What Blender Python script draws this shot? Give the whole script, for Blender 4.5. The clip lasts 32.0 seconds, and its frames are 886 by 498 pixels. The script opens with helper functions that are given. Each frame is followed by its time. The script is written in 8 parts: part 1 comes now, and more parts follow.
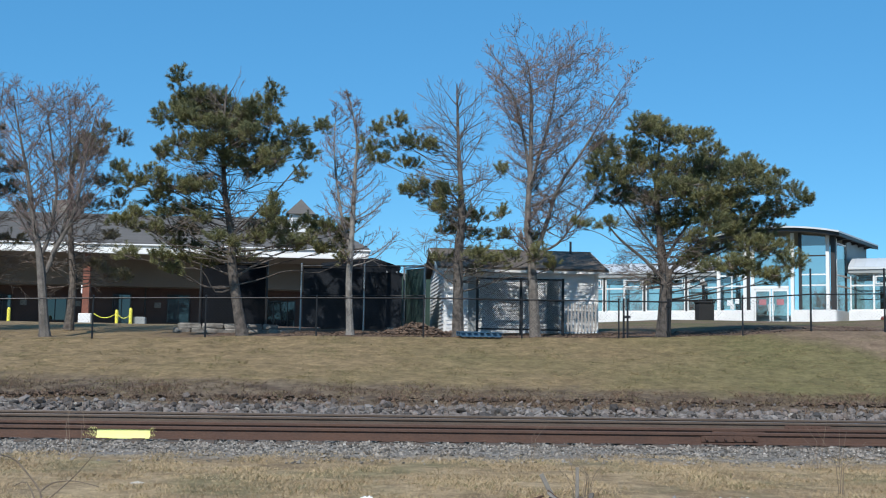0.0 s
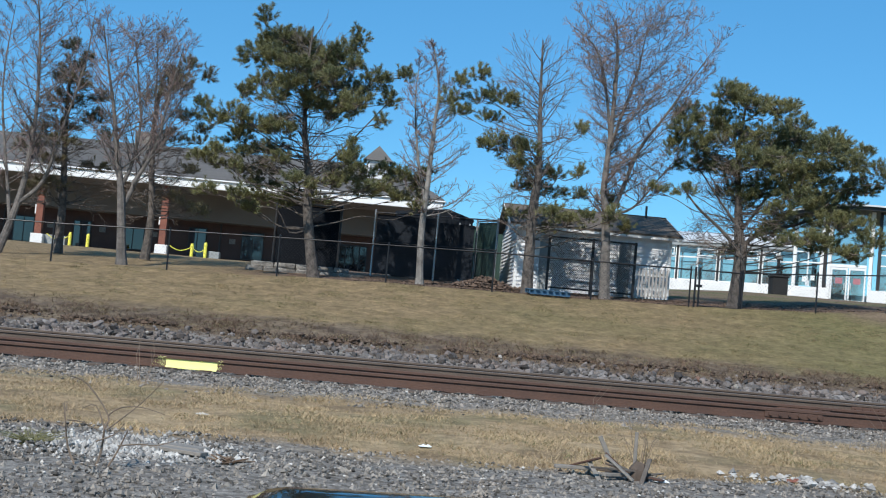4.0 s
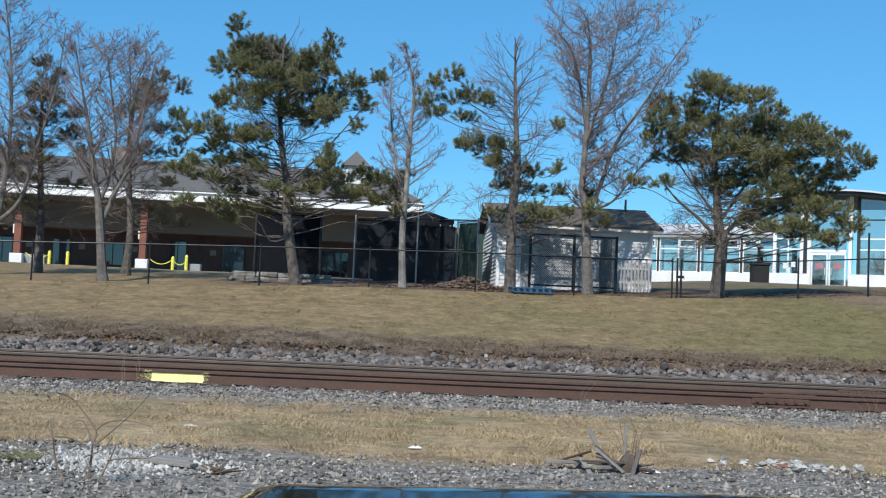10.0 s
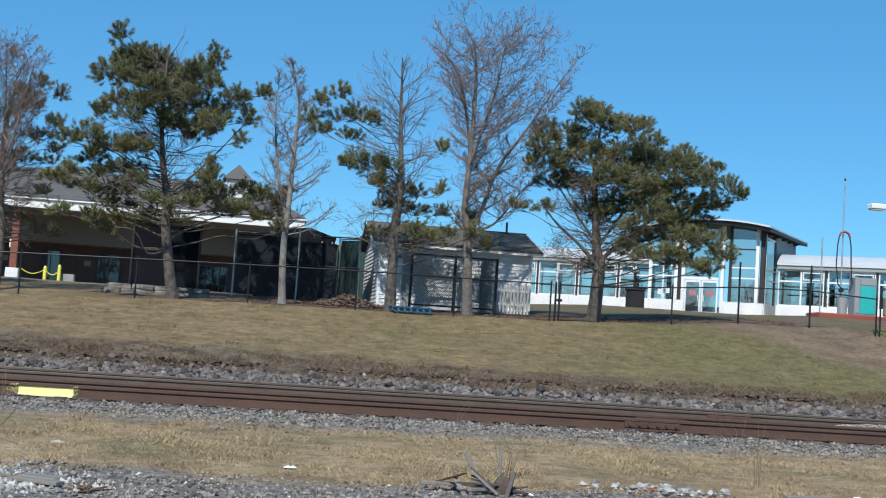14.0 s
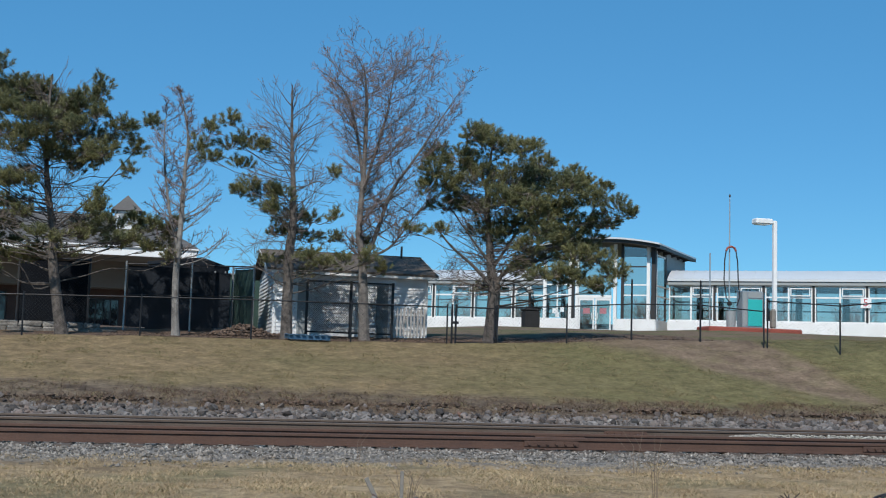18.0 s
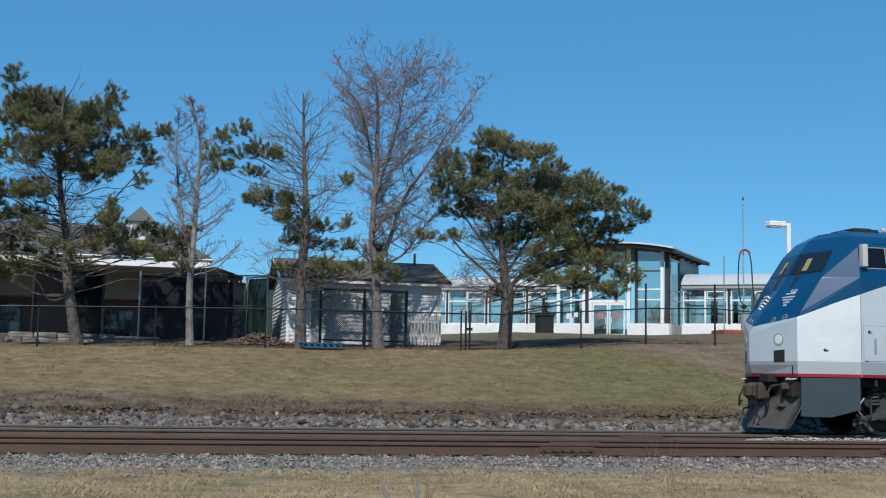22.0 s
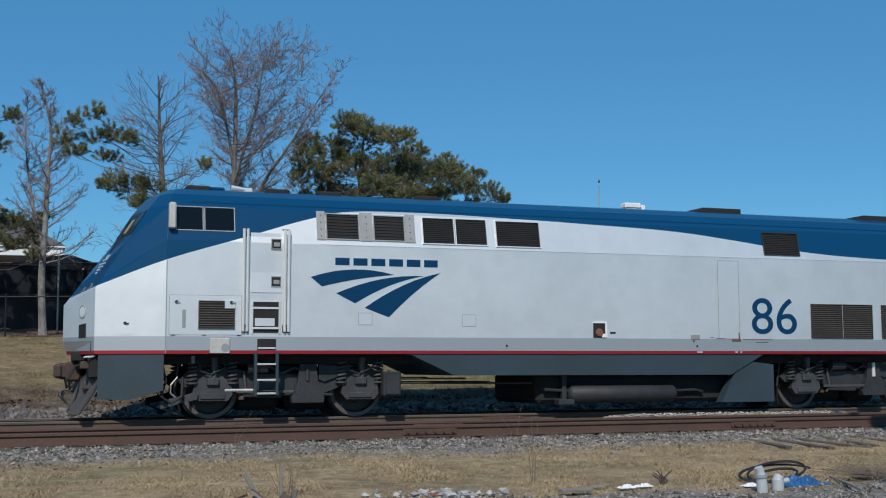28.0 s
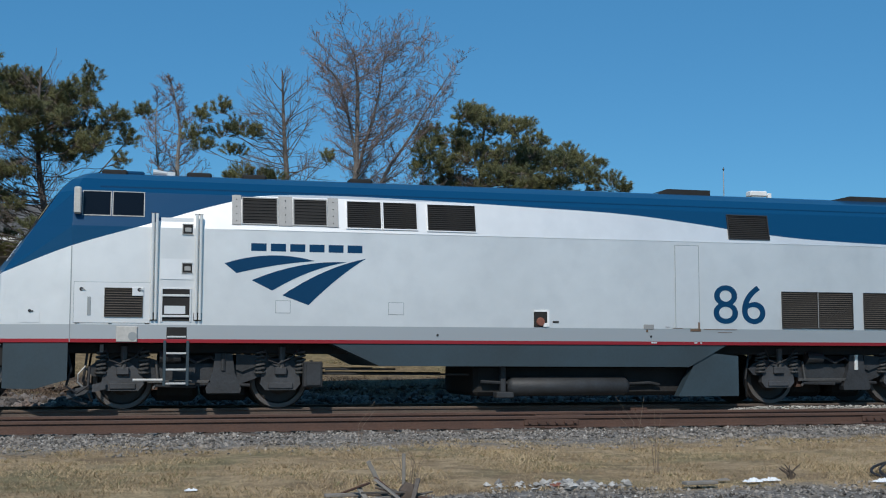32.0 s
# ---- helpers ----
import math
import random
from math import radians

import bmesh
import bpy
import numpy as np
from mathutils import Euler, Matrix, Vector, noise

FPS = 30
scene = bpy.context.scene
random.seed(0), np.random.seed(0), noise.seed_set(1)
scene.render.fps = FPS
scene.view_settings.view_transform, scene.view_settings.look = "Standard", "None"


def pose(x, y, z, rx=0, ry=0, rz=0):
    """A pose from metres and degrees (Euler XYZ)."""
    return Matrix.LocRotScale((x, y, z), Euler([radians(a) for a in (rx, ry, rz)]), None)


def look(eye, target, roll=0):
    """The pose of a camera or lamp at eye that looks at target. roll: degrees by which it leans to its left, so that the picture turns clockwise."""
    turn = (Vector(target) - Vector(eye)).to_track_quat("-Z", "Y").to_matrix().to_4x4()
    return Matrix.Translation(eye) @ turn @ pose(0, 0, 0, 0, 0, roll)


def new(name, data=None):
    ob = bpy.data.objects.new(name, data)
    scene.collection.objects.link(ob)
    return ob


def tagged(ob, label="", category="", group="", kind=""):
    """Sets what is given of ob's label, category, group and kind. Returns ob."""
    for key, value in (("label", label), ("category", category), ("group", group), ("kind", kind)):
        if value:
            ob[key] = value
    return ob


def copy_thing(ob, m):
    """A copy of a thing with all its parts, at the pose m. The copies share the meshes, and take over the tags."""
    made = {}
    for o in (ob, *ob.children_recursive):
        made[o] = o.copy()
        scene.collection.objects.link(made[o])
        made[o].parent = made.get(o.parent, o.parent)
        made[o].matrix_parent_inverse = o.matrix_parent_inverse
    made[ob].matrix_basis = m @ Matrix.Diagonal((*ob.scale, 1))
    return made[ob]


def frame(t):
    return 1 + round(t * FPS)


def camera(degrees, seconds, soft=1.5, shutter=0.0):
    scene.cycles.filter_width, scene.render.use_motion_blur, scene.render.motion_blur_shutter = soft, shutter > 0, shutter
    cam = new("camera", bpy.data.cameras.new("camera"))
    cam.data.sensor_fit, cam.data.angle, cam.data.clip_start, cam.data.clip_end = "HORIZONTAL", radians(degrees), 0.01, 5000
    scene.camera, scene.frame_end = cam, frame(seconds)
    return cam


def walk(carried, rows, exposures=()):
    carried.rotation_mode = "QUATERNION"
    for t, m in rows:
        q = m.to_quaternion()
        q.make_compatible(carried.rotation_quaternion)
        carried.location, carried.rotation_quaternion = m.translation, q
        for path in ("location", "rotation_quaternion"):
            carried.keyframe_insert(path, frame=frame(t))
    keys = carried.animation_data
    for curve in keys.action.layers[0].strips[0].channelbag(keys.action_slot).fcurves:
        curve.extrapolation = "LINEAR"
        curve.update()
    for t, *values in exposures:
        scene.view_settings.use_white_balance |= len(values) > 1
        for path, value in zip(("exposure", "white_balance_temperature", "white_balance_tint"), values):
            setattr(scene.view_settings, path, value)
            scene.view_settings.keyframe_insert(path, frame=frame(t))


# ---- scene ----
EYE = (0.0, 0.0, 0.915)
cam = camera(39.9, 32.0, soft=1.1)
PATH = [
    (0.0, 95.58, -0.95, -6.11), (0.5, 94.40, -2.12, -5.63), (1.0, 92.81, -3.71, -5.14), (1.5, 93.17, -3.91, -3.72), (2.0, 95.68, -0.40, -2.36),
    (2.5, 96.62, -0.96, -3.69), (3.0, 95.26, -2.59, -4.39), (3.5, 94.43, -4.50, -4.62), (4.0, 93.23, -5.08, -2.99), (4.5, 93.25, -4.60, -2.33),
    (6.5, 95.15, -2.48, -5.76), (7.0, 95.21, -2.61, -5.19), (7.5, 94.52, -2.21, -3.75), (8.0, 94.22, -2.52, -3.36), (8.5, 94.23, -2.36, -3.66),
    (9.0, 94.08, -2.27, -3.81), (9.5, 93.63, -2.27, -3.41), (10.0, 93.39, -2.58, -3.72), (10.5, 93.83, -1.99, -3.84), (11.0, 93.40, -2.31, -3.96),
    (11.5, 93.51, -2.39, -4.00), (12.0, 93.54, -2.38, -3.91), (12.5, 93.85, -2.11, -3.95), (13.0, 94.39, -1.88, -4.01), (13.5, 94.64, -1.72, -4.61),
    (14.0, 94.56, -3.82, -9.38), (14.5, 95.34, -2.21, -15.05), (16.5, 95.85, -1.92, -15.08), (17.0, 96.07, -1.71, -14.70),
    (17.5, 96.12, -1.82, -14.20), (18.0, 95.94, -1.73, -14.14), (18.5, 95.81, -1.50, -14.11), (19.0, 95.79, -1.54, -13.96),
    (19.5, 95.82, -1.35, -13.55), (20.0, 95.92, -1.32, -12.97), (20.5, 96.15, -0.89, -12.95), (21.0, 96.12, -0.95, -13.09),
    (21.5, 96.13, -0.88, -13.27), (22.0, 96.24, -1.08, -13.46), (22.5, 96.23, -1.15, -13.35), (23.0, 96.28, -1.11, -13.38),
    (23.5, 96.36, -1.00, -13.61), (24.0, 96.60, -1.09, -15.31), (24.5, 95.69, -1.57, -19.64), (25.0, 96.57, -1.79, -24.32),
    (25.5, 96.49, -1.73, -25.53), (27.5, 95.89, -0.32, -21.99), (28.0, 95.53, 0.21, -19.86), (28.5, 95.41, 0.29, -19.55),
    (29.0, 95.38, -0.06, -19.46), (29.5, 95.33, 0.27, -19.40), (30.0, 95.39, 0.28, -18.99), (30.5, 95.34, 0.30, -17.52), (31.0, 95.29, 0.19, -16.62),
    (31.5, 95.30, 0.25, -15.21), (32.0, 95.08, -0.09, -14.20),
]
DIP_T, DIP_Z = [9.1, 9.9, 12.1, 12.9], [0.0, 0.019, 0.019, 0.0]  # the viewer leans down a little
walk(cam, [(t, pose(EYE[0], EYE[1], EYE[2] - float(np.interp(t, DIP_T, DIP_Z)), *turn)) for t, *turn in PATH], exposures=[(0.0, 0.38), (3.0, 0.44), (6.5, 0.33), (8.0, 0.47), (12.5, 0.47), (14.0, 0.37), (16.5, 0.14), (24.0, 0.13), (25.5, -0.04), (28.0, -0.10), (32.0, -0.12)])

# ---- daylight: clear spring noon, sun behind the camera and to the left ----
SUN_ELEVATION, SUN_SIDE = radians(42), radians(25)
world = bpy.data.worlds.new("sky")
scene.world = world
world.use_nodes = True
sky_nodes = world.node_tree.nodes
sky = sky_nodes.new("ShaderNodeTexSky")
sky.sky_type, sky.sun_disc = "NISHITA", False
sky.sun_elevation, sky.sun_rotation = SUN_ELEVATION, radians(180) + SUN_SIDE
sky.altitude, sky.air_density, sky.dust_density, sky.ozone_density = 1500.0, 1.0, 0.0, 2.0
deepen, contrast, even = sky_nodes.new("ShaderNodeMix"), sky_nodes.new("ShaderNodeGamma"), sky_nodes.new("ShaderNodeMix")
deepen.data_type, deepen.blend_type = "RGBA", "MULTIPLY"
deepen.inputs["Factor"].default_value, deepen.inputs["B"].default_value = 1.0, (0.069, 0.101, 0.105, 1)
contrast.inputs["Gamma"].default_value = 1.2
even.data_type = "RGBA"
even.inputs["Factor"].default_value, even.inputs["B"].default_value = 0.5, (0.068, 0.318, 0.660, 1)
sky_nodes["Background"].inputs["Strength"].default_value = 1.0
world.node_tree.links.new(sky.outputs[0], deepen.inputs["A"])
world.node_tree.links.new(deepen.outputs["Result"], contrast.inputs["Color"])
world.node_tree.links.new(contrast.outputs[0], even.inputs["A"])
world.node_tree.links.new(even.outputs["Result"], sky_nodes["Background"].inputs["Color"])
sun_data = bpy.data.lights.new("sun", "SUN")
sun_data.energy, sun_data.angle, sun_data.color = 3.6, radians(0.53), (1.0, 0.96, 0.90)
sun = new("sun", sun_data)
sun.matrix_world = look((-30 * math.sin(SUN_SIDE), -30 * math.cos(SUN_SIDE), 30 * math.tan(SUN_ELEVATION)), (0, 0, 0))


# ---- materials ----
def material(name, color, rough=0.6, metal=0.0, var=0.25, scale=3.0, fine=40.0, bump=0.15, tint=None, island=0.0, spec=0.5, apiece=0.0):
    """Base colour broken up at two scales, with fine relief. tint: the colour of stains and wear."""
    m = bpy.data.materials.new(name)
    m.use_nodes = True
    n, l = m.node_tree.nodes, m.node_tree.links
    b = n["Principled BSDF"]
    b.inputs["Roughness"].default_value, b.inputs["Metallic"].default_value = rough, metal
    b.inputs["Specular IOR Level"].default_value = spec
    tex = n.new("ShaderNodeTexCoord")
    coarse, grain = n.new("ShaderNodeTexNoise"), n.new("ShaderNodeTexNoise")
    coarse.inputs["Scale"].default_value, grain.inputs["Scale"].default_value = scale, fine
    coarse.inputs["Detail"].default_value, grain.inputs["Detail"].default_value = 5, 3
    l.new(tex.outputs["Object"], coarse.inputs["Vector"])
    l.new(tex.outputs["Object"], grain.inputs["Vector"])
    ramp = n.new("ShaderNodeMapRange")
    ramp.inputs["From Min"].default_value, ramp.inputs["From Max"].default_value = 0.35, 0.7
    l.new(coarse.outputs["Fac"], ramp.inputs["Value"])
    mix = n.new("ShaderNodeMix")
    mix.data_type = "RGBA"
    other = tint or tuple(c * (1 - var) for c in color)
    mix.inputs["A"].default_value, mix.inputs["B"].default_value = (*color, 1), (*other, 1)
    l.new(ramp.outputs[0], mix.inputs["Factor"])
    hsv = n.new("ShaderNodeHueSaturation")
    l.new(mix.outputs["Result"], hsv.inputs["Color"])
    value = n.new("ShaderNodeMapRange")
    value.inputs["To Min"].default_value, value.inputs["To Max"].default_value = 1 - var, 1 + var
    l.new(grain.outputs["Fac"], value.inputs["Value"])
    if island or apiece:
        geo, each, mul = n.new("ShaderNodeNewGeometry" if island else "ShaderNodeObjectInfo"), n.new("ShaderNodeMapRange"), n.new("ShaderNodeMath")
        reach = island or apiece
        each.inputs["To Min"].default_value, each.inputs["To Max"].default_value = 1 - reach, 1 + reach
        mul.operation = "MULTIPLY"
        l.new(geo.outputs["Random Per Island" if island else "Random"], each.inputs["Value"])
        l.new(each.outputs[0], mul.inputs[0])
        l.new(value.outputs[0], mul.inputs[1])
        l.new(mul.outputs[0], hsv.inputs["Value"])
    else:
        l.new(value.outputs[0], hsv.inputs["Value"])
    l.new(hsv.outputs[0], b.inputs["Base Color"])
    if bump:
        bp = n.new("ShaderNodeBump")
        bp.inputs["Strength"].default_value, bp.inputs["Distance"].default_value = bump, 0.02
        l.new(grain.outputs["Fac"], bp.inputs["Height"])
        l.new(bp.outputs[0], b.inputs["Normal"])
    return m


def glass(name, color, rough=0.03):
    """A pane that reflects the sky and shows little of the dim room behind it."""
    m = material(name, color, rough, 0.0, 0.05, 1.0, 6.0, 0.0)
    m.node_tree.nodes["Principled BSDF"].inputs["IOR"].default_value = 1.8
    return m


RAIL_RUST = material("rail rust", (0.110, 0.060, 0.042), 0.75, 0.2, 0.3, 2.0, 30, 0.3, (0.085, 0.048, 0.036))
MAIN_RUST = material("dusty rail steel", (0.120, 0.088, 0.068), 0.75, 0.2, 0.3, 2, 30, 0.3, (0.095, 0.066, 0.050))
MARK_YELLOW = material("fresh yellow paint", (0.90, 0.87, 0.34), 0.5, 0, 0.05, 6, 50, 0.1)
RAIL_SHINE = material("polished rail head", (0.30, 0.235, 0.19), 0.42, 0.6, 0.15, 3, 60, 0.05)
TIE_WOOD = material("tie wood", (0.10, 0.075, 0.058), 0.9, 0, 0.35, 2, 25, 0.5)
YELLOW = material("yellow paint", (0.85, 0.78, 0.10), 0.5, 0, 0.08, 6, 50, 0.1)
BALLAST = material("ballast stone", (0.200, 0.179, 0.155), 0.9, 0, 0.3, 0.7, 50, 0.3, (0.19, 0.165, 0.14), 0.7)
SAND_STONE = material("spilled pale grit", (0.42, 0.385, 0.33), 0.9, 0, 0.2, 2, 40, 0.3, None, 0.3)
# near black: the shade beneath the train is put into this stone colour
SHADED_BALLAST = material("shaded ballast", (0.026, 0.023, 0.020), 0.9, 0, 0.3, 2, 50, 0.3, None, 0.5)
ROCK = material("bank rock", (0.142, 0.130, 0.122), 0.9, 0, 0.3, 1.2, 30, 0.5, (0.115, 0.085, 0.070), 0.7)
LOOSE_ROCK = material("loose bank rock", (0.148, 0.136, 0.128), 0.9, 0, 0.3, 6, 30, 0.5, (0.115, 0.085, 0.070), 0.0, 0.5, 0.7)
PALE_ROCK = material("pale bank rock", (0.40, 0.37, 0.33), 0.9, 0, 0.3, 8, 30, 0.5, (0.24, 0.21, 0.18), 0.0, 0.5, 0.25)
RED_ROCK = material("reddish bank rock", (0.20, 0.115, 0.085), 0.9, 0, 0.3, 8, 30, 0.5)
DULL_STONE = material("dull pale stone", (0.44, 0.42, 0.39), 0.9, 0, 0.25, 4, 40, 0.3, (0.20, 0.185, 0.165), 0.6)
HEAP_STONE = material("heaped crushed stone", (0.40, 0.385, 0.36), 0.9, 0, 0.25, 4, 40, 0.3, (0.22, 0.205, 0.185), 0.6)
PALE_STONE = material("pale stone", (0.50, 0.465, 0.42), 0.9, 0, 0.2, 6, 40, 0.3, None, 0.3)
GRAVEL = material("grey gravel", (0.205, 0.185, 0.160), 0.9, 0, 0.3, 1.2, 60, 0.3, (0.17, 0.148, 0.125), 0.75)
STRAW = material("dry grass", (0.45, 0.338, 0.195), 0.8, 0, 0.2, 0.6, 9, 0.0, (0.285, 0.205, 0.118), 0.32)
TURF = material("bank grass", (0.312, 0.226, 0.123), 0.85, 0, 0.2, 0.35, 5, 0.0, (0.175, 0.150, 0.072), 0.3)
GREEN_TURF = material("green spring grass", (0.165, 0.158, 0.066), 0.85, 0, 0.2, 0.4, 5, 0.0, (0.125, 0.118, 0.050), 0.3)
MATTED = material("matted dead grass", (0.165, 0.104, 0.068), 0.9, 0, 0.25, 0.8, 8, 0.0, (0.10, 0.07, 0.05), 0.4)
TWIG = material("dead twig", (0.20, 0.15, 0.11), 0.9, 0, 0.3, 2, 30, 0.2)
BARK = material("grey bark", (0.175, 0.155, 0.138), 0.95, 0, 0.5, 6, 22, 1.0, (0.085, 0.076, 0.068))
PINE_BARK = material("pine bark", (0.135, 0.115, 0.100), 0.95, 0, 0.5, 7, 20, 1.0, (0.045, 0.038, 0.033))
PALE_BARK = material("pale smooth bark", (0.25, 0.235, 0.215), 0.95, 0, 0.4, 6, 22, 0.8, (0.12, 0.11, 0.10))
BRANCHLET = material("reddish twigs", (0.235, 0.172, 0.155), 0.9, 0, 0.25, 1, 10, 0.0, None, 0.3)
NEEDLE = material("pine needles", (0.195, 0.184, 0.072), 0.6, 0, 0.25, 0.9, 4, 0.0, (0.100, 0.112, 0.050), 0.5)
DRY_NEEDLE = material("thin pine needles", (0.175, 0.150, 0.080), 0.7, 0, 0.25, 0.8, 4, 0.0, (0.10, 0.085, 0.045), 0.4)
BLACK_STEEL = material("black coated steel", (0.016, 0.016, 0.018), 0.45, 0.3, 0.2, 5, 40, 0.05)
GALVANISED = material("galvanised steel", (0.42, 0.44, 0.45), 0.45, 0.7, 0.15, 4, 30, 0.05)
WHITE_PAINT = material("white paint", (0.80, 0.80, 0.79), 0.5, 0, 0.06, 2, 30, 0.05, (0.72, 0.72, 0.70))
SIDING = material("white lap siding", (0.76, 0.77, 0.78), 0.55, 0, 0.07, 1.2, 30, 0.1, (0.66, 0.66, 0.65))
SHADED_PAINT = material("shadow-greyed white paint", (0.30, 0.29, 0.275), 0.8, 0, 0.2, 6, 40, 0.2, (0.34, 0.32, 0.30))
SHINGLE = material("weathered shingle", (0.135, 0.108, 0.085), 0.95, 0, 0.35, 2.5, 40, 0.4, (0.07, 0.058, 0.048), 0.3)
GREY_ROOF = material("grey roof shingle", (0.125, 0.117, 0.110), 0.95, 0, 0.25, 0.6, 12, 0.3, None, 0.2)
SHADED_BRICK = material("shaded brick", (0.085, 0.047, 0.038), 0.9, 0, 0.25, 1.5, 12, 0.3)
RED_BRICK = material("red brick", (0.23, 0.088, 0.058), 0.9, 0, 0.25, 3, 20, 0.4, (0.18, 0.07, 0.05))
TAUPE = material("taupe stucco", (0.165, 0.143, 0.122), 0.9, 0, 0.12, 0.6, 12, 0.2)
CONCRETE = material("concrete", (0.50, 0.485, 0.45), 0.9, 0, 0.2, 1.5, 20, 0.3)
BLACK_SCREEN = material("black privacy screen", (0.008, 0.010, 0.014), 0.9, 0, 0.5, 1.2, 15, 0.2, None, 0, 0.1)
DARK_SCREEN = material("dark privacy screen", (0.021, 0.026, 0.034), 0.9, 0, 0.5, 1.2, 15, 0.2, None, 0, 0.15)
GREEN_SCREEN = material("green privacy screen", (0.032, 0.074, 0.058), 0.8, 0, 0.25, 2, 20, 0.2)
BLUE_PAINT = material("faded blue paint", (0.045, 0.115, 0.19), 0.7, 0, 0.3, 4, 30, 0.3)
TEAL = material("teal panel", (0.03, 0.42, 0.40), 0.4, 0, 0.06, 1, 10, 0.0)
RED_PAINT = material("dull red paint", (0.30, 0.07, 0.045), 0.7, 0, 0.2, 1, 12, 0.2)
SIGN_RED = material("sign red", (0.45, 0.03, 0.05), 0.5, 0, 0.05, 1, 10, 0.0)
METAL_ROOF = material("pale metal roof", (0.60, 0.62, 0.63), 0.5, 0.15, 0.08, 0.6, 10, 0.05)
GREY_TRIM = material("grey trim", (0.30, 0.32, 0.32), 0.6, 0.1, 0.1, 1, 15, 0.05)
DARK_TRIM = material("dark bronze trim", (0.035, 0.033, 0.033), 0.5, 0.2, 0.15, 1, 15, 0.05)
WINDOW = glass("window glass", (0.035, 0.042, 0.05))
DARK_GLASS = glass("dark glass", (0.012, 0.014, 0.018))
OLD_TIMBER = material("weathered timber", (0.25, 0.225, 0.195), 0.9, 0, 0.3, 2, 25, 0.5)
GLOSS_BLACK = material("black car paint", (0.006, 0.007, 0.010), 0.06, 0, 0.1, 1, 5, 0.0)
RUBBER = material("black rubber", (0.02, 0.02, 0.022), 0.7, 0, 0.2, 4, 30, 0.1)
LITTER = material("white litter", (0.78, 0.79, 0.80), 0.6, 0, 0.1, 8, 40, 0.3)
TARP = material("blue tarp", (0.022, 0.105, 0.27), 0.5, 0, 0.2, 6, 40, 0.2)
AXLE_GREY = material("axle box grey", (0.062, 0.065, 0.070), 0.6, 0.1, 0.3, 3, 20, 0.2, (0.04, 0.04, 0.04))
PLOW_STEEL = material("worn plow steel", (0.105, 0.098, 0.092), 0.7, 0.1, 0.3, 2, 20, 0.2, (0.065, 0.055, 0.047))
SIDE_GREY = material("frame grey", (0.036, 0.039, 0.043), 0.6, 0.1, 0.35, 3, 20, 0.2, (0.026, 0.026, 0.026))
SKIRT_GREY = material("skirt grey", (0.036, 0.058, 0.072), 0.45, 0.0, 0.15, 1, 20, 0.05, (0.032, 0.045, 0.052))
SPRING_GREY = material("worn spring steel", (0.085, 0.083, 0.08), 0.6, 0.2, 0.3, 3, 30, 0.1)
UNDER_BLACK = material("underframe black", (0.022, 0.021, 0.02), 0.8, 0.2, 0.3, 2, 20, 0.2)
WHEEL_STEEL = material("wheel steel", (0.046, 0.041, 0.038), 0.6, 0.3, 0.2, 3, 30, 0.1)
TREAD = material("worn tread", (0.13, 0.115, 0.105), 0.5, 0.4, 0.1, 3, 30, 0.05)
STAINLESS = material("stainless rail", (0.80, 0.78, 0.74), 0.30, 0.35, 0.1, 3, 30, 0.05)
SILVER = material("silver paint", (0.85, 0.83, 0.80), 0.47, 0.66, 0.05, 0.5, 6, 0.02)
LIVERY_BLUE = material("livery blue", (0.001, 0.040, 0.105), 0.42, 0.0, 0.06, 0.5, 6, 0.02, None, 0.0, 0.25)
CAB_GLASS = material("cab window glass", (0.006, 0.008, 0.012), 0.05, 0, 0.05, 1, 6, 0.0, None, 0.0, 0.3)
INTAKE = material("sooty intake slat", (0.022, 0.020, 0.018), 0.6, 0.2, 0.25, 3, 30, 0.05)
LOUVER = material("louver brown", (0.070, 0.058, 0.046), 0.85, 0.0, 0.15, 2, 30, 0.05)
BARE_METAL = material("bare grey metal", (0.36, 0.355, 0.34), 0.55, 0.4, 0.12, 3, 30, 0.1)
HEADLAMP = material("dark lamp lens", (0.10, 0.11, 0.12), 0.1, 0.3, 0.05, 5, 30, 0.0)
LAMP_LENS = material("lamp lens", (0.75, 0.75, 0.70), 0.1, 0.3, 0.05, 5, 30, 0.0)


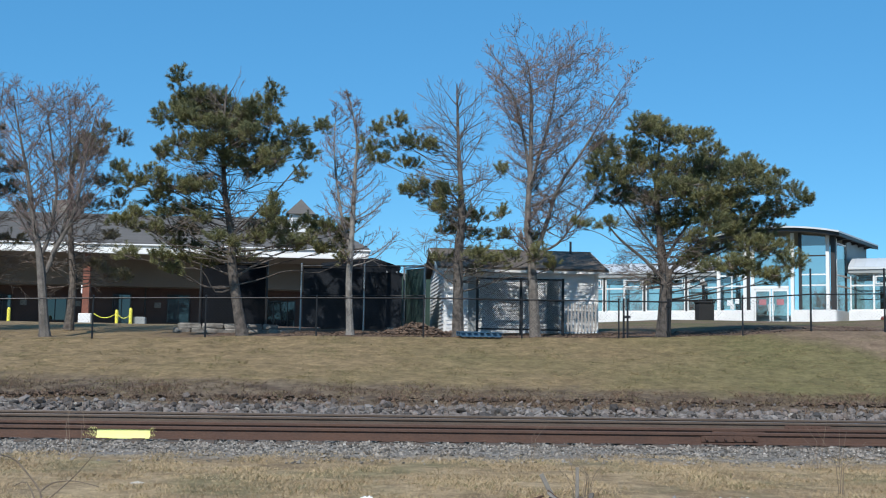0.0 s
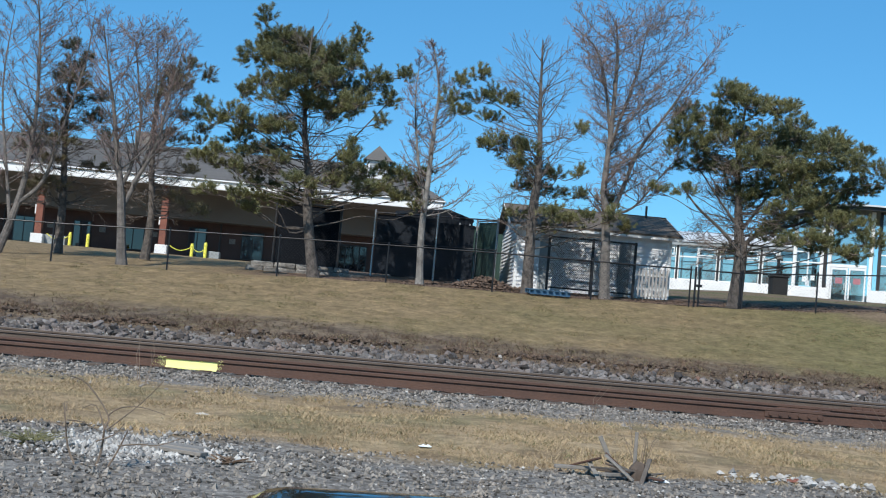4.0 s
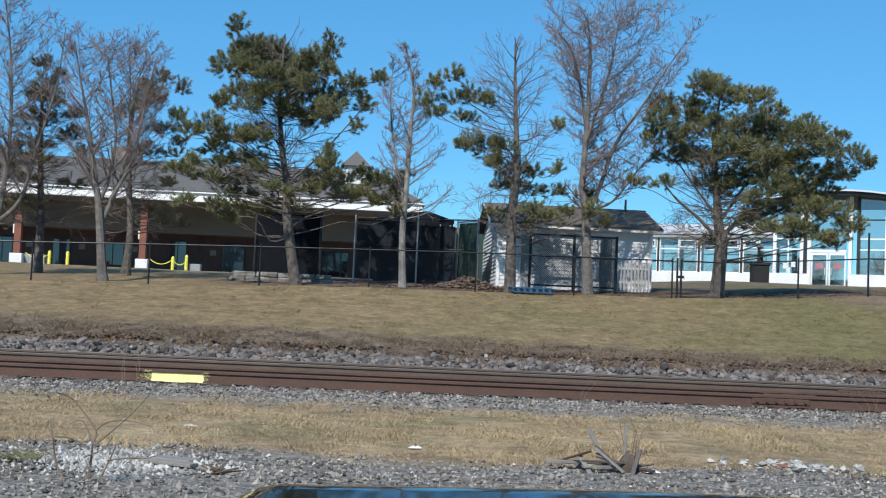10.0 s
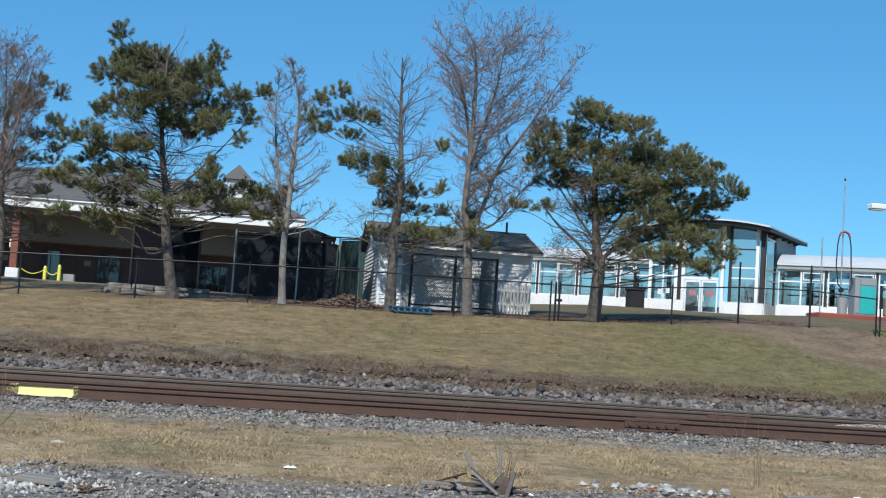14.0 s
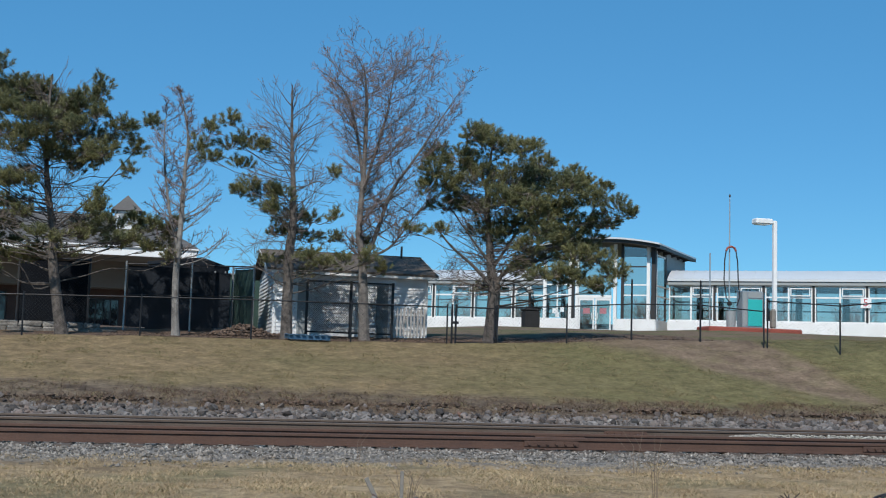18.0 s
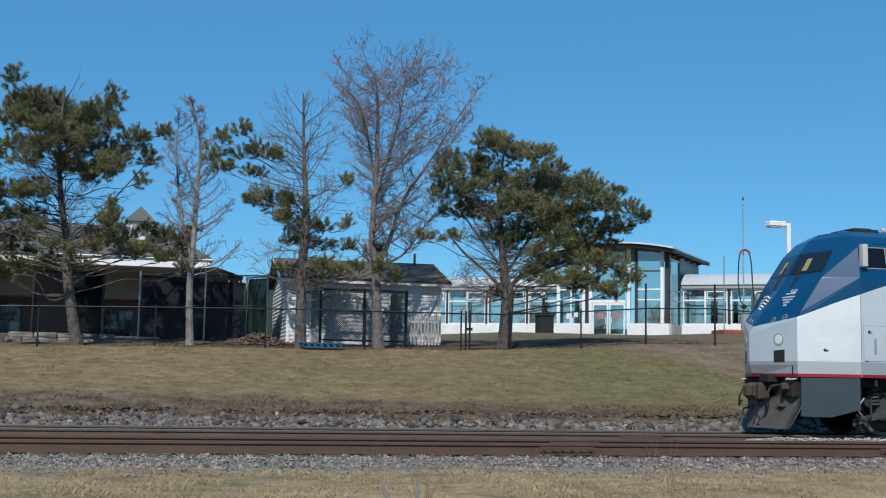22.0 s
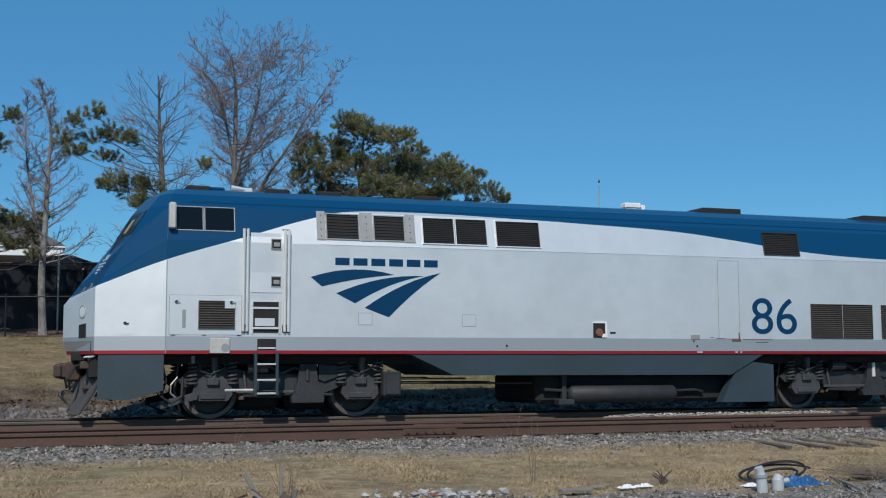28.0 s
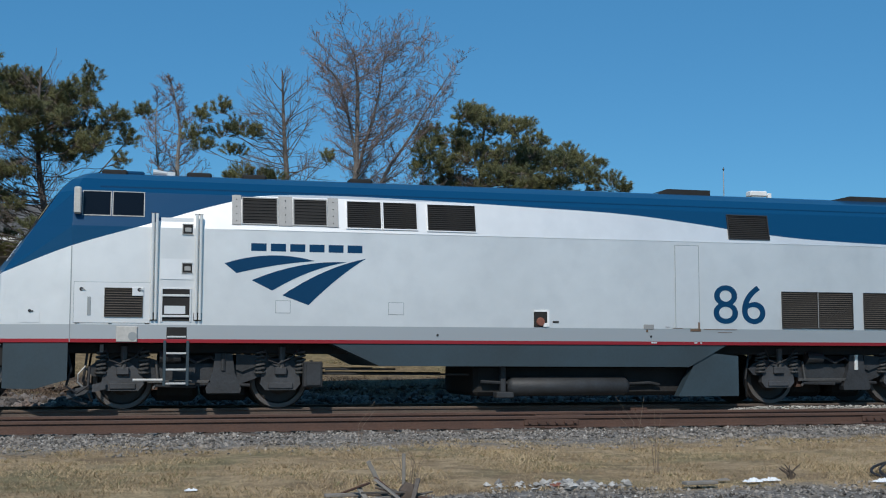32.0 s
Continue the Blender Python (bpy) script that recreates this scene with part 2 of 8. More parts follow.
# ---- mesh helpers ----
class Geo:
    """Vertices and faces of one mesh, gathered piece by piece."""

    def __init__(self):
        self.v, self.f, self.k = [], [], []

    def add(self, verts, faces, k=0):
        o = len(self.v)
        self.v += [tuple(p) for p in verts]
        self.f += [tuple(i + o for i in q) for q in faces]
        self.k += [k] * len(faces)
        return self

    def box(self, x0, x1, y0, y1, z0, z1, c=0.0, k=0):
        if c <= 0:
            p = [(x, y, z) for z in (z0, z1) for y in (y0, y1) for x in (x0, x1)]
            return self.add(p, [(0, 2, 3, 1), (4, 5, 7, 6), (0, 1, 5, 4), (2, 6, 7, 3), (0, 4, 6, 2), (1, 3, 7, 5)], k)
        out = [(x0 + c, y0), (x1 - c, y0), (x1, y0 + c), (x1, y1 - c), (x1 - c, y1), (x0 + c, y1), (x0, y1 - c), (x0, y0 + c)]
        inn = [(x0 + c, y0 + c), (x1 - c, y0 + c), (x1 - c, y0 + c), (x1 - c, y1 - c), (x1 - c, y1 - c), (x0 + c, y1 - c), (x0 + c, y1 - c), (x0 + c, y0 + c)]
        rings = [[(*p, z0) for p in inn], [(*p, z0 + c) for p in out], [(*p, z1 - c) for p in out], [(*p, z1) for p in inn]]
        return self.rings(rings, True, k)

    def rings(self, rings, caps=True, k=0):
        n, v, f = len(rings[0]), [p for r in rings for p in r], []
        for i in range(len(rings) - 1):
            f += [(i * n + j, i * n + (j + 1) % n, (i + 1) * n + (j + 1) % n, (i + 1) * n + j) for j in range(n)]
        if caps:
            f += [tuple(reversed(range(n))), tuple(range((len(rings) - 1) * n, len(rings) * n))]
        return self.add(v, f, k)

    def tube(self, points, radii, n=6, caps=True, k=0):
        pts = [Vector(p) for p in points]
        if not hasattr(radii, "__len__"):
            radii = [radii] * len(pts)
        rings, side = [], None
        for i, p in enumerate(pts):
            d = (pts[min(i + 1, len(pts) - 1)] - pts[max(i - 1, 0)]).normalized()
            if side is None:
                side = d.orthogonal().normalized()
            side = (side - d * side.dot(d)).normalized()
            other = d.cross(side)
            rings.append([p + radii[i] * (math.cos(a) * side + math.sin(a) * other) for a in (2 * math.pi * j / n for j in range(n))])
        return self.rings(rings, caps, k)

    def disc(self, c, axis, r0, r1, depth, n=20, k=0):
        """A round plate from c along axis; r1: the radius at its far end."""
        c, a = Vector(c), Vector(axis).normalized()
        return self.tube([c, c + a * depth], [r0, r1], n, True, k)

    def stone(self, x, y, z, r, rng, flat=0.7, k=0):
        p = [(1, 0, 0), (-1, 0, 0), (0, 1, 0), (0, -1, 0), (0, 0, 1), (0, 0, -1)]
        a = rng.random() * 6.28
        ca, sa = math.cos(a), math.sin(a)
        v = []
        for px, py, pz in p:
            q = [s * r * rng.uniform(0.65, 1.2) + r * rng.uniform(-0.3, 0.3) for s in (px, py, pz)]
            v.append((x + q[0] * ca - q[1] * sa, y + q[0] * sa + q[1] * ca, z + q[2] * flat))
        return self.add(v, [(0, 2, 4), (2, 1, 4), (1, 3, 4), (3, 0, 4), (2, 0, 5), (1, 2, 5), (3, 1, 5), (0, 3, 5)], k)

    def rock(self, x, y, z, r, rng, flat=0.75, k=0):
        """A blunt many-sided rock."""
        t = 1.618
        p = [(-1, t, 0), (1, t, 0), (-1, -t, 0), (1, -t, 0), (0, -1, t), (0, 1, t), (0, -1, -t), (0, 1, -t), (t, 0, -1), (t, 0, 1), (-t, 0, -1), (-t, 0, 1)]
        f = [(0, 11, 5), (0, 5, 1), (0, 1, 7), (0, 7, 10), (0, 10, 11), (1, 5, 9), (5, 11, 4), (11, 10, 2), (10, 7, 6), (7, 1, 8), (3, 9, 4), (3, 4, 2), (3, 2, 6), (3, 6, 8), (3, 8, 9), (4, 9, 5), (2, 4, 11), (6, 2, 10), (8, 6, 7), (9, 8, 1)]
        turn = Euler((rng.random() * 6, rng.random() * 6, rng.random() * 6)).to_matrix()
        s = (rng.uniform(0.7, 1.3), rng.uniform(0.6, 1.0), rng.uniform(0.6, 1.0))
        v = []
        for q in p:
            w = turn @ Vector([c * e * rng.uniform(0.6, 1.2) * r / 1.85 for c, e in zip(q, s)])
            v.append((x + w.x, y + w.y, z + w.z * flat))
        return self.add(v, f, k)

    def prism(self, outline, y0, y1, k=0):
        """An outline of (x, z) points made thick from y0 to y1."""
        n = len(outline)
        v = [(x, y0, z) for x, z in outline] + [(x, y1, z) for x, z in outline]
        f = [tuple(range(n)), tuple(reversed(range(n, 2 * n)))] + [(i + n, (i + 1) % n + n, (i + 1) % n, i) for i in range(n)]
        return self.add(v, f, k)

    def mesh(self, name, *mats, smooth=False):
        me = bpy.data.meshes.new(name)
        me.from_pydata(self.v, [], self.f)
        for m in mats:
            me.materials.append(m)
        if len(mats) > 1:
            me.polygons.foreach_set("material_index", self.k)
        if smooth:
            me.polygons.foreach_set("use_smooth", [True] * len(me.polygons))
        me.validate()
        return me


def part(name, geo, mat, parent=None, label="", m=None, smooth=False):
    """One mesh object under a thing or a part, at the pose m in its space."""
    mats = mat if isinstance(mat, (list, tuple)) else [mat]
    ob = new(name, geo.mesh(name, *mats, smooth=smooth) if isinstance(geo, Geo) else geo)
    if parent:
        ob.parent = parent
    if m is not None:
        ob.matrix_basis = m
    return tagged(ob, label)


def thing(name, label, category, m=None, group="", kind=""):
    ob = new(name)
    ob.empty_display_size = 0.2
    if m is not None:
        ob.matrix_basis = m
    return tagged(ob, label, category, group, kind)


def solid(name, geo, mat, label, category="", kind="", smooth=False, group="", m=None):
    return tagged(part(name, geo, mat, m=m, smooth=smooth), label, category, group, kind)


def lettering(name, text, size, mat, parent, m, deep=0.004, widen=1.0, label=""):
    """Raised characters in the built-in font, as a mesh."""
    cu = bpy.data.curves.new(name, "FONT")
    cu.body, cu.size, cu.extrude, cu.align_x = text, size, deep, "CENTER"
    tmp = bpy.data.objects.new(name, cu)
    scene.collection.objects.link(tmp)
    me = bpy.data.meshes.new_from_object(tmp.evaluated_get(bpy.context.evaluated_depsgraph_get()))
    bpy.data.objects.remove(tmp)
    me.materials.clear()
    me.materials.append(mat)
    me.transform(Matrix.Diagonal((widen, 1, 1, 1)))
    return part(name, me, mat, parent, label, m)


def lerp(x, xs, ys):
    return float(np.interp(x, xs, ys))


# ---- the ground: gravel lot, dry verge, ballast, stony ditch, grass bank, terrace ----
CREST_X = [-60, -30, -9.6, 0, 9, 13, 15, 18, 30, 80]
CREST_Z = [1.2, 1.35, 1.52, 1.78, 1.88, 2.05, 2.24, 2.30, 2.35, 2.35]
PROFILE_Y = [-2000, 10.5, 12, 16.6, 17.3, 24.3, 25.0, 26.4, 27.2, 30, 33]
PROFILE_Z = [-0.36, -0.33, -0.29, -0.27, -0.215, -0.215, -0.13, 0.13, 0.26, 0.72, 1.22]


def ground_z(x, y):
    crest = lerp(x, CREST_X, CREST_Z)
    lift = lerp(x, [5, 18, 26, 30, 90], [0.0, 0.80, 0.85, 1.06, 1.06])
    dip = lerp(x, [16, 18, 19, 20.7, 22.6, 40], [0.0, 0.0, -0.18, -0.36, -0.60, -0.7]) * lerp(y, [26.5, 30, 31.5, 34, 37], [0, 0.55, 1, 0.9, 0.0])
    if y > 33:
        z = lerp(y, [33, 36, 38, 41, 50, 60, 100, 140], [1.22 * crest / 1.78, crest, crest + 0.08, crest + 0.33, 2.5 + lift * 0.55, 2.78 + lift, 2.85 + lift, 0.0])
    else:
        z = lerp(y, PROFILE_Y, PROFILE_Z)
        if y > 27.2:
            z *= 1 + (crest / 1.78 - 1) * (y - 27.2) / 5.8
    return z - dip


def relief(x, y):
    """Small unevenness of the ground, less along the tracks and on the terrace."""
    fade = 0.15 if 17 < y < 24.4 else 0.4 if y > 40 else 1.0
    return fade * (0.05 * noise.noise((x * 0.6, y * 0.6, 0)) + 0.025 * noise.noise((x * 1.9, y * 1.9, 4)))


def build_ground():
    xs = [-2500, -700, -200, -110, *range(-70, 91, 1), 130, 250, 700, 2500]
    ys = [-2500, -400, -60, -20, -6, *[i * 0.4 for i in range(0, 112)], *range(46, 102, 3), 120, 140, 200, 500, 2500]
    g = Geo()
    for y in ys:
        for x in xs:
            g.v.append((x, y, ground_z(x, y) + relief(x, y)))
    n = len(xs)
    g.f = [(j * n + i, j * n + i + 1, (j + 1) * n + i + 1, (j + 1) * n + i) for j in range(len(ys) - 1) for i in range(n - 1)]
    g.k = [0] * len(g.f)
    m = bpy.data.materials.new("ground")
    m.use_nodes = True
    nd, l = m.node_tree.nodes, m.node_tree.links
    b = nd["Principled BSDF"]
    b.inputs["Roughness"].default_value = 0.95
    b.inputs["Specular IOR Level"].default_value = 0.15
    tex, sep = nd.new("ShaderNodeTexCoord"), nd.new("ShaderNodeSeparateXYZ")
    l.new(tex.outputs["Object"], sep.inputs[0])

    def noise_tex(scale, detail=6):
        t = nd.new("ShaderNodeTexNoise")
        t.inputs["Scale"].default_value, t.inputs["Detail"].default_value = scale, detail
        l.new(tex.outputs["Object"], t.inputs["Vector"])
        return t.outputs["Fac"]

    def op(kind, a, c):
        o = nd.new("ShaderNodeMath")
        o.operation = kind
        for i, v in enumerate((a, c)):
            if isinstance(v, (int, float)):
                o.inputs[i].default_value = v
            else:
                l.new(v, o.inputs[i])
        return o.outputs[0]

    def spread(v, a, c, lo=0.0, hi=1.0):
        o = nd.new("ShaderNodeMapRange")
        o.inputs["From Min"].default_value, o.inputs["From Max"].default_value = a, c
        o.inputs["To Min"].default_value, o.inputs["To Max"].default_value = lo, hi
        l.new(v, o.inputs["Value"])
        return o.outputs[0]

    def blend(fac, a, c):
        o = nd.new("ShaderNodeMix")
        o.data_type = "RGBA"
        l.new(fac, o.inputs["Factor"])
        for key, v in (("A", a), ("B", c)):
            if isinstance(v, tuple):
                o.inputs[key].default_value = (*v, 1)
            else:
                l.new(v, o.inputs[key])
        return o.outputs["Result"]

    ragged = op("ADD", sep.outputs[1], op("MULTIPLY", op("SUBTRACT", noise_tex(0.9), 0.5), 2.2))
    cells = nd.new("ShaderNodeTexVoronoi")
    cells.inputs["Scale"].default_value = 22
    l.new(tex.outputs["Object"], cells.inputs["Vector"])
    stone = blend(spread(cells.outputs["Color"], 0.1, 0.9), (0.105, 0.092, 0.080), (0.285, 0.26, 0.23))
    straw = blend(spread(noise_tex(0.55), 0.50, 0.62), blend(spread(noise_tex(1.6), 0.35, 0.65), (0.215, 0.152, 0.09), (0.40, 0.295, 0.175)), blend(spread(noise_tex(2.6), 0.35, 0.65), (0.155, 0.128, 0.070), (0.27, 0.218, 0.12)))
    green = spread(op("ADD", sep.outputs[0], op("MULTIPLY", noise_tex(0.22), 34.0)), 17, 34)
    turf = blend(spread(noise_tex(2.4), 0.3, 0.72), blend(green, (0.160, 0.116, 0.065), (0.108, 0.096, 0.044)), blend(green, (0.300, 0.216, 0.119), (0.200, 0.174, 0.080)))
    mulch = blend(spread(noise_tex(3.0), 0.35, 0.65), (0.085, 0.055, 0.038), (0.20, 0.135, 0.095))
    dirt = blend(spread(noise_tex(2.0), 0.35, 0.65), (0.085, 0.062, 0.046), (0.19, 0.145, 0.10))
    pave = blend(spread(noise_tex(0.8), 0.3, 0.7), (0.30, 0.29, 0.275), (0.42, 0.41, 0.39))
    c = blend(spread(ragged, 10.6, 11.0), stone, straw)
    c = blend(spread(ragged, 15.6, 16.4), c, stone)
    c = blend(spread(ragged, 26.0, 26.4), c, dirt)
    bank_edge = op("ADD", ragged, op("MULTIPLY", sep.outputs[0], 0.08))
    c = blend(spread(bank_edge, 28.3, 29.5), c, turf)
    wedge = op("ADD", sep.outputs[0], op("MULTIPLY", op("SUBTRACT", ragged, 29.5), 0.62))
    worn = op("MULTIPLY", op("MULTIPLY", spread(wedge, 17.0, 18.3), spread(sep.outputs[0], 19.5, 19.0)), spread(sep.outputs[1], 42.0, 40.0))
    c = blend(op("MULTIPLY", worn, spread(noise_tex(1.1), 0.25, 0.55, 0.5, 1.0)), c, blend(spread(noise_tex(1.4), 0.35, 0.65), (0.150, 0.106, 0.072), (0.24, 0.172, 0.118)))
    bare = op("MULTIPLY", op("MULTIPLY", spread(ragged, 36.2, 36.8), spread(sep.outputs[0], 20.0, 18.0)), spread(sep.outputs[0], -5.5, -3.0))
    c = blend(bare, c, mulch)
    yard_dirt = op("MULTIPLY", op("MULTIPLY", spread(ragged, 40.0, 42.0), spread(ragged, 75.0, 74.0)), spread(sep.outputs[0], 6.0, 8.0))
    c = blend(yard_dirt, c, blend(spread(noise_tex(0.45), 0.44, 0.58), (0.185, 0.128, 0.088), (0.135, 0.122, 0.058)))
    c = blend(op("MULTIPLY", spread(ragged, 66.5, 67.0), spread(sep.outputs[0], 9.0, 7.0)), c, pave)
    fine = noise_tex(35.0, 4)
    hsv = nd.new("ShaderNodeHueSaturation")
    l.new(c, hsv.inputs["Color"])
    l.new(op("MULTIPLY", spread(fine, 0.25, 0.75, 0.72, 1.28), spread(noise_tex(8.0, 4), 0.3, 0.7, 0.74, 1.26)), hsv.inputs["Value"])
    l.new(hsv.outputs[0], b.inputs["Base Color"])
    bp = nd.new("ShaderNodeBump")
    bp.inputs["Strength"].default_value, bp.inputs["Distance"].default_value = 0.6, 0.05
    l.new(fine, bp.inputs["Height"])
    l.new(bp.outputs[0], b.inputs["Normal"])
    solid("ground", g, m, "gravel lot, dry verge and grassy railway bank", "ground", "structure", smooth=True)


build_ground()


# ---- railway tracks: a rusty siding and the main line behind it ----
MAIN_Y, SIDING_Y, GAUGE = 23.2, 19.17, 1.505
RAIL_X0, RAIL_X1 = -70.0, 130.0
RAIL_SECTION = [(-0.07, -0.18), (0.07, -0.18), (0.07, -0.165), (0.012, -0.15), (0.009, -0.05), (0.036, -0.042), (0.036, -0.008),
                (0.028, 0.0), (-0.028, 0.0), (-0.036, -0.008), (-0.036, -0.042), (-0.009, -0.05), (-0.012, -0.15), (-0.07, -0.165)]


def rail(y, x0, x1):
    g = Geo()
    g.rings([[(x, y + dy, dz) for dy, dz in RAIL_SECTION] for x in (x0, x1)])
    for i in range(len(g.f)):
        g.k[i] = 1 if i in (6, 7, 8) else 0
    return g


def joint_bar(x, y, side):
    g = Geo()
    g.box(x - 0.45, x + 0.45, y - side * 0.03 - 0.012, y - side * 0.03 + 0.012, -0.145, -0.052, 0.006)
    for i in range(6):
        g.disc((x - 0.375 + i * 0.15, y - side * 0.045, -0.098), (0, -side, 0), 0.022, 0.02, 0.03, 6)
    return g


def track(name, label, cy, head):
    t = thing(name, label, "railway track", kind="structure")
    for s in (-1, 1):
        part("rail", rail(cy + s * GAUGE / 2, RAIL_X0, RAIL_X1), [RAIL_RUST if head is RAIL_RUST else MAIN_RUST, head], t)
    tie = Geo().box(-0.115, 0.115, -1.3, 1.3, -0.34, -0.183, 0.015).mesh("tie", TIE_WOOD)
    for i in range(100):
        x = -16 + i * 0.52
        part("tie", tie, TIE_WOOD, t, m=pose(x + random.uniform(-0.03, 0.03), cy + random.uniform(-0.04, 0.04), random.uniform(-0.012, 0.0), 0, 0, random.uniform(-1, 1)))
    plate = Geo().box(-0.09, 0.09, -0.17, 0.17, -0.187, -0.172, 0.004).mesh("tie_plate", RAIL_RUST)
    for i in range(100):
        for s in (-1, 1):
            part("tie_plate", plate, RAIL_RUST, t, m=pose(-16 + i * 0.52, cy + s * GAUGE / 2, 0))
    return t


siding = track("siding_track", "rusty siding track on grey ballast", SIDING_Y, RAIL_RUST)
main_track = track("main_track", "main line track with polished rail heads", MAIN_Y, RAIL_SHINE)
NEAR_RAIL = SIDING_Y - GAUGE / 2
for track_ob, jx, jy in ((siding, 6.42, NEAR_RAIL), (siding, 7.1, SIDING_Y + GAUGE / 2), (main_track, 9.35, MAIN_Y - GAUGE / 2), (siding, -6.0, NEAR_RAIL), (siding, 12.4, NEAR_RAIL)):
    part("joint_bar", joint_bar(jx, jy, 1), RAIL_RUST, track_ob, "rusty bolted joint bar")
yellow = Geo()
yellow.rings([[(x, NEAR_RAIL + dy * 1.06 - 0.002, dz) for dy, dz in RAIL_SECTION[:5] + RAIL_SECTION[11:]] for x in (-3.09, -2.33)])
part("painted_marker", yellow, MARK_YELLOW, siding, "bright yellow painted clearance mark on the rail")
mist, mist_rng = Geo(), random.Random(41)
for _ in range(230):
    off = abs(mist_rng.gauss(0, 0.075))
    mx = -3.09 - off if mist_rng.random() < 0.7 else -2.33 + off * 0.5
    mz, mr = -0.165 + 0.155 * mist_rng.random(), 0.003 + 0.0025 * mist_rng.random()
    my = NEAR_RAIL - lerp(mz, [-0.18, -0.165, -0.15, -0.05, -0.042, 0], [0.074, 0.074, 0.016, 0.013, 0.04, 0.04])
    mist.add([(mx - mr, my, mz - mr), (mx + mr, my, mz - mr), (mx, my - 0.002, mz + mr)], [(0, 1, 2)])
part("overspray", mist, MARK_YELLOW, siding, "thin yellow overspray beside the mark")


def scatter(name, label, mat, count, seed, place, size, sink=0.3, flat=0.7, blunt=False, lift=None):
    rng, g = random.Random(seed), Geo()
    for _ in range(count):
        x, y = place(rng)
        r = rng.uniform(*size) * (0.7 + 0.6 * rng.random() ** 2)
        (g.rock if blunt else g.stone)(x, y, ground_z(x, y) + (relief(x, y) if y < 16.9 else 0) + r * sink + (lift(x, y) * rng.random() ** 0.3 if lift else 0), r, rng, flat)
    return solid(name, g, mat, label, "stones", "stuff")


def fan(y0, y1, a=-0.5, b=1.15):
    def place(rng):
        y = rng.uniform(y0, y1)
        return rng.uniform(a, b) * y, y
    return place


def shoulder(rng):
    """Ballast beside the siding, thinning out into the verge."""
    y = 18.6 - 2.0 * rng.random() if rng.random() < 0.84 else 16.9 - 1.7 * rng.random() ** 2
    return rng.uniform(-0.5, 1.15) * y, y


scatter("ballast", "crushed grey ballast beside the siding", BALLAST, 14000, 3, shoulder, (0.012, 0.036), 0.3, 0.9)
scatter("ballast", "crushed grey ballast between the rails", BALLAST, 3500, 4, fan(18.6, 21.9), (0.02, 0.05), 0.1)
scatter("ballast", "main line ballast darkened for the shade under the train", SHADED_BALLAST, 4000, 14, fan(21.9, 24.5), (0.02, 0.055), 0.1)
scatter("lot_gravel", "loose grey gravel of the parking lot", GRAVEL, 16500, 5, fan(7.0, 11.0), (0.007, 0.026), 0.25, 1.0)
scatter("pale_gravel", "white chips strewn over gravel and ballast", PALE_STONE, 1300, 15, lambda r: (lambda y: (r.uniform(-0.5, 1.1) * y, y))(r.choice((r.uniform(8, 11), r.uniform(16.7, 18.4)))), (0.007, 0.021), 0.8)
def ditch(rng):
    """Rocks thick at the foot of the bank, fewer up to the turf."""
    y = 24.35 + 1.55 * rng.random() if rng.random() < 0.92 else 25.8 + 1.1 * rng.random() ** 1.5
    return rng.uniform(-0.45, 0.85) * y, y


scatter("bank_rocks", "tumbled grey rocks along the ditch", ROCK, 5200, 6, ditch, (0.03, 0.105), 0.3, 0.85, True)
scatter("pale_rocks", "few pale stones among the grey rocks", DULL_STONE, 45, 16, fan(24.5, 26.2, -0.45, 0.85), (0.03, 0.06), 0.6, 0.8, True)
scatter("pale_stones", "pale stones heaped between the tracks", SAND_STONE, 5200, 7, lambda r: (11.0 + 5.5 * r.random() ** 1.2, r.gauss(21.25, 0.16)), (0.012, 0.03), 0.5, lift=lambda x, y: 0.215 * math.exp(-((y - 21.25) / 0.3) ** 2) * lerp(x, [10.9, 11.6, 16, 20], [0.7, 0.93, 0.9, 0.6]))
scatter("pale_gravel", "heap of pale crushed stone on the lot", HEAP_STONE, 2600, 8, lambda r: (r.gauss(-1.85, 0.36), r.gauss(9.75, 0.30)), (0.010, 0.030), 0.7, 0.95)
scatter("pale_gravel", "few pale stones at the edge of the verge", DULL_STONE, 160, 9, lambda r: (r.gauss(4.1, 0.35), r.gauss(11.2, 0.16)), (0.015, 0.05), 0.6)


def blades(name, label, mat, count, seed, place, height, width, gaps=0.25, lie=(0.5, 1.9)):
    """Short blades in uneven tufts, most of them bent or lying over."""
    rng, g = random.Random(seed), Geo()
    for _ in range(count):
        x, y = place(rng)
        if noise.noise((x * 0.8, y * 0.8, 9)) + 0.6 * noise.noise((x * 3.1, y * 3.1, 2)) < rng.uniform(-0.8, gaps):
            continue
        if x < 19.2 and y > 29 and x + 0.62 * (y - 29.5) > 17.7 and rng.random() < 0.85:
            continue
        tall = max(0.6, 0.85 + 0.7 * noise.noise((x * 1.3, y * 1.3, 5)))
        z, a = ground_z(x, y) + relief(x, y) - 0.012, rng.random() * 6.28
        for _ in range(3):
            a += rng.uniform(1.5, 2.6)
            h = rng.uniform(*height) * tall * rng.uniform(0.6, 1.2)
            w, lean = rng.uniform(*width), rng.uniform(*lie) * h
            dx, dy = math.cos(a), math.sin(a)
            px, py = x + rng.uniform(-0.06, 0.06), y + rng.uniform(-0.06, 0.06)
            t = rng.random() * 3.14
            ux, uy = math.cos(t) * w, math.sin(t) * w
            g.add([(px - ux, py - uy, z), (px + ux, py + uy, z), (px + dx * lean, py + dy * lean, z + h)], [(0, 1, 2)])
    return solid(name, g, mat, label, "grass", "stuff")


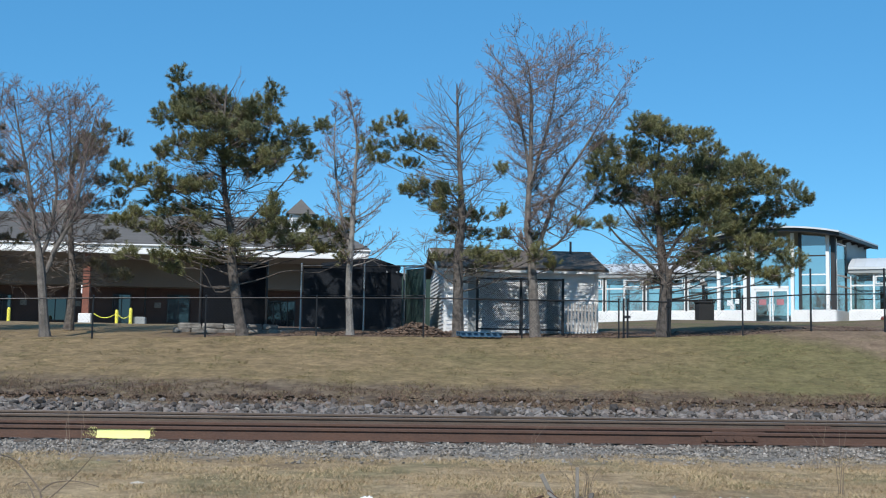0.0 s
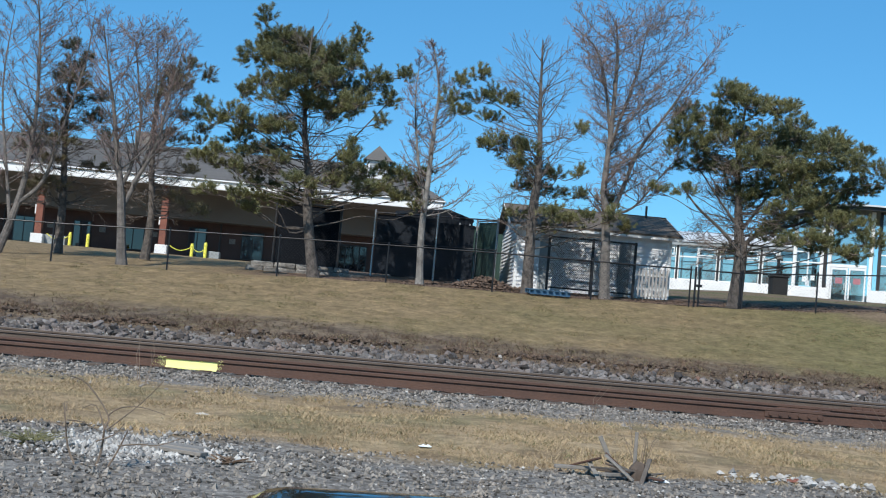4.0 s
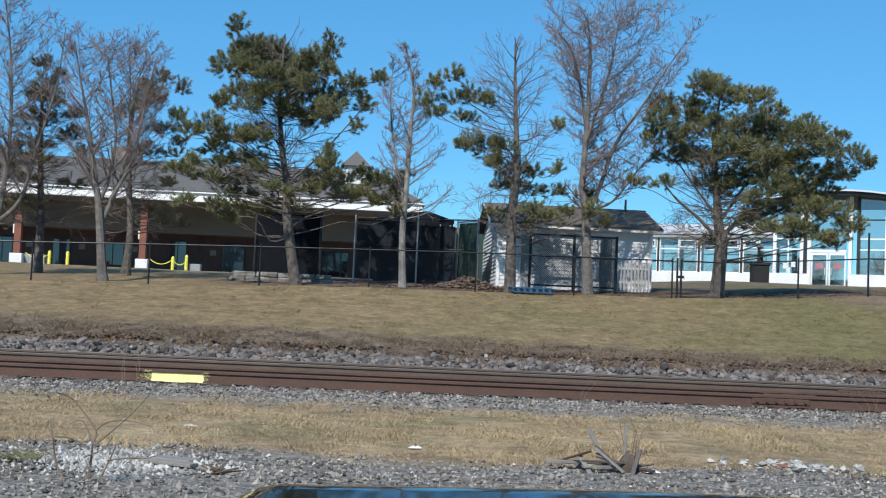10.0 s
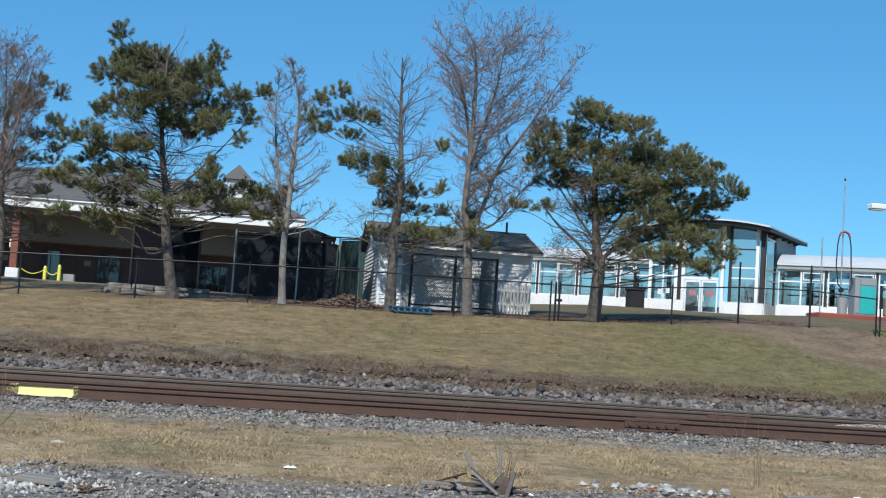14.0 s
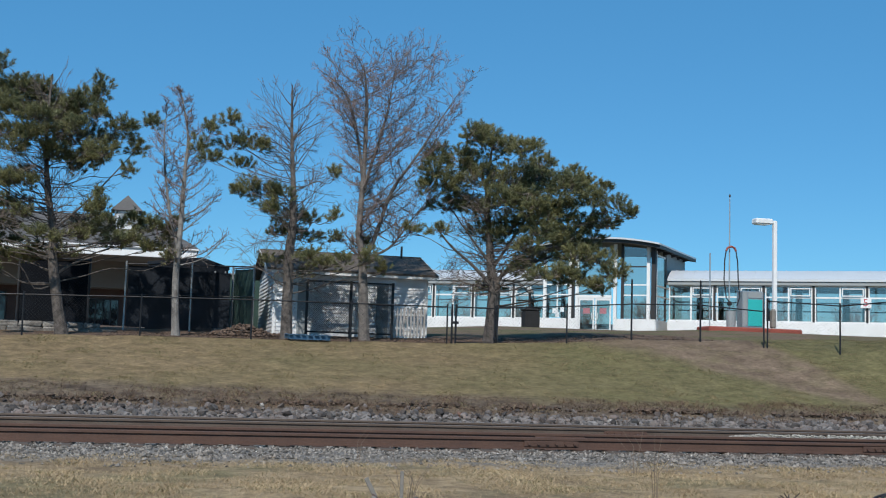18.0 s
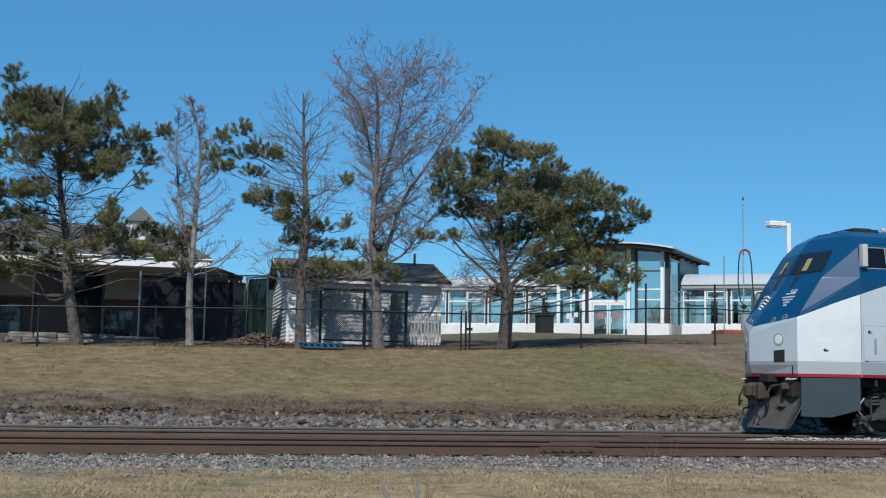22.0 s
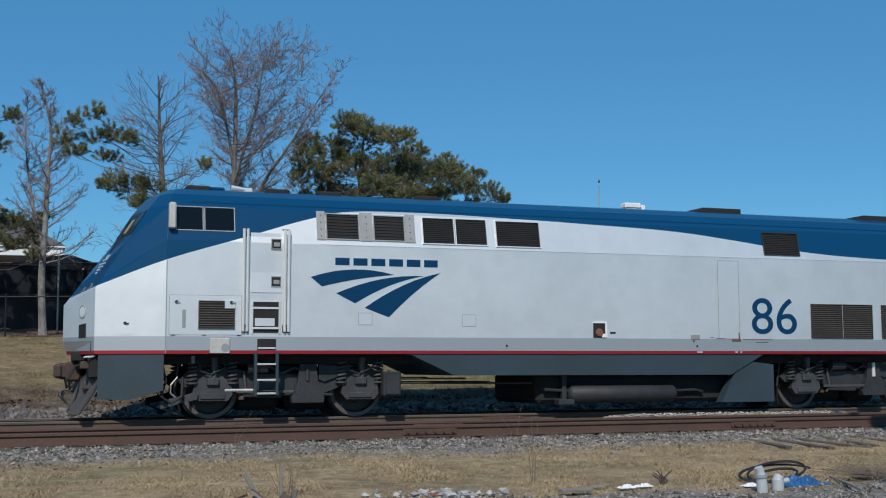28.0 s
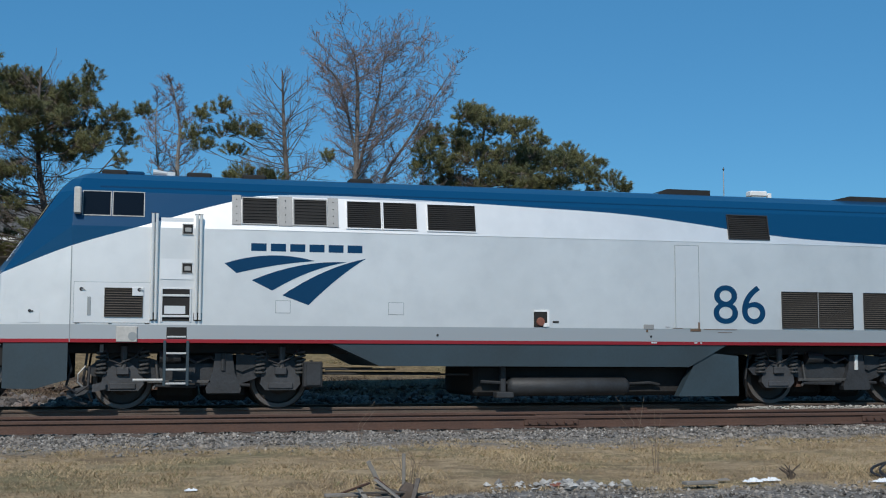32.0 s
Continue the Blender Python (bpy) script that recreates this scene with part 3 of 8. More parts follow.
def toward_right(y0, y1):
    def place(rng):
        y = rng.uniform(y0, y1)
        return y * (0.85 - 1.1 * rng.random() ** 1.4), y
    return place


def brown_edge(rng):
    """The foot of the bank, where the brown reaches higher toward the low x end."""
    y = 25.8 + rng.random() * 2.3
    x = rng.uniform(-0.45, 0.8) * y
    return x, y + (0.08 * max(0.0, 8 - x) + 0.3) * rng.random() ** 2


blades("dry_grass", "dry straw-coloured grass verge", STRAW, 60000, 11, fan(10.9, 16.8, -0.5, 1.1), (0.025, 0.06), (0.003, 0.0058), -2.5)
blades("green_grass", "first green blades in the dry verge", GREEN_TURF, 15000, 17, fan(11.2, 16.4, -0.5, 1.1), (0.02, 0.05), (0.003, 0.006), 0.7)
blades("bank_grass", "short winter-worn grass on the bank", TURF, 68000, 12, fan(26.6, 36.5, -0.45, 0.8), (0.02, 0.045), (0.005, 0.011), 0.2)
blades("green_grass", "greening turf on the bank", GREEN_TURF, 40000, 18, toward_right(27.0, 36.3), (0.02, 0.042), (0.005, 0.011), 0.5)
blades("ditch_grass", "matted dead brown grass at the foot of the bank", MATTED, 22000, 13, brown_edge, (0.04, 0.13), (0.005, 0.012), 0.75)


def build_turf_lip():
    """Crumbled clods where the turf breaks off above the rocks, in broken stretches."""
    rng, g = random.Random(91), Geo()
    for i in range(2600):
        x = -14 + 38.4 * rng.random()
        if noise.noise((x * 0.45, 3, 7)) + 0.5 * noise.noise((x * 2.1, 4, 7)) < rng.uniform(-0.35, 0.35):
            continue
        y = 26.75 + 0.30 * noise.noise((x * 0.7, 3, 0)) + 0.10 * noise.noise((x * 3.0, 8, 0)) + rng.uniform(-0.05, 0.10)
        r = rng.uniform(0.02, 0.075)
        g.stone(x, y, ground_z(x, y) + rng.uniform(-0.01, 0.09), r, rng, 0.8)
    solid("turf_edge", g, CLOD, "crumbled brown turf clods above the rocks", "soil", "stuff")


CLOD = material("brown clods", (0.105, 0.068, 0.046), 0.95, 0, 0.3, 2, 30, 0.5, (0.07, 0.048, 0.034), 0.5)
build_turf_lip()


# ---- the locomotive: x runs back from its nose, y = 0 is its middle, z = 0 the rail head ----
def livery():
    """Blue over silver with a red sill line; the blue sweeps down the nose and again over the tail."""
    m = material("locomotive livery", (0.87, 0.85, 0.815), 0.47, 0.66, 0.05, 0.5, 3.5, 0.08, (0.78, 0.765, 0.735))
    n, l = m.node_tree.nodes, m.node_tree.links
    b = n["Principled BSDF"]
    base = b.inputs["Base Color"].links[0].from_socket
    tex, sep = n.new("ShaderNodeTexCoord"), n.new("ShaderNodeSeparateXYZ")
    l.new(tex.outputs["Object"], sep.inputs[0])
    curve = n.new("ShaderNodeFloatCurve")
    along = n.new("ShaderNodeMath")
    along.operation = "DIVIDE"
    along.inputs[1].default_value = 21.0
    l.new(sep.outputs[0], along.inputs[0])
    l.new(along.outputs[0], curve.inputs["Value"])
    pts = [(0.0, 2.14), (0.5, 2.35), (1.65, 2.81), (3.0, 3.24), (4.3, 3.65), (4.9, 3.79), (6.0, 3.84), (8.5, 3.79), (10.0, 3.74), (11.9, 3.66), (13.2, 3.53), (14.6, 3.36), (16.1, 3.25), (21.0, 3.20)]
    c = curve.mapping.curves[0]
    while len(c.points) < len(pts):
        c.points.new(0.5, 0.5)
    for p, (x, z) in zip(c.points, pts):
        p.location, p.handle_type = (x / 21.0, z / 5.0), "AUTO"
    curve.mapping.update()
    high = n.new("ShaderNodeMath")
    high.operation = "DIVIDE"
    high.inputs[1].default_value = 5.0
    l.new(sep.outputs[2], high.inputs[0])

    def over(a, c):
        o = n.new("ShaderNodeMath")
        o.operation = "GREATER_THAN"
        l.new(a, o.inputs[0])
        if isinstance(c, float):
            o.inputs[1].default_value = c
        else:
            l.new(c, o.inputs[1])
        return o.outputs[0]

    def put(fac, under, color):
        o = n.new("ShaderNodeMix")
        o.data_type = "RGBA"
        l.new(fac, o.inputs["Factor"])
        if isinstance(under, tuple):
            o.inputs["A"].default_value = (*under, 1)
        else:
            l.new(under, o.inputs["A"])
        if isinstance(color, tuple):
            o.inputs["B"].default_value = (*color, 1)
        else:
            l.new(color, o.inputs["B"])
        return o.outputs["Result"]

    z = sep.outputs[2]
    grime = n.new("ShaderNodeTexNoise")
    grime.inputs["Scale"].default_value, grime.inputs["Detail"].default_value = 1.5, 8
    l.new(tex.outputs["Object"], grime.inputs["Vector"])
    dirty = n.new("ShaderNodeMapRange")
    dirty.inputs["From Min"].default_value, dirty.inputs["From Max"].default_value, dirty.inputs["To Max"].default_value = 0.5, 0.8, 0.35
    l.new(grime.outputs["Fac"], dirty.inputs["Value"])
    silver = put(dirty.outputs[0], base, (0.62, 0.615, 0.60))
    color = put(over(z, 1.225), (0.42, 0.03, 0.04), (0.50, 0.505, 0.50))
    color = put(over(z, 1.47), color, silver)
    blue = over(high.outputs[0], curve.outputs[0])
    color = put(blue, color, (0.0, 0.047, 0.124))
    for key, plain, painted in (("Metallic", 0.66, 0.0), ("Roughness", 0.47, 0.38), ("Coat Weight", 0.15, 0.7), ("Coat Roughness", 0.25, 0.12), ("Specular IOR Level", 0.5, 0.2)):
        swap = n.new("ShaderNodeMapRange")
        swap.inputs["To Min"].default_value, swap.inputs["To Max"].default_value = plain, painted
        l.new(blue, swap.inputs["Value"])
        l.new(swap.outputs[0], b.inputs[key])
    l.new(color, b.inputs["Base Color"])
    return m


LIVERY = livery()
COUPLER = material("rusty coupler steel", (0.088, 0.060, 0.047), 0.85, 0.2, 0.3, 4, 30, 0.4)
RUST_STAIN = material("rust stain", (0.15, 0.095, 0.06), 0.9, 0, 0.3, 6, 40, 0.2)
WINDSHIELD = material("windshield glass", (0.010, 0.012, 0.016), 0.12, 0, 0.05, 1, 6, 0.0)
BRIGHT_STEP = material("scuffed pale step", (0.55, 0.55, 0.53), 0.6, 0.1, 0.2, 6, 40, 0.1)
VISOR = material("yellowed visor", (0.34, 0.27, 0.13), 0.7, 0, 0.1, 4, 20, 0.0)
RAIL_BACKING = material("dark rail backing", (0.07, 0.058, 0.045), 0.6, 0.3, 0.3, 2, 20, 0.1)
# rows from sill to roof: z, nose middle x, nose corner x and half width, shoulder x and half width, corner z
NOSE = [(1.16, 0.10, 0.49, 1.12, 1.66, 1.524, 1.16), (1.40, 0.02, 0.49, 1.12, 1.66, 1.524, 1.40), (2.05, 0.02, 0.49, 1.12, 1.66, 1.524, 2.32), (2.40, 0.27, 0.58, 1.10, 1.66, 1.524, 2.46),
        (3.16, 0.84, 1.02, 1.16, 1.66, 1.524, 3.16), (3.78, 1.22, 1.40, 1.05, 1.70, 1.40, 3.78), (4.04, 1.43, 1.60, 0.86, 1.80, 1.10, 4.04), (4.18, 1.66, 1.78, 0.55, 1.92, 0.75, 4.18), (4.235, 2.05, 2.05, 0.28, 2.05, 0.45, 4.235)]
TAIL_X = 20.3
SIDE = -1.524


def loco_body():
    g, rows = Geo(), []
    for z, cx, kx, kw, sx, sw, kz in NOSE:
        sz = {2.32: 3.14, 2.46: 3.15}.get(kz, kz)
        rows.append([(TAIL_X, -sw, sz), (sx, -sw, sz), (kx, -kw, kz), (cx, 0, z), (kx, kw, kz), (sx, sw, sz), (TAIL_X, sw, sz)])
    n = 7
    f = [(i * n + j, i * n + j + 1, (i + 1) * n + j + 1, (i + 1) * n + j) for i in range(len(rows) - 1) for j in range(n - 1)]
    f += [tuple(range((len(rows) - 1) * n, len(rows) * n)), tuple(reversed(range(n)))]
    f += [(i * n + 6, i * n, (i + 1) * n, (i + 1) * n + 6) for i in range(len(rows) - 1)]
    return g.add([p for r in rows for p in r], [tuple(reversed(q)) for q in f])


def side_y(z):
    """How far the side stands out at height z."""
    return -lerp(z, [3.16, 3.78, 4.04, 4.18, 4.235], [1.524, 1.40, 1.10, 0.75, 0.45])


def side_plate(x0, x1, z0, z1, proud, deep=0.03):
    """A plate that lies along the side, leaning as the upper side leans."""
    g = Geo()
    y0, y1 = side_y(z0), side_y(z1)
    v = [(x0, y0 - proud, z0), (x1, y0 - proud, z0), (x1, y1 - proud, z1), (x0, y1 - proud, z1),
         (x0, y0 - proud + deep, z0), (x1, y0 - proud + deep, z0), (x1, y1 - proud + deep, z1), (x0, y1 - proud + deep, z1)]
    return g.add(v, [(0, 1, 2, 3), (7, 6, 5, 4), (0, 4, 5, 1), (1, 5, 6, 2), (2, 6, 7, 3), (3, 7, 4, 0)])


def side_frame(x0, x1, z0, z1, w=0.03, proud=0.02):
    g = Geo()
    for a, b, c, d in ((x0, x1, z0, z0 + w), (x0, x1, z1 - w, z1), (x0, x0 + w, z0 + w, z1 - w), (x1 - w, x1, z0 + w, z1 - w)):
        q = side_plate(a, b, c, d, proud)
        g.add(q.v, q.f)
    return g


def louver_panel(loco, x0, x1, z0, z1, slats, frame_mat, w=0.03, label="dark louvered intake", lift=0.0, slat_mat=None):
    p = part("louver", side_plate(x0, x1, z0, z1, 0.003 + lift), UNDER_BLACK, loco, label)
    part("frame", side_frame(x0, x1, z0, z1, w, 0.022 + lift), frame_mat, p)
    for i in range(slats):
        z = z0 + w + (z1 - z0 - 2 * w) * (i + 0.5) / slats
        h = (z1 - z0 - 2 * w) / slats * 0.21
        g = side_plate(x0 + w, x1 - w, z - h, z + h * 0.6, 0.004 + lift, 0.012)
        for j in (0, 1):
            g.v[j] = (g.v[j][0], g.v[j][1] - 0.012, g.v[j][2])
        part("slat", g, slat_mat or INTAKE, p)
    return p


def swoosh(outline):
    g = Geo()
    return g.prism([(x, z) for x, z in outline], SIDE - 0.004, SIDE + 0.01)


def bow(a, b, lift, n=8):
    """Points from a to b on a shallow arc."""
    return [(a[0] + (b[0] - a[0]) * i / n, a[1] + (b[1] - a[1]) * i / n + lift * 4 * (i / n) * (1 - i / n)) for i in range(n + 1)]


def bogie(loco, x):
    """One four-wheel truck with its axles at x and x + 2.74; the wheels come back as parts of their own."""
    for s in (-1, 1):
        y = s * 1.02
        g = Geo()
        outline = [(-0.62, 0.70), (-0.42, 0.86), (0.45, 0.90), (0.75, 0.80), (1.99, 0.80), (2.29, 0.90), (3.16, 0.86), (3.36, 0.70), (3.25, 0.58), (2.95, 0.56), (2.5, 0.62), (2.2, 0.50), (1.9, 0.40), (0.84, 0.40), (0.54, 0.50), (0.24, 0.62), (-0.2, 0.56), (-0.5, 0.58)]
        g.prism([(x + a, b) for a, b in outline], y - 0.07, y + 0.07)
        part("truck_frame", g, SIDE_GREY, loco)
        for ax in (0.0, 2.74):
            box = Geo()
            box.prism([(x + ax - 0.36, 0.44), (x + ax - 0.27, 0.33), (x + ax + 0.27, 0.33), (x + ax + 0.36, 0.44), (x + ax + 0.33, 0.62), (x + ax + 0.12, 0.82), (x + ax - 0.12, 0.82), (x + ax - 0.33, 0.62)], y + s * 0.06 - 0.07, y + s * 0.06 + 0.07)
            box.box(x + ax - 0.11, x + ax + 0.11, y + s * 0.16 - 0.04, y + s * 0.16 + 0.04, 0.60, 0.74, 0.02)
            box.box(x + ax - 0.22, x + ax + 0.22, y + s * 0.14 - 0.02, y + s * 0.14 + 0.02, 0.36, 0.46, 0.01)
            part("axle_box", box, AXLE_GREY, loco)
            for dx in (-0.36, 0.36):
                sp, h = Geo(), []
                for i in range(41):
                    a = i * 2 * math.pi / 8
                    h.append((x + ax + dx + 0.085 * math.cos(a), y + s * 0.09 + 0.085 * math.sin(a), 0.66 + 0.36 * i / 40))
                sp.tube(h, 0.021, 5)
                sp.disc((x + ax + dx, y + s * 0.09, 0.63), (0, 0, 1), 0.11, 0.11, 0.03, 12)
                part("coil_spring", sp, SPRING_GREY, loco)
            damper = Geo().tube([(x + ax + 0.02, y + s * 0.16, 0.72), (x + ax + 0.02, y + s * 0.16, 0.90)], 0.045, 8).tube([(x + ax + 0.02, y + s * 0.16, 0.88), (x + ax + 0.02, y + s * 0.16, 1.10)], 0.062, 8)
            part("damper", damper, SPRING_GREY, loco)
        link = Geo().tube([(x + 0.55, y + s * 0.14, 0.42), (x + 1.25, y + s * 0.14, 0.40)], 0.03, 6).tube([(x + 1.5, y + s * 0.14, 0.44), (x + 2.2, y + s * 0.14, 0.42)], 0.028, 6)
        link.tube([(x + 1.0, y + s * 0.15, 0.95), (x + 1.25, y + s * 0.16, 0.82), (x + 1.5, y + s * 0.15, 0.92), (x + 1.7, y + s * 0.14, 0.75)], 0.025, 6)
        part("brake_rigging", link, SIDE_GREY, loco)
        for ax in (0.0, 2.74):
            part("brake_shoe", Geo().prism([(x + ax + 0.50, 0.34), (x + ax + 0.60, 0.34), (x + ax + 0.60, 0.70), (x + ax + 0.53, 0.70)], y - s * 0.10 - 0.05, y - s * 0.10 + 0.05), RAIL_RUST, loco)
            part("brake_hanger", Geo().tube([(x + ax + 0.56, y + s * 0.10, 0.86), (x + ax + 0.60, y + s * 0.12, 0.50), (x + ax + 0.52, y + s * 0.12, 0.36)], 0.026, 6), SPRING_GREY, loco)
            part("air_line", Geo().tube([(x + ax - 0.30, y + s * 0.17, 1.08), (x + ax - 0.22, y + s * 0.20, 0.86), (x + ax - 0.05, y + s * 0.22, 0.80), (x + ax + 0.20, y + s * 0.22, 0.92), (x + ax + 0.34, y + s * 0.18, 1.08)], 0.016, 6), RUBBER, loco)
        part("tie_bar", Geo().box(x + 0.42, x + 1.5, y + s * 0.17 - 0.02, y + s * 0.17 + 0.02, 0.46, 0.51, 0.006), SPRING_GREY, loco)
        part("sand_pipe", Geo().tube([(x - 0.60, y + s * 0.05, 1.0), (x - 0.66, y + s * 0.02, 0.5), (x - 0.52, y - s * 0.20, 0.14)], 0.022, 6), SIDE_GREY, loco)
        cylinder = Geo().tube([(x + 0.62, y + s * 0.14, 0.92), (x + 0.98, y + s * 0.14, 0.92)], [0.12, 0.10], 12)
        traction = Geo().prism([(x + 1.44, 0.28), (x + 2.02, 0.28), (x + 2.04, 0.36), (x + 1.92, 0.66), (x + 1.88, 0.98), (x + 1.58, 0.98), (x + 1.54, 0.66), (x + 1.42, 0.36)], y + s * 0.10 - 0.09, y + s * 0.10 + 0.09)
        part("lateral_beam", Geo().prism([(x + 1.95, 0.98), (x + 2.55, 0.92), (x + 2.45, 0.80), (x + 2.05, 0.66), (x + 1.95, 0.70)], y + s * 0.08 - 0.04, y + s * 0.08 + 0.04), SIDE_GREY, loco)
        part("brake_cylinder", cylinder, SIDE_GREY, loco)
        part("traction_box", traction, SIDE_GREY, loco)
        strut = Geo().tube([(x + 1.72, y + s * 0.18, 0.68), (x + 1.72, y + s * 0.18, 0.98)], 0.045, 8)
        part("strut", strut, STAINLESS if x > 9 else SIDE_GREY, loco)
        if x > 9:
            continue
        arm = part("sand_bracket", Geo().prism([(x - 0.92, 0.20), (x - 0.92, 0.34), (x - 0.55, 0.43), (x - 0.28, 0.50), (x - 0.28, 0.36), (x - 0.55, 0.30)], y + s * 0.20 - 0.012, y + s * 0.20 + 0.012), AXLE_GREY, loco, "slotted bracket ahead of the wheel")
        for bx, bz in ((-0.80, 0.31), (-0.56, 0.37)):
            part("bracket_slot", Geo().box(x + bx - 0.05, x + bx + 0.05, y + s * 0.215 - 0.004, y + s * 0.215 + 0.004, bz - 0.022, bz + 0.022, 0.003), UNDER_BLACK, arm)
        part("sand_nozzle", Geo().tube([(x - 0.90, y + s * 0.16, 0.22), (x - 0.72, y + s * 0.10, 0.14), (x - 0.55, y + s * 0.04, 0.08)], 0.02, 6), AXLE_GREY, loco)
        part("guard_bow", Geo().tube([(x - 0.62, y + s * 0.14, 0.76), (x - 0.74, y + s * 0.16, 0.62), (x - 0.75, y + s * 0.16, 0.48), (x - 0.66, y + s * 0.14, 0.40)], 0.017, 6), BARE_METAL, loco)
        part("bump_stop", Geo().tube([(x - 0.36, y + s * 0.16, 1.0), (x - 0.36, y + s * 0.16, 1.13)], 0.035, 8), BARE_METAL, loco)
    part("bolster", Geo().box(x + 0.9, x + 1.84, -0.95, 0.95, 0.45, 1.0, 0.05), UNDER_BLACK, loco)
    for ax in (0.50, 1.42):
        part("traction_motor", Geo().box(x + ax, x + ax + 0.82, -0.62, 0.62, 0.13, 0.86, 0.10), UNDER_BLACK, loco)
    axles = []
    for ax in (0.0, 2.74):
        w = Geo()
        w.tube([(0, -0.95, 0), (0, 0.95, 0)], 0.09, 10)
        wheelset = part("wheelset", w, WHEEL_STEEL, loco, m=pose(x + ax, 0, 0.508))
        for s in (-1, 1):
            q = Geo()
            prof = [(0.09, 0.80), (0.20, 0.79), (0.26, 0.74), (0.40, 0.74), (0.43, 0.80), (0.50, 0.80), (0.508, 0.76), (0.511, 0.70), (0.54, 0.675), (0.53, 0.655), (0.43, 0.655), (0.40, 0.70), (0.26, 0.70), (0.20, 0.66), (0.09, 0.66)]
            n = 32
            rings = [[(r * math.cos(2 * math.pi * j / n), s * (yy + 0.03), r * math.sin(2 * math.pi * j / n)) for j in range(n)] for r, yy in prof]
            q.rings(rings, False)
            for i in range(len(q.f)):
                q.k[i] = 1 if i // n in (4, 5, 6) else 0
            part("wheel", q, [WHEEL_STEEL, TREAD], wheelset)
        axles.append(wheelset)
    return axles


def letters_as_bars(loco):
    """The name on the side, as plain bars of its size."""
    x = 4.70
    for i in range(6):
        w = 0.27
        g = Geo().prism([(x, 2.79), (x + w, 2.79), (x + w, 2.925), (x, 2.925)], SIDE - 0.004, SIDE + 0.008)
        part("name_bar", g, LIVERY_BLUE, loco)
        x += 0.345


def build_locomotive():
    loco = thing("locomotive", "silver and blue diesel passenger locomotive with a red sill stripe", "locomotive")
    body = part("body", loco_body(), LIVERY, loco, "silver body with blue roof sweep")
    soft = body.modifiers.new("soft edges", "BEVEL")
    soft.width, soft.segments, soft.limit_method, soft.angle_limit = 0.03, 2, "ANGLE", radians(8)
    # skirt, fuel tank and underframe
    belly = Geo().prism([(6.15, 1.16), (7.03, 0.76), (13.10, 0.74), (13.90, 1.16)], -1.50, 1.50)
    part("belly_skirt", belly, SKIRT_GREY, loco, "dark grey slanted belly skirt")
    part("underframe", Geo().box(0.9, TAIL_X - 0.1, -1.15, 1.15, 0.98, 1.165, 0.02), UNDER_BLACK, loco)
    for s in (-1, 1):
        v = [(0.56, s * 1.121, 1.16), (1.64, s * 1.50, 1.16), (1.64, s * 1.50, 0.53), (1.10, s * 1.3105, 0.37), (0.56, s * 1.121, 0.38), (0.58, s * 1.041, 1.16), (1.64, s * 1.42, 1.16), (1.64, s * 1.42, 0.53), (1.10, s * 1.227, 0.37), (0.58, s * 1.041, 0.38)]
        f = [(0, 1, 2, 3, 4), (9, 8, 7, 6, 5), (0, 5, 6, 1), (1, 6, 7, 2), (2, 7, 8, 3), (3, 8, 9, 4), (4, 9, 5, 0)]
        part("side_skirt", Geo().add(v, f if s > 0 else [tuple(reversed(q)) for q in f]), SKIRT_GREY, loco, "grey front side skirt")
    # concave plow blade in two wings, its lower lip reaching forward
    for s in (-1, 1):
        blade, nu, nv = Geo(), 6, 8
        for deep in (0.0, 0.03):
            for j in range(nv + 1):
                for i in range(nu + 1):
                    u, v = i / nu, j / nv
                    blade.v.append((0.10 + 0.16 * u + 0.36 * math.sin(1.9 * v) * (0.3 + 0.7 * u) + deep, s * 1.09 * u, 0.12 + (0.50 + 0.40 * u) * v))
        w, k = nu + 1, (nu + 1) * (nv + 1)
        for j in range(nv):
            for i in range(nu):
                q = (j * w + i, j * w + i + 1, (j + 1) * w + i + 1, (j + 1) * w + i)
                blade.f += [q, tuple(p + k for p in reversed(q))]
        rim = [i for i in range(w)] + [j * w + nu for j in range(1, nv + 1)] + [nv * w + i for i in range(nu - 1, -1, -1)] + [j * w for j in range(nv - 1, 0, -1)]
        blade.f += [(rim[i], rim[(i + 1) % len(rim)], rim[(i + 1) % len(rim)] + k, rim[i] + k) for i in range(len(rim))]
        blade.k = [0] * len(blade.f)
        wing_plate = part("snow_plow", blade, PLOW_STEEL, loco, "worn grey-brown concave plow blade", smooth=True)
        part("plow_slot", Geo().box(0.34, 0.54, s * 0.62 - 0.10, s * 0.62 + 0.10, 0.545, 0.565, 0.004), UNDER_BLACK, wing_plate)
        part("plow_hook", Geo().tube([(0.10, s * 0.28, 0.30), (0.02, s * 0.30, 0.40), (0.06, s * 0.34, 0.50), (0.20, s * 0.36, 0.52)], 0.018, 6), SIDE_GREY, wing_plate)
    coupler = Geo().box(0.05, 0.9, -0.10, 0.10, 0.78, 0.94, 0.03).box(-0.06, 0.18, -0.15, 0.15, 0.72, 1.02, 0.05).box(-0.13, 0.02, -0.19, 0.02, 0.74, 1.0, 0.04).box(0.08, 0.34, -0.30, 0.30, 0.68, 1.04, 0.04)
    part("coupler", coupler, COUPLER, loco, "rusty brown knuckle coupler")
    part("drawbar_box", Geo().box(0.16, 0.56, -0.55, -0.12, 1.04, 1.22, 0.02), UNDER_BLACK, loco, "black socket box above the coupler")
    part("step_notch", Geo().box(0.44, 0.60, -1.02, -0.86, 1.17, 1.44, 0.02), UNDER_BLACK, loco)
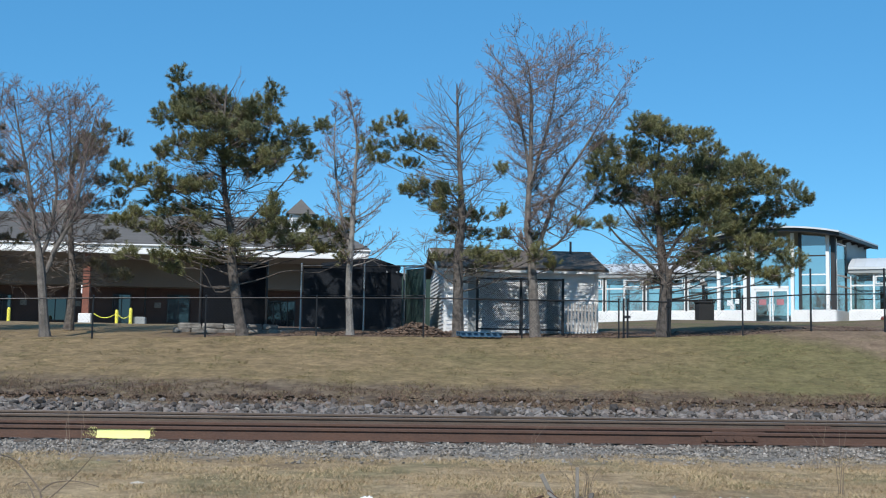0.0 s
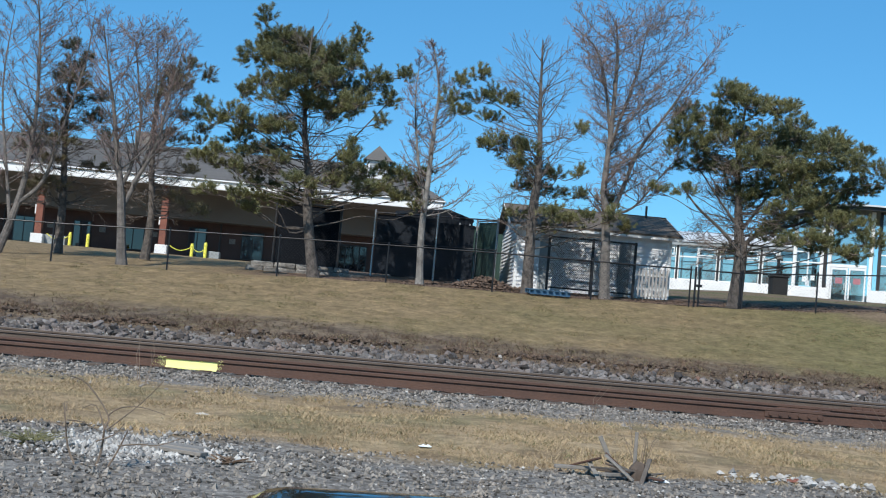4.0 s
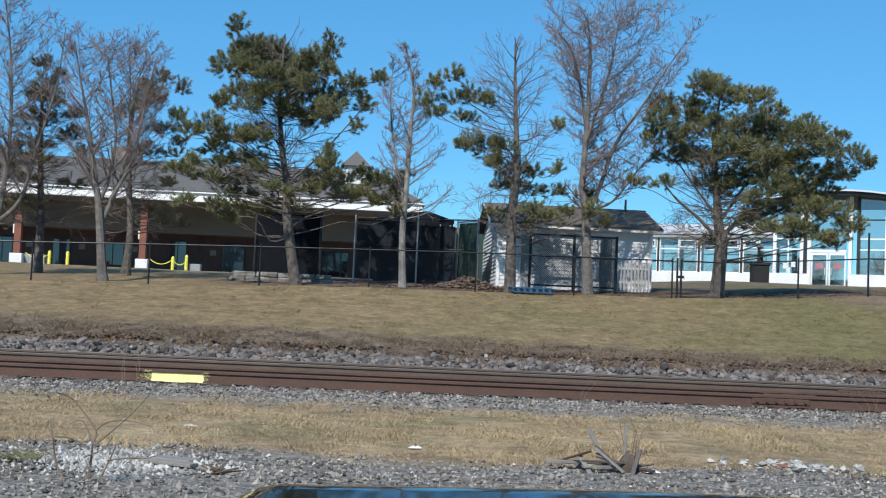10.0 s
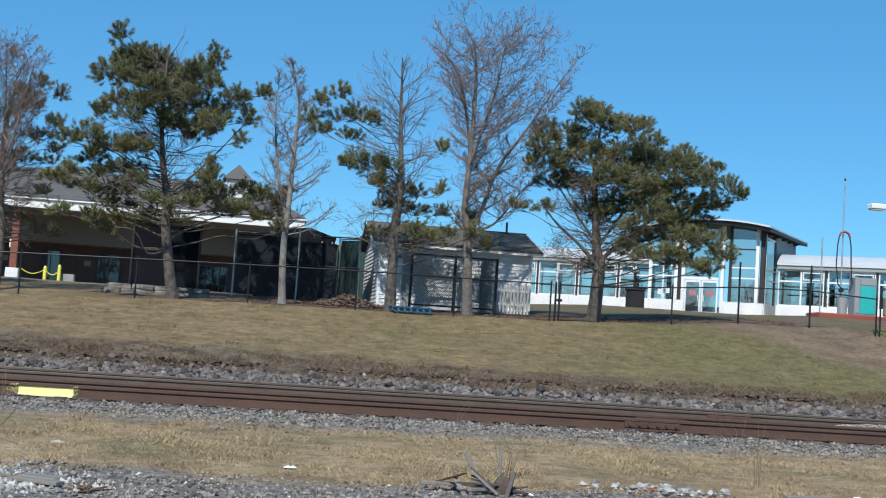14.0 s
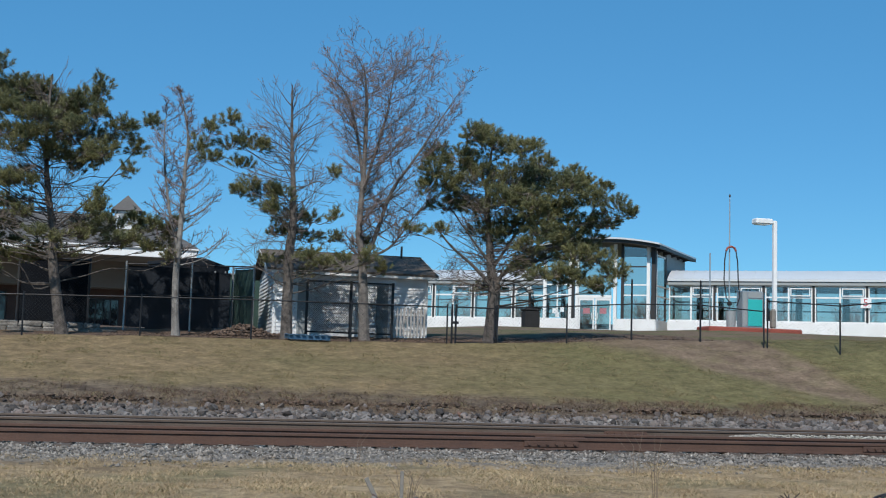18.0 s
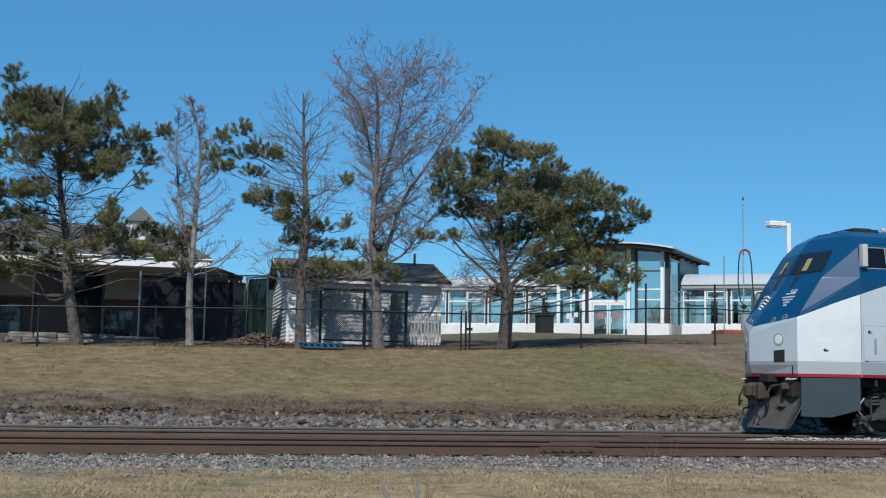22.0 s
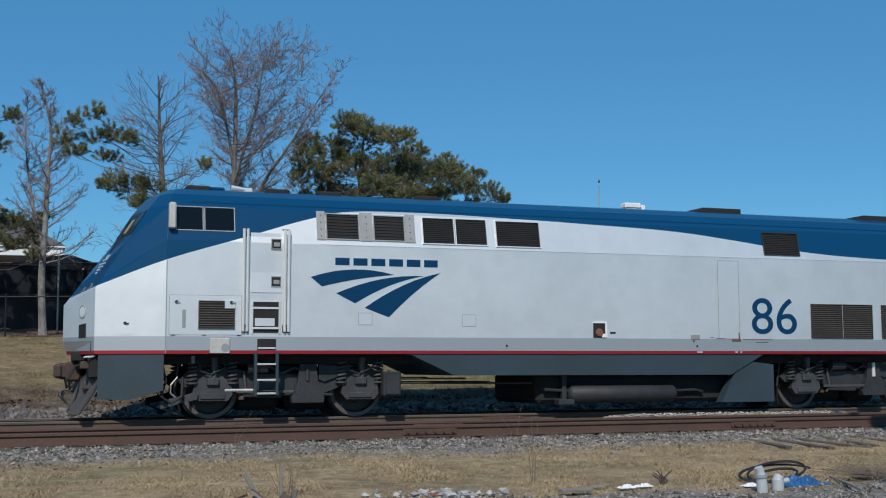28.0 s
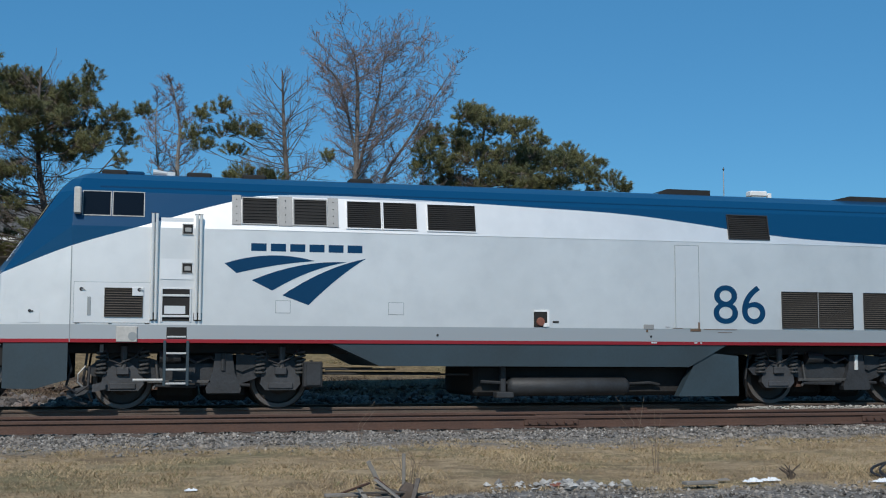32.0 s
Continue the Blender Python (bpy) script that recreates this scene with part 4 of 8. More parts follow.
    for s in (-1, 1):
        part("grab_iron", Geo().tube([(0.52, s * 1.04, 1.13), (0.40, s * 1.08, 1.11), (0.34, s * 0.92, 1.11), (0.46, s * 0.88, 1.13)], 0.016, 6), STAINLESS, loco)
    part("pilot_beam", Geo().box(0.42, 0.62, -1.02, 1.02, 0.74, 1.16, 0.03), UNDER_BLACK, loco)
    for i, y in enumerate((-0.55, 0.60)):
        part("air_hose", Geo().tube([(0.42, y, 1.0), (0.22, y + 0.03, 0.96), (0.10, y, 0.74), (0.14, y + 0.10, 0.56), (0.24, y + 0.16, 0.66)], 0.024, 6), RUBBER, loco)
    for y in (-0.85, -0.45, 0.5):
        part("angle_cock", Geo().box(0.28, 0.44, y - 0.05, y + 0.05, 0.90, 1.04, 0.02), COUPLER, loco)
    part("cable_loop", Geo().tube([(1.62, -1.3, 1.05), (1.70, -1.36, 0.7), (1.62, -1.38, 0.42), (1.80, -1.36, 0.30), (1.98, -1.32, 0.42), (2.0, -1.28, 0.75)], 0.025, 6), RUBBER, loco)
    # reservoirs and boxes under the sill
    for s in (-1, 1):
        tank = Geo().tube([(9.52, s * 1.22, 0.38), (9.60, s * 1.22, 0.38), (11.85, s * 1.22, 0.38), (11.93, s * 1.22, 0.38)], [0.11, 0.175, 0.175, 0.11], 18)
        part("air_reservoir", tank, SIDE_GREY, loco, "grey cylindrical air reservoir", smooth=True)
        part("tank_bracket", Geo().box(9.28, 9.62, s * 1.22 - 0.13, s * 1.22 + 0.13, 0.16, 0.28, 0.02).box(9.38, 9.48, s * 1.22 - 0.05, s * 1.22 + 0.05, 0.25, 0.75, 0.01), SIDE_GREY, loco)
        part("reservoir_pipe", Geo().tube([(9.0, s * 1.25, 0.47), (9.52, s * 1.22, 0.44)], 0.03, 6), SIDE_GREY, loco)
        part("reservoir_pipe", Geo().tube([(11.9, s * 1.22, 0.42), (12.4, s * 1.22, 0.44), (12.6, s * 1.2, 0.40)], 0.025, 6), SIDE_GREY, loco)
        part("equipment_box", Geo().prism([(12.88, 0.18), (14.15, 0.18), (14.15, 0.95), (13.45, 1.02), (13.25, 0.85)], s * 1.36 - 0.11, s * 1.36 + 0.11), SKIRT_GREY, loco, "grey slanted equipment box")
        part("battery_box", Geo().box(5.68, 6.02, s * 1.25 - 0.12, s * 1.25 + 0.12, 0.38, 0.84, 0.02).box(5.72, 5.98, s * 1.25 + s * 0.11, s * 1.25 + s * 0.14, 0.42, 0.80, 0.005), SIDE_GREY, loco)
        part("pipe_run", Geo().tube([(6.0, s * 1.1, 0.62), (8.8, s * 1.1, 0.60)], 0.02, 6), SIDE_GREY, loco)
        part("pipe_run", Geo().tube([(6.1, s * 1.12, 0.70), (7.4, s * 1.12, 0.70)], 0.018, 6), SIDE_GREY, loco)
    part("fuel_tank", Geo().box(8.9, 13.4, -1.12, 1.12, 0.19, 0.80, 0.08), UNDER_BLACK, loco)
    # cab windows
    for x0, x1 in ((1.83, 2.28), (2.33, 2.84)):
        w = part("cab_window", side_plate(x0, x1, 3.36, 3.77, 0.006, 0.02), CAB_GLASS, loco, "dark cab side window")
        part("window_frame", side_frame(x0 - 0.018, x1 + 0.018, 3.342, 3.788, 0.016, 0.010), BARE_METAL, w)
    mirror = Geo().box(1.68, 1.80, -1.62, -1.46, 3.36, 3.82, 0.02)
    part("wind_deflector", mirror, CONCRETE, loco, "pale wind deflector beside the cab window")
    # front: two windshields and the panels below them
    def nose_point(row, u, w, s, off):
        """A place on the front between two rows: u from the middle to the corner, w from the lower row to the upper."""
        lo, hi = NOSE[row], NOSE[row + 1]
        a, b = Vector((lo[1], 0, lo[0])), Vector((lo[2], s * lo[3], lo[6]))
        c, d = Vector((hi[2], s * hi[3], hi[6])), Vector((hi[1], 0, hi[0]))
        nrm = (b - a).cross(d - a).normalized()
        nrm = nrm if nrm.x < 0 else -nrm
        return a.lerp(b, u).lerp(d.lerp(c, u), w) + nrm * off, nrm

    def nose_plate(row, u0, u1, w0, w1, s, off):
        v = [nose_point(row, u, w, s, o)[0] for o in (off, -0.01) for u, w in ((u0, w0), (u1, w0), (u1, w1), (u0, w1))]
        return Geo().add(v, [(0, 1, 2, 3), (7, 6, 5, 4), (0, 4, 5, 1), (1, 5, 6, 2), (2, 6, 7, 3), (3, 7, 4, 0)])
    for s in (-1, 1):
        part("windshield", nose_plate(4, 0.05, 0.95, 0.22, 0.92, s, 0.012), WINDSHIELD, loco, "dark sloped windshield")
        part("sun_visor", nose_plate(4, 0.36, 0.50, 0.30, 0.72, s, 0.016), VISOR, loco, "yellowish cab sun visor")
        part("wiper", nose_plate(4, 0.30, 0.33, -0.25, 0.5, s, 0.03), RUBBER, loco)
        for row, u, w, r, nm in ((2, 0.68, 0.60, 0.060, "headlight"), (2, 0.42, 0.60, 0.050, "headlight"), (1, 0.62, 0.62, 0.105, "ditch_light")):
            p, nrm = nose_point(row, u, w, s, 0.002)
            lens = part(nm, Geo().disc(p, nrm, r, r * 0.85, 0.012, 18), LAMP_LENS if row == 1 else HEADLAMP, loco, "round lamp lens")
            part("lamp_ring", Geo().disc(p - nrm * 0.01, nrm, r * 1.25, r * 1.2, 0.014, 18), BARE_METAL, lens)
        part("number_box", nose_plate(1, 0.52, 0.74, 0.06, 0.36, s, 0.006), UNDER_BLACK, loco)
        for u0, u1, w0, w1 in ((0.34, 0.58, 0.56, 0.60), (0.30, 0.62, 0.46, 0.50), (0.36, 0.60, 0.38, 0.42), (0.42, 0.56, 0.30, 0.345), (0.46, 0.53, 0.22, 0.265)):
            part("cab_emblem", nose_plate(3, u0, u1, w0, w1, s, 0.022), SILVER, loco, "white emblem stroke")
    place, facing = nose_point(3, 0.50, 0.70, -1, 0.024)
    across = (nose_point(3, 0.1, 0.62, -1, 0.002)[0] - nose_point(3, 0.9, 0.62, -1, 0.002)[0]).normalized() * -1
    lettering("nose_number", "86", 0.20, SILVER, loco, Matrix.Translation(place) @ Matrix((-across, facing.cross(-across), facing)).transposed().to_4x4(), 0.003)
    # side doors, grab rails, steps
    for x, nm in ((3.04, "grab_rail"), (3.79, "grab_rail")):
        g = Geo().tube([(x - 0.035, SIDE - 0.04, 1.56), (x - 0.035, SIDE - 0.06, 3.40)], 0.026, 10)
        rail_plate = part("rail_recess", side_plate(x - 0.07, x + 0.07, 1.54, 3.42, 0.004, 0.01), RAIL_BACKING, loco)
        part(nm, g, STAINLESS, rail_plate, "bright stainless grab rail")
        part(nm, Geo().tube([(x + 0.035, SIDE - 0.04, 1.56), (x + 0.035, SIDE - 0.06, 3.40)], 0.026, 10), STAINLESS, rail_plate, "bright stainless grab rail")
    door = part("crew_door", side_plate(3.14, 3.69, 2.26, 3.34, 0.012, 0.02), SILVER, loco, "silver crew door")
    for z in (3.14, 2.46):
        pocket = part("latch_pocket", Geo().box(3.52, 3.68, SIDE - 0.016, SIDE - 0.010, z - 0.085, z + 0.085, 0.002), UNDER_BLACK, door)
        part("latch", Geo().box(3.55, 3.66, SIDE - 0.030, SIDE - 0.016, z - 0.05, z + 0.03, 0.008), BARE_METAL, pocket)
        part("pocket_frame", Geo().box(3.51, 3.69, SIDE - 0.024, SIDE - 0.012, z + 0.08, z + 0.095).box(3.51, 3.69, SIDE - 0.024, SIDE - 0.012, z - 0.095, z - 0.08).box(3.505, 3.52, SIDE - 0.024, SIDE - 0.012, z - 0.095, z + 0.095), BARE_METAL, pocket)
    recess = part("step_recess", Geo().box(3.19, 3.65, SIDE - 0.012, SIDE + 0.01, 1.54, 2.09), UNDER_BLACK, loco, "dark recessed step")
    part("kick_plate", Geo().box(3.22, 3.58, SIDE - 0.018, SIDE - 0.010, 1.66, 1.80, 0.004), SILVER, recess)
    part("recess_frame", Geo().box(3.16, 3.19, SIDE - 0.024, SIDE, 1.52, 2.11, 0.003).box(3.65, 3.68, SIDE - 0.024, SIDE, 1.52, 2.11, 0.003).box(3.19, 3.65, SIDE - 0.024, SIDE, 2.09, 2.11, 0.003), SILVER, recess)
    part("step_bar", Geo().box(3.19, 3.65, SIDE - 0.045, SIDE - 0.013, 1.60, 1.64, 0.006), STAINLESS, recess)
    part("step_bar", Geo().box(3.19, 3.65, SIDE - 0.035, SIDE - 0.013, 1.96, 2.0, 0.006), STAINLESS, recess)
    ladder = part("ladder", Geo().box(3.22, 3.27, SIDE - 0.03, SIDE + 0.06, 0.42, 1.20, 0.006).box(3.61, 3.66, SIDE - 0.03, SIDE + 0.06, 0.42, 1.20, 0.006), SKIRT_GREY, loco, "grey boarding ladder")
    slot = part("step_slot", Geo().box(3.27, 3.61, SIDE - 0.006, SIDE + 0.02, 1.23, 1.43), UNDER_BLACK, loco, "dark step slot in the sill")
    part("slot_tread", Geo().box(3.28, 3.60, SIDE - 0.02, SIDE, 1.25, 1.28, 0.004), STAINLESS, slot)
    for z in (0.46, 0.70, 0.98):
        part("rung", Geo().box(3.27, 3.61, SIDE - 0.05, SIDE + 0.10, z - 0.018, z + 0.016, 0.006), BRIGHT_STEP, ladder)
    part("bright_pipe", Geo().tube([(2.72, SIDE + 0.10, 0.52), (3.22, SIDE + 0.10, 0.52)], 0.024, 8), BRIGHT_STEP, loco)
    # panels, hatches, louvers
    for x0, x1, z0, z1 in ((5.15, 5.40, 1.70, 1.91), (7.19, 7.46, 1.69, 1.90), (12.82, 13.31, 1.48, 3.08), (1.72, 2.98, 1.50, 2.19)):
        part("access_panel", side_plate(x0, x1, z0, z1, 0.008, 0.012), SILVER, loco)
        part("panel_seam", side_frame(x0 - 0.008, x1 + 0.008, z0 - 0.008, z1 + 0.008, 0.011 if x0 > 12 else 0.008, 0.009 if x0 > 12 else 0.004), GREY_TRIM, loco)
    for x in (1.84, 2.80):
        lock = part("panel_lock", Geo().disc((x, SIDE - (0.036 if x > 2 else 0.008), 2.07), (0, -1, 0), 0.034, 0.030, 0.010, 12), DARK_TRIM, loco)
        part("lock_lever", Geo().box(x + 0.0, x + 0.06, SIDE - (0.056 if x > 2 else 0.03), SIDE - (0.046 if x > 2 else 0.02), 2.055, 2.075, 0.003), BARE_METAL, lock)
    for x in (1.78, 2.32, 2.94):
        part("panel_hinge", Geo().box(x - 0.035, x + 0.035, SIDE - 0.014, SIDE, 1.485, 1.50, 0.003), DARK_TRIM, loco)
    for i in range(9):
        u = i / 8
        part("rivet", Geo().disc((0.505 + 0.10 * u, -1.14 - 0.03 * u, 1.55 + 0.72 * u), (-0.33, -0.94, 0), 0.010, 0.007, 0.006, 6), SILVER, loco)
    part("vent_slot", Geo().box(1.94, 2.0, SIDE - 0.016, SIDE - 0.004, 1.62, 1.94, 0.004), GREY_TRIM, loco)
    louver_panel(loco, 2.22, 2.86, 1.60, 2.10, 11, LOUVER, 0.015, "brown louvered grille", 0.010, LOUVER)
    part("notch_plate", Geo().box(2.68, 2.87, SIDE - 0.036, SIDE - 0.01, 1.965, 2.11, 0.003), SILVER, loco)
    for x0, x1 in ((4.53, 5.17), (5.44, 6.06)):
        louver_panel(loco, x0, x1, 3.26, 3.76, 8, BARE_METAL, 0.02)
    for x0, x1 in ((4.36, 4.52), (5.18, 5.43), (6.07, 6.26)):
        p = part("louver_post", side_plate(x0, x1, 3.25, 3.79, 0.018), BARE_METAL, loco, "bolted bare metal plate")
        for z in (3.32, 3.45, 3.58, 3.71):
            part("bolt", Geo().disc(((x0 + x1) / 2, side_y(z) - 0.018, z), (0, -1, 0), 0.012, 0.01, 0.008, 6), DARK_TRIM, p)
    for x0, x1, z0, z1, ns in ((6.40, 7.06, 3.23, 3.76, 13), (7.07, 7.73, 3.23, 3.76, 13), (7.90, 8.85, 3.22, 3.75, 13), (13.97, 14.86, 3.23, 3.73, 12)):
        louver_panel(loco, x0, x1, z0, z1, ns, SILVER if x0 < 13 else DARK_TRIM, 0.02)
    for x0, x1 in ((15.08, 15.87), (15.88, 16.66), (16.90, 17.68), (17.70, 18.5)):
        louver_panel(loco, x0, x1, 1.49, 2.22, 17, DARK_TRIM, 0.014, "dark louvered grille", 0.0, LOUVER)
    for x in (15.875, 17.69):
        part("grille_bar", Geo().box(x - 0.007, x + 0.007, SIDE - 0.028, SIDE - 0.004, 1.50, 2.21, 0.002), BARE_METAL, loco)
    # signs on the side
    letters_as_bars(loco)
    part("emblem", swoosh(bow((4.24, 2.56), (5.84, 2.63), 0.12) + bow((5.84, 2.63), (4.45, 2.39), 0.03)[1:]), LIVERY_BLUE, loco, "blue swept emblem stroke")
    part("emblem", swoosh(bow((4.72, 2.27), (6.42, 2.62), 0.10) + bow((6.42, 2.62), (5.08, 2.09), 0.075)[1:]), LIVERY_BLUE, loco, "blue swept emblem stroke")
    part("emblem", swoosh(bow((5.26, 2.01), (6.76, 2.69), 0.09) + bow((6.76, 2.69), (5.73, 1.84), 0.05)[1:]), LIVERY_BLUE, loco, "blue swept emblem stroke")
    lettering("unit_number", "86", 1.07, LIVERY_BLUE, loco, pose(14.17, SIDE - 0.002, 1.585, 90, 0, 0), 0.004, 1.11, "blue unit number")
    filler = part("fuel_filler", Geo().box(9.95, 10.25, SIDE - 0.008, SIDE + 0.02, 1.48, 1.77), UNDER_BLACK, loco, "dark recessed fuel filler")
    part("filler_cap", Geo().disc((10.08, SIDE - 0.008, 1.58), (0, -1, 0), 0.085, 0.07, 0.03, 14), RED_BRICK, filler)
    part("filler_edge", Geo().box(10.21, 10.25, SIDE - 0.014, SIDE, 1.49, 1.80).box(9.95, 10.21, SIDE - 0.013, SIDE, 1.77, 1.80).box(10.13, 10.21, SIDE - 0.03, SIDE - 0.008, 1.48, 1.56, 0.01), WHITE_PAINT, filler)
    part("data_plate", Geo().box(10.32, 10.44, SIDE - 0.006, SIDE + 0.01, 1.56, 1.60), DARK_TRIM, loco)
    junction = part("junction_box", Geo().box(2.43, 2.78, SIDE - 0.03, SIDE + 0.02, 1.17, 1.44, 0.01), CONCRETE, loco, "pale junction box on the sill")
    part("round_mark", Geo().disc((2.70, SIDE - 0.03, 1.27), (0, -1, 0), 0.075, 0.075, 0.003, 16), GREY_TRIM, junction, "dark round maker's mark")
    part("nose_hatch", Geo().add([(0.80, -1.234, 1.50), (1.16, -1.358, 1.50), (1.16, -1.358, 1.90), (0.80, -1.234, 1.90), (0.80, -1.22, 1.50), (1.16, -1.34, 1.50), (1.16, -1.34, 1.90), (0.80, -1.22, 1.90)], [(0, 1, 2, 3), (7, 6, 5, 4), (0, 4, 5, 1), (1, 5, 6, 2), (2, 6, 7, 3), (3, 7, 4, 0)]), SILVER, loco)
    part("hatch_lock", Geo().disc((0.99, -1.300, 1.70), (-0.33, -0.94, 0), 0.03, 0.025, 0.012, 10), DARK_TRIM, loco)
    part("hatch_lock", Geo().box(0.99, 1.05, -1.34, -1.31, 1.685, 1.705, 0.004), DARK_TRIM, loco)
    part("sill_dent", Geo().box(12.15, 12.36, SIDE - 0.012, SIDE, 1.455, 1.55, 0.006), BARE_METAL, loco, "scraped bent sill plate")
    for x0, x1, z0, z1 in ((13.12, 13.34, 1.42, 1.47), (12.75, 12.95, 1.475, 1.488), (13.4, 14.1, 1.455, 1.468), (13.7, 14.0, 1.40, 1.41), (12.2, 12.24, 1.40, 1.45), (13.28, 13.32, 1.46, 1.60), (12.6, 12.7, 1.50, 1.508)):
        part("rust_scrape", Geo().box(x0, x1, SIDE - 0.0095, SIDE, z0, z1, 0.002), RUST_STAIN, loco, "brown rusty scrape")
    for x0, x1 in ((12.30, 12.42), (13.20, 13.26), (13.32, 13.36)):
        part("paint_chip", Geo().box(x0, x1, SIDE - 0.003, SIDE, 1.19, 1.215), SILVER, loco)
    for x in (8.1, 12.3):
        part("sill_bolt", Geo().disc((x, SIDE, 1.32), (0, -1, 0), 0.025, 0.02, 0.015, 8), DARK_TRIM, loco)
    # seam where the nose meets the body, drip rail, roof gear
    part("nose_seam", Geo().box(1.655, 1.672, SIDE - 0.004, SIDE + 0.01, 1.17, 2.80), GREY_TRIM, loco)
    part("side_fold", Geo().box(4.4, TAIL_X - 0.1, SIDE - 0.006, SIDE + 0.01, 3.155, 3.165), SILVER, loco)
    part("drip_rail", Geo().box(2.1, TAIL_X - 0.1, side_y(3.88) - 0.02, side_y(3.88) + 0.02, 3.86, 3.885), LIVERY_BLUE, loco)
    part("roof_hatch", Geo().box(2.15, 2.85, -0.40, 0.40, 4.22, 4.30, 0.03), LIVERY_BLUE, loco)
    for x in (2.1, 3.6, 4.6, 6.6):
        part("roof_fitting", Geo().box(x, x + 0.45, -0.62, -0.30, 4.16, 4.285, 0.03), UNDER_BLACK, loco)
    part("exhaust_hatch", Geo().prism([(12.85, 4.18), (14.1, 4.18), (14.1, 4.33), (13.15, 4.33)], -0.5, 0.5), UNDER_BLACK, loco, "black exhaust stack")
    part("radiator_hatch", Geo().prism([(16.7, 4.18), (19.6, 4.18), (19.4, 4.29), (17.2, 4.29)], -0.7, 0.7), UNDER_BLACK, loco)
    part("horn", Geo().tube([(3.3, -0.2, 4.30), (3.0, -0.2, 4.32)], [0.03, 0.06], 8).box(3.25, 3.4, -0.26, -0.14, 4.2, 4.33, 0.01), STAINLESS, loco)
    axles = bogie(loco, 2.55) + bogie(loco, 15.18)
    return loco, axles


locomotive, wheelsets = build_locomotive()


# ---- trees along the top of the bank ----
def limb_tree(wood, twigs, rng, start, d, length, r, level, up=0.25, spread=0.6, twig_level=2, bend=0.2, thin=0.0055, sides=0.55):
    """A limb that wanders, tapers and throws off side limbs; thin ends go to the twigs' mesh."""
    steps = max(2 if level == 0 else 3, min(7, int(length / 0.24)))
    p, d = Vector(start), Vector(d).normalized()
    pts, rad = [p.copy()], [r]
    for i in range(steps):
        d = (d + Vector((rng.gauss(0, bend), rng.gauss(0, bend), rng.gauss(0, bend) + up * 0.12))).normalized()
        p = p + d * (length / steps)
        pts.append(p.copy())
        rad.append(r * (1 - 0.75 * (i + 1) / steps))
        if level > 0 and i >= steps * 0.2:
            for _ in range(2 if rng.random() < sides else 1):
                a = rng.random() * 6.283
                side = d.orthogonal().normalized()
                side = side * math.cos(a) + d.cross(side) * math.sin(a)
                nd = (d + side * spread * rng.uniform(0.7, 1.4) + Vector((0, 0, up * 0.5))).normalized()
                limb_tree(wood, twigs, rng, p, nd, length * rng.uniform(0.38, 0.62) * (1 - 0.35 * i / steps), max(rad[-1] * 0.5, thin), level - 1, up, spread, twig_level, bend, thin, sides)
    target = twigs if level < twig_level else wood
    target.tube(pts, [max(q, thin) for q in rad], 3 if level < twig_level else 6, False)


def trunk_line(points, y, rng):
    pts = [Vector((x, y + (0 if i == 0 else rng.uniform(-0.08, 0.08)), z)) for i, (x, z) in enumerate(points)]
    pts[0].z -= 0.15
    return pts


def along(pts, t):
    """The place at height fraction t of a trunk line, and its direction."""
    z = pts[0].z + (pts[-1].z - pts[0].z) * t
    for a, b in zip(pts, pts[1:]):
        if a.z <= z <= b.z + 1e-6:
            return a.lerp(b, (z - a.z) / max(b.z - a.z, 1e-6)), (b - a).normalized()
    return pts[-1], (pts[-1] - pts[-2]).normalized()


def smooth_line(pts, n=4):
    """The same line in finer steps, its corners rounded."""
    out = []
    for i in range(len(pts) - 1):
        a, b, c, d = pts[max(i - 1, 0)], pts[i], pts[i + 1], pts[min(i + 2, len(pts) - 1)]
        for k in range(n):
            u = k / n
            out.append(0.5 * ((2 * b) + (c - a) * u + (2 * a - 5 * b + 4 * c - d) * u * u + (3 * b - a - 3 * c + d) * u ** 3))
    return out + [pts[-1]]


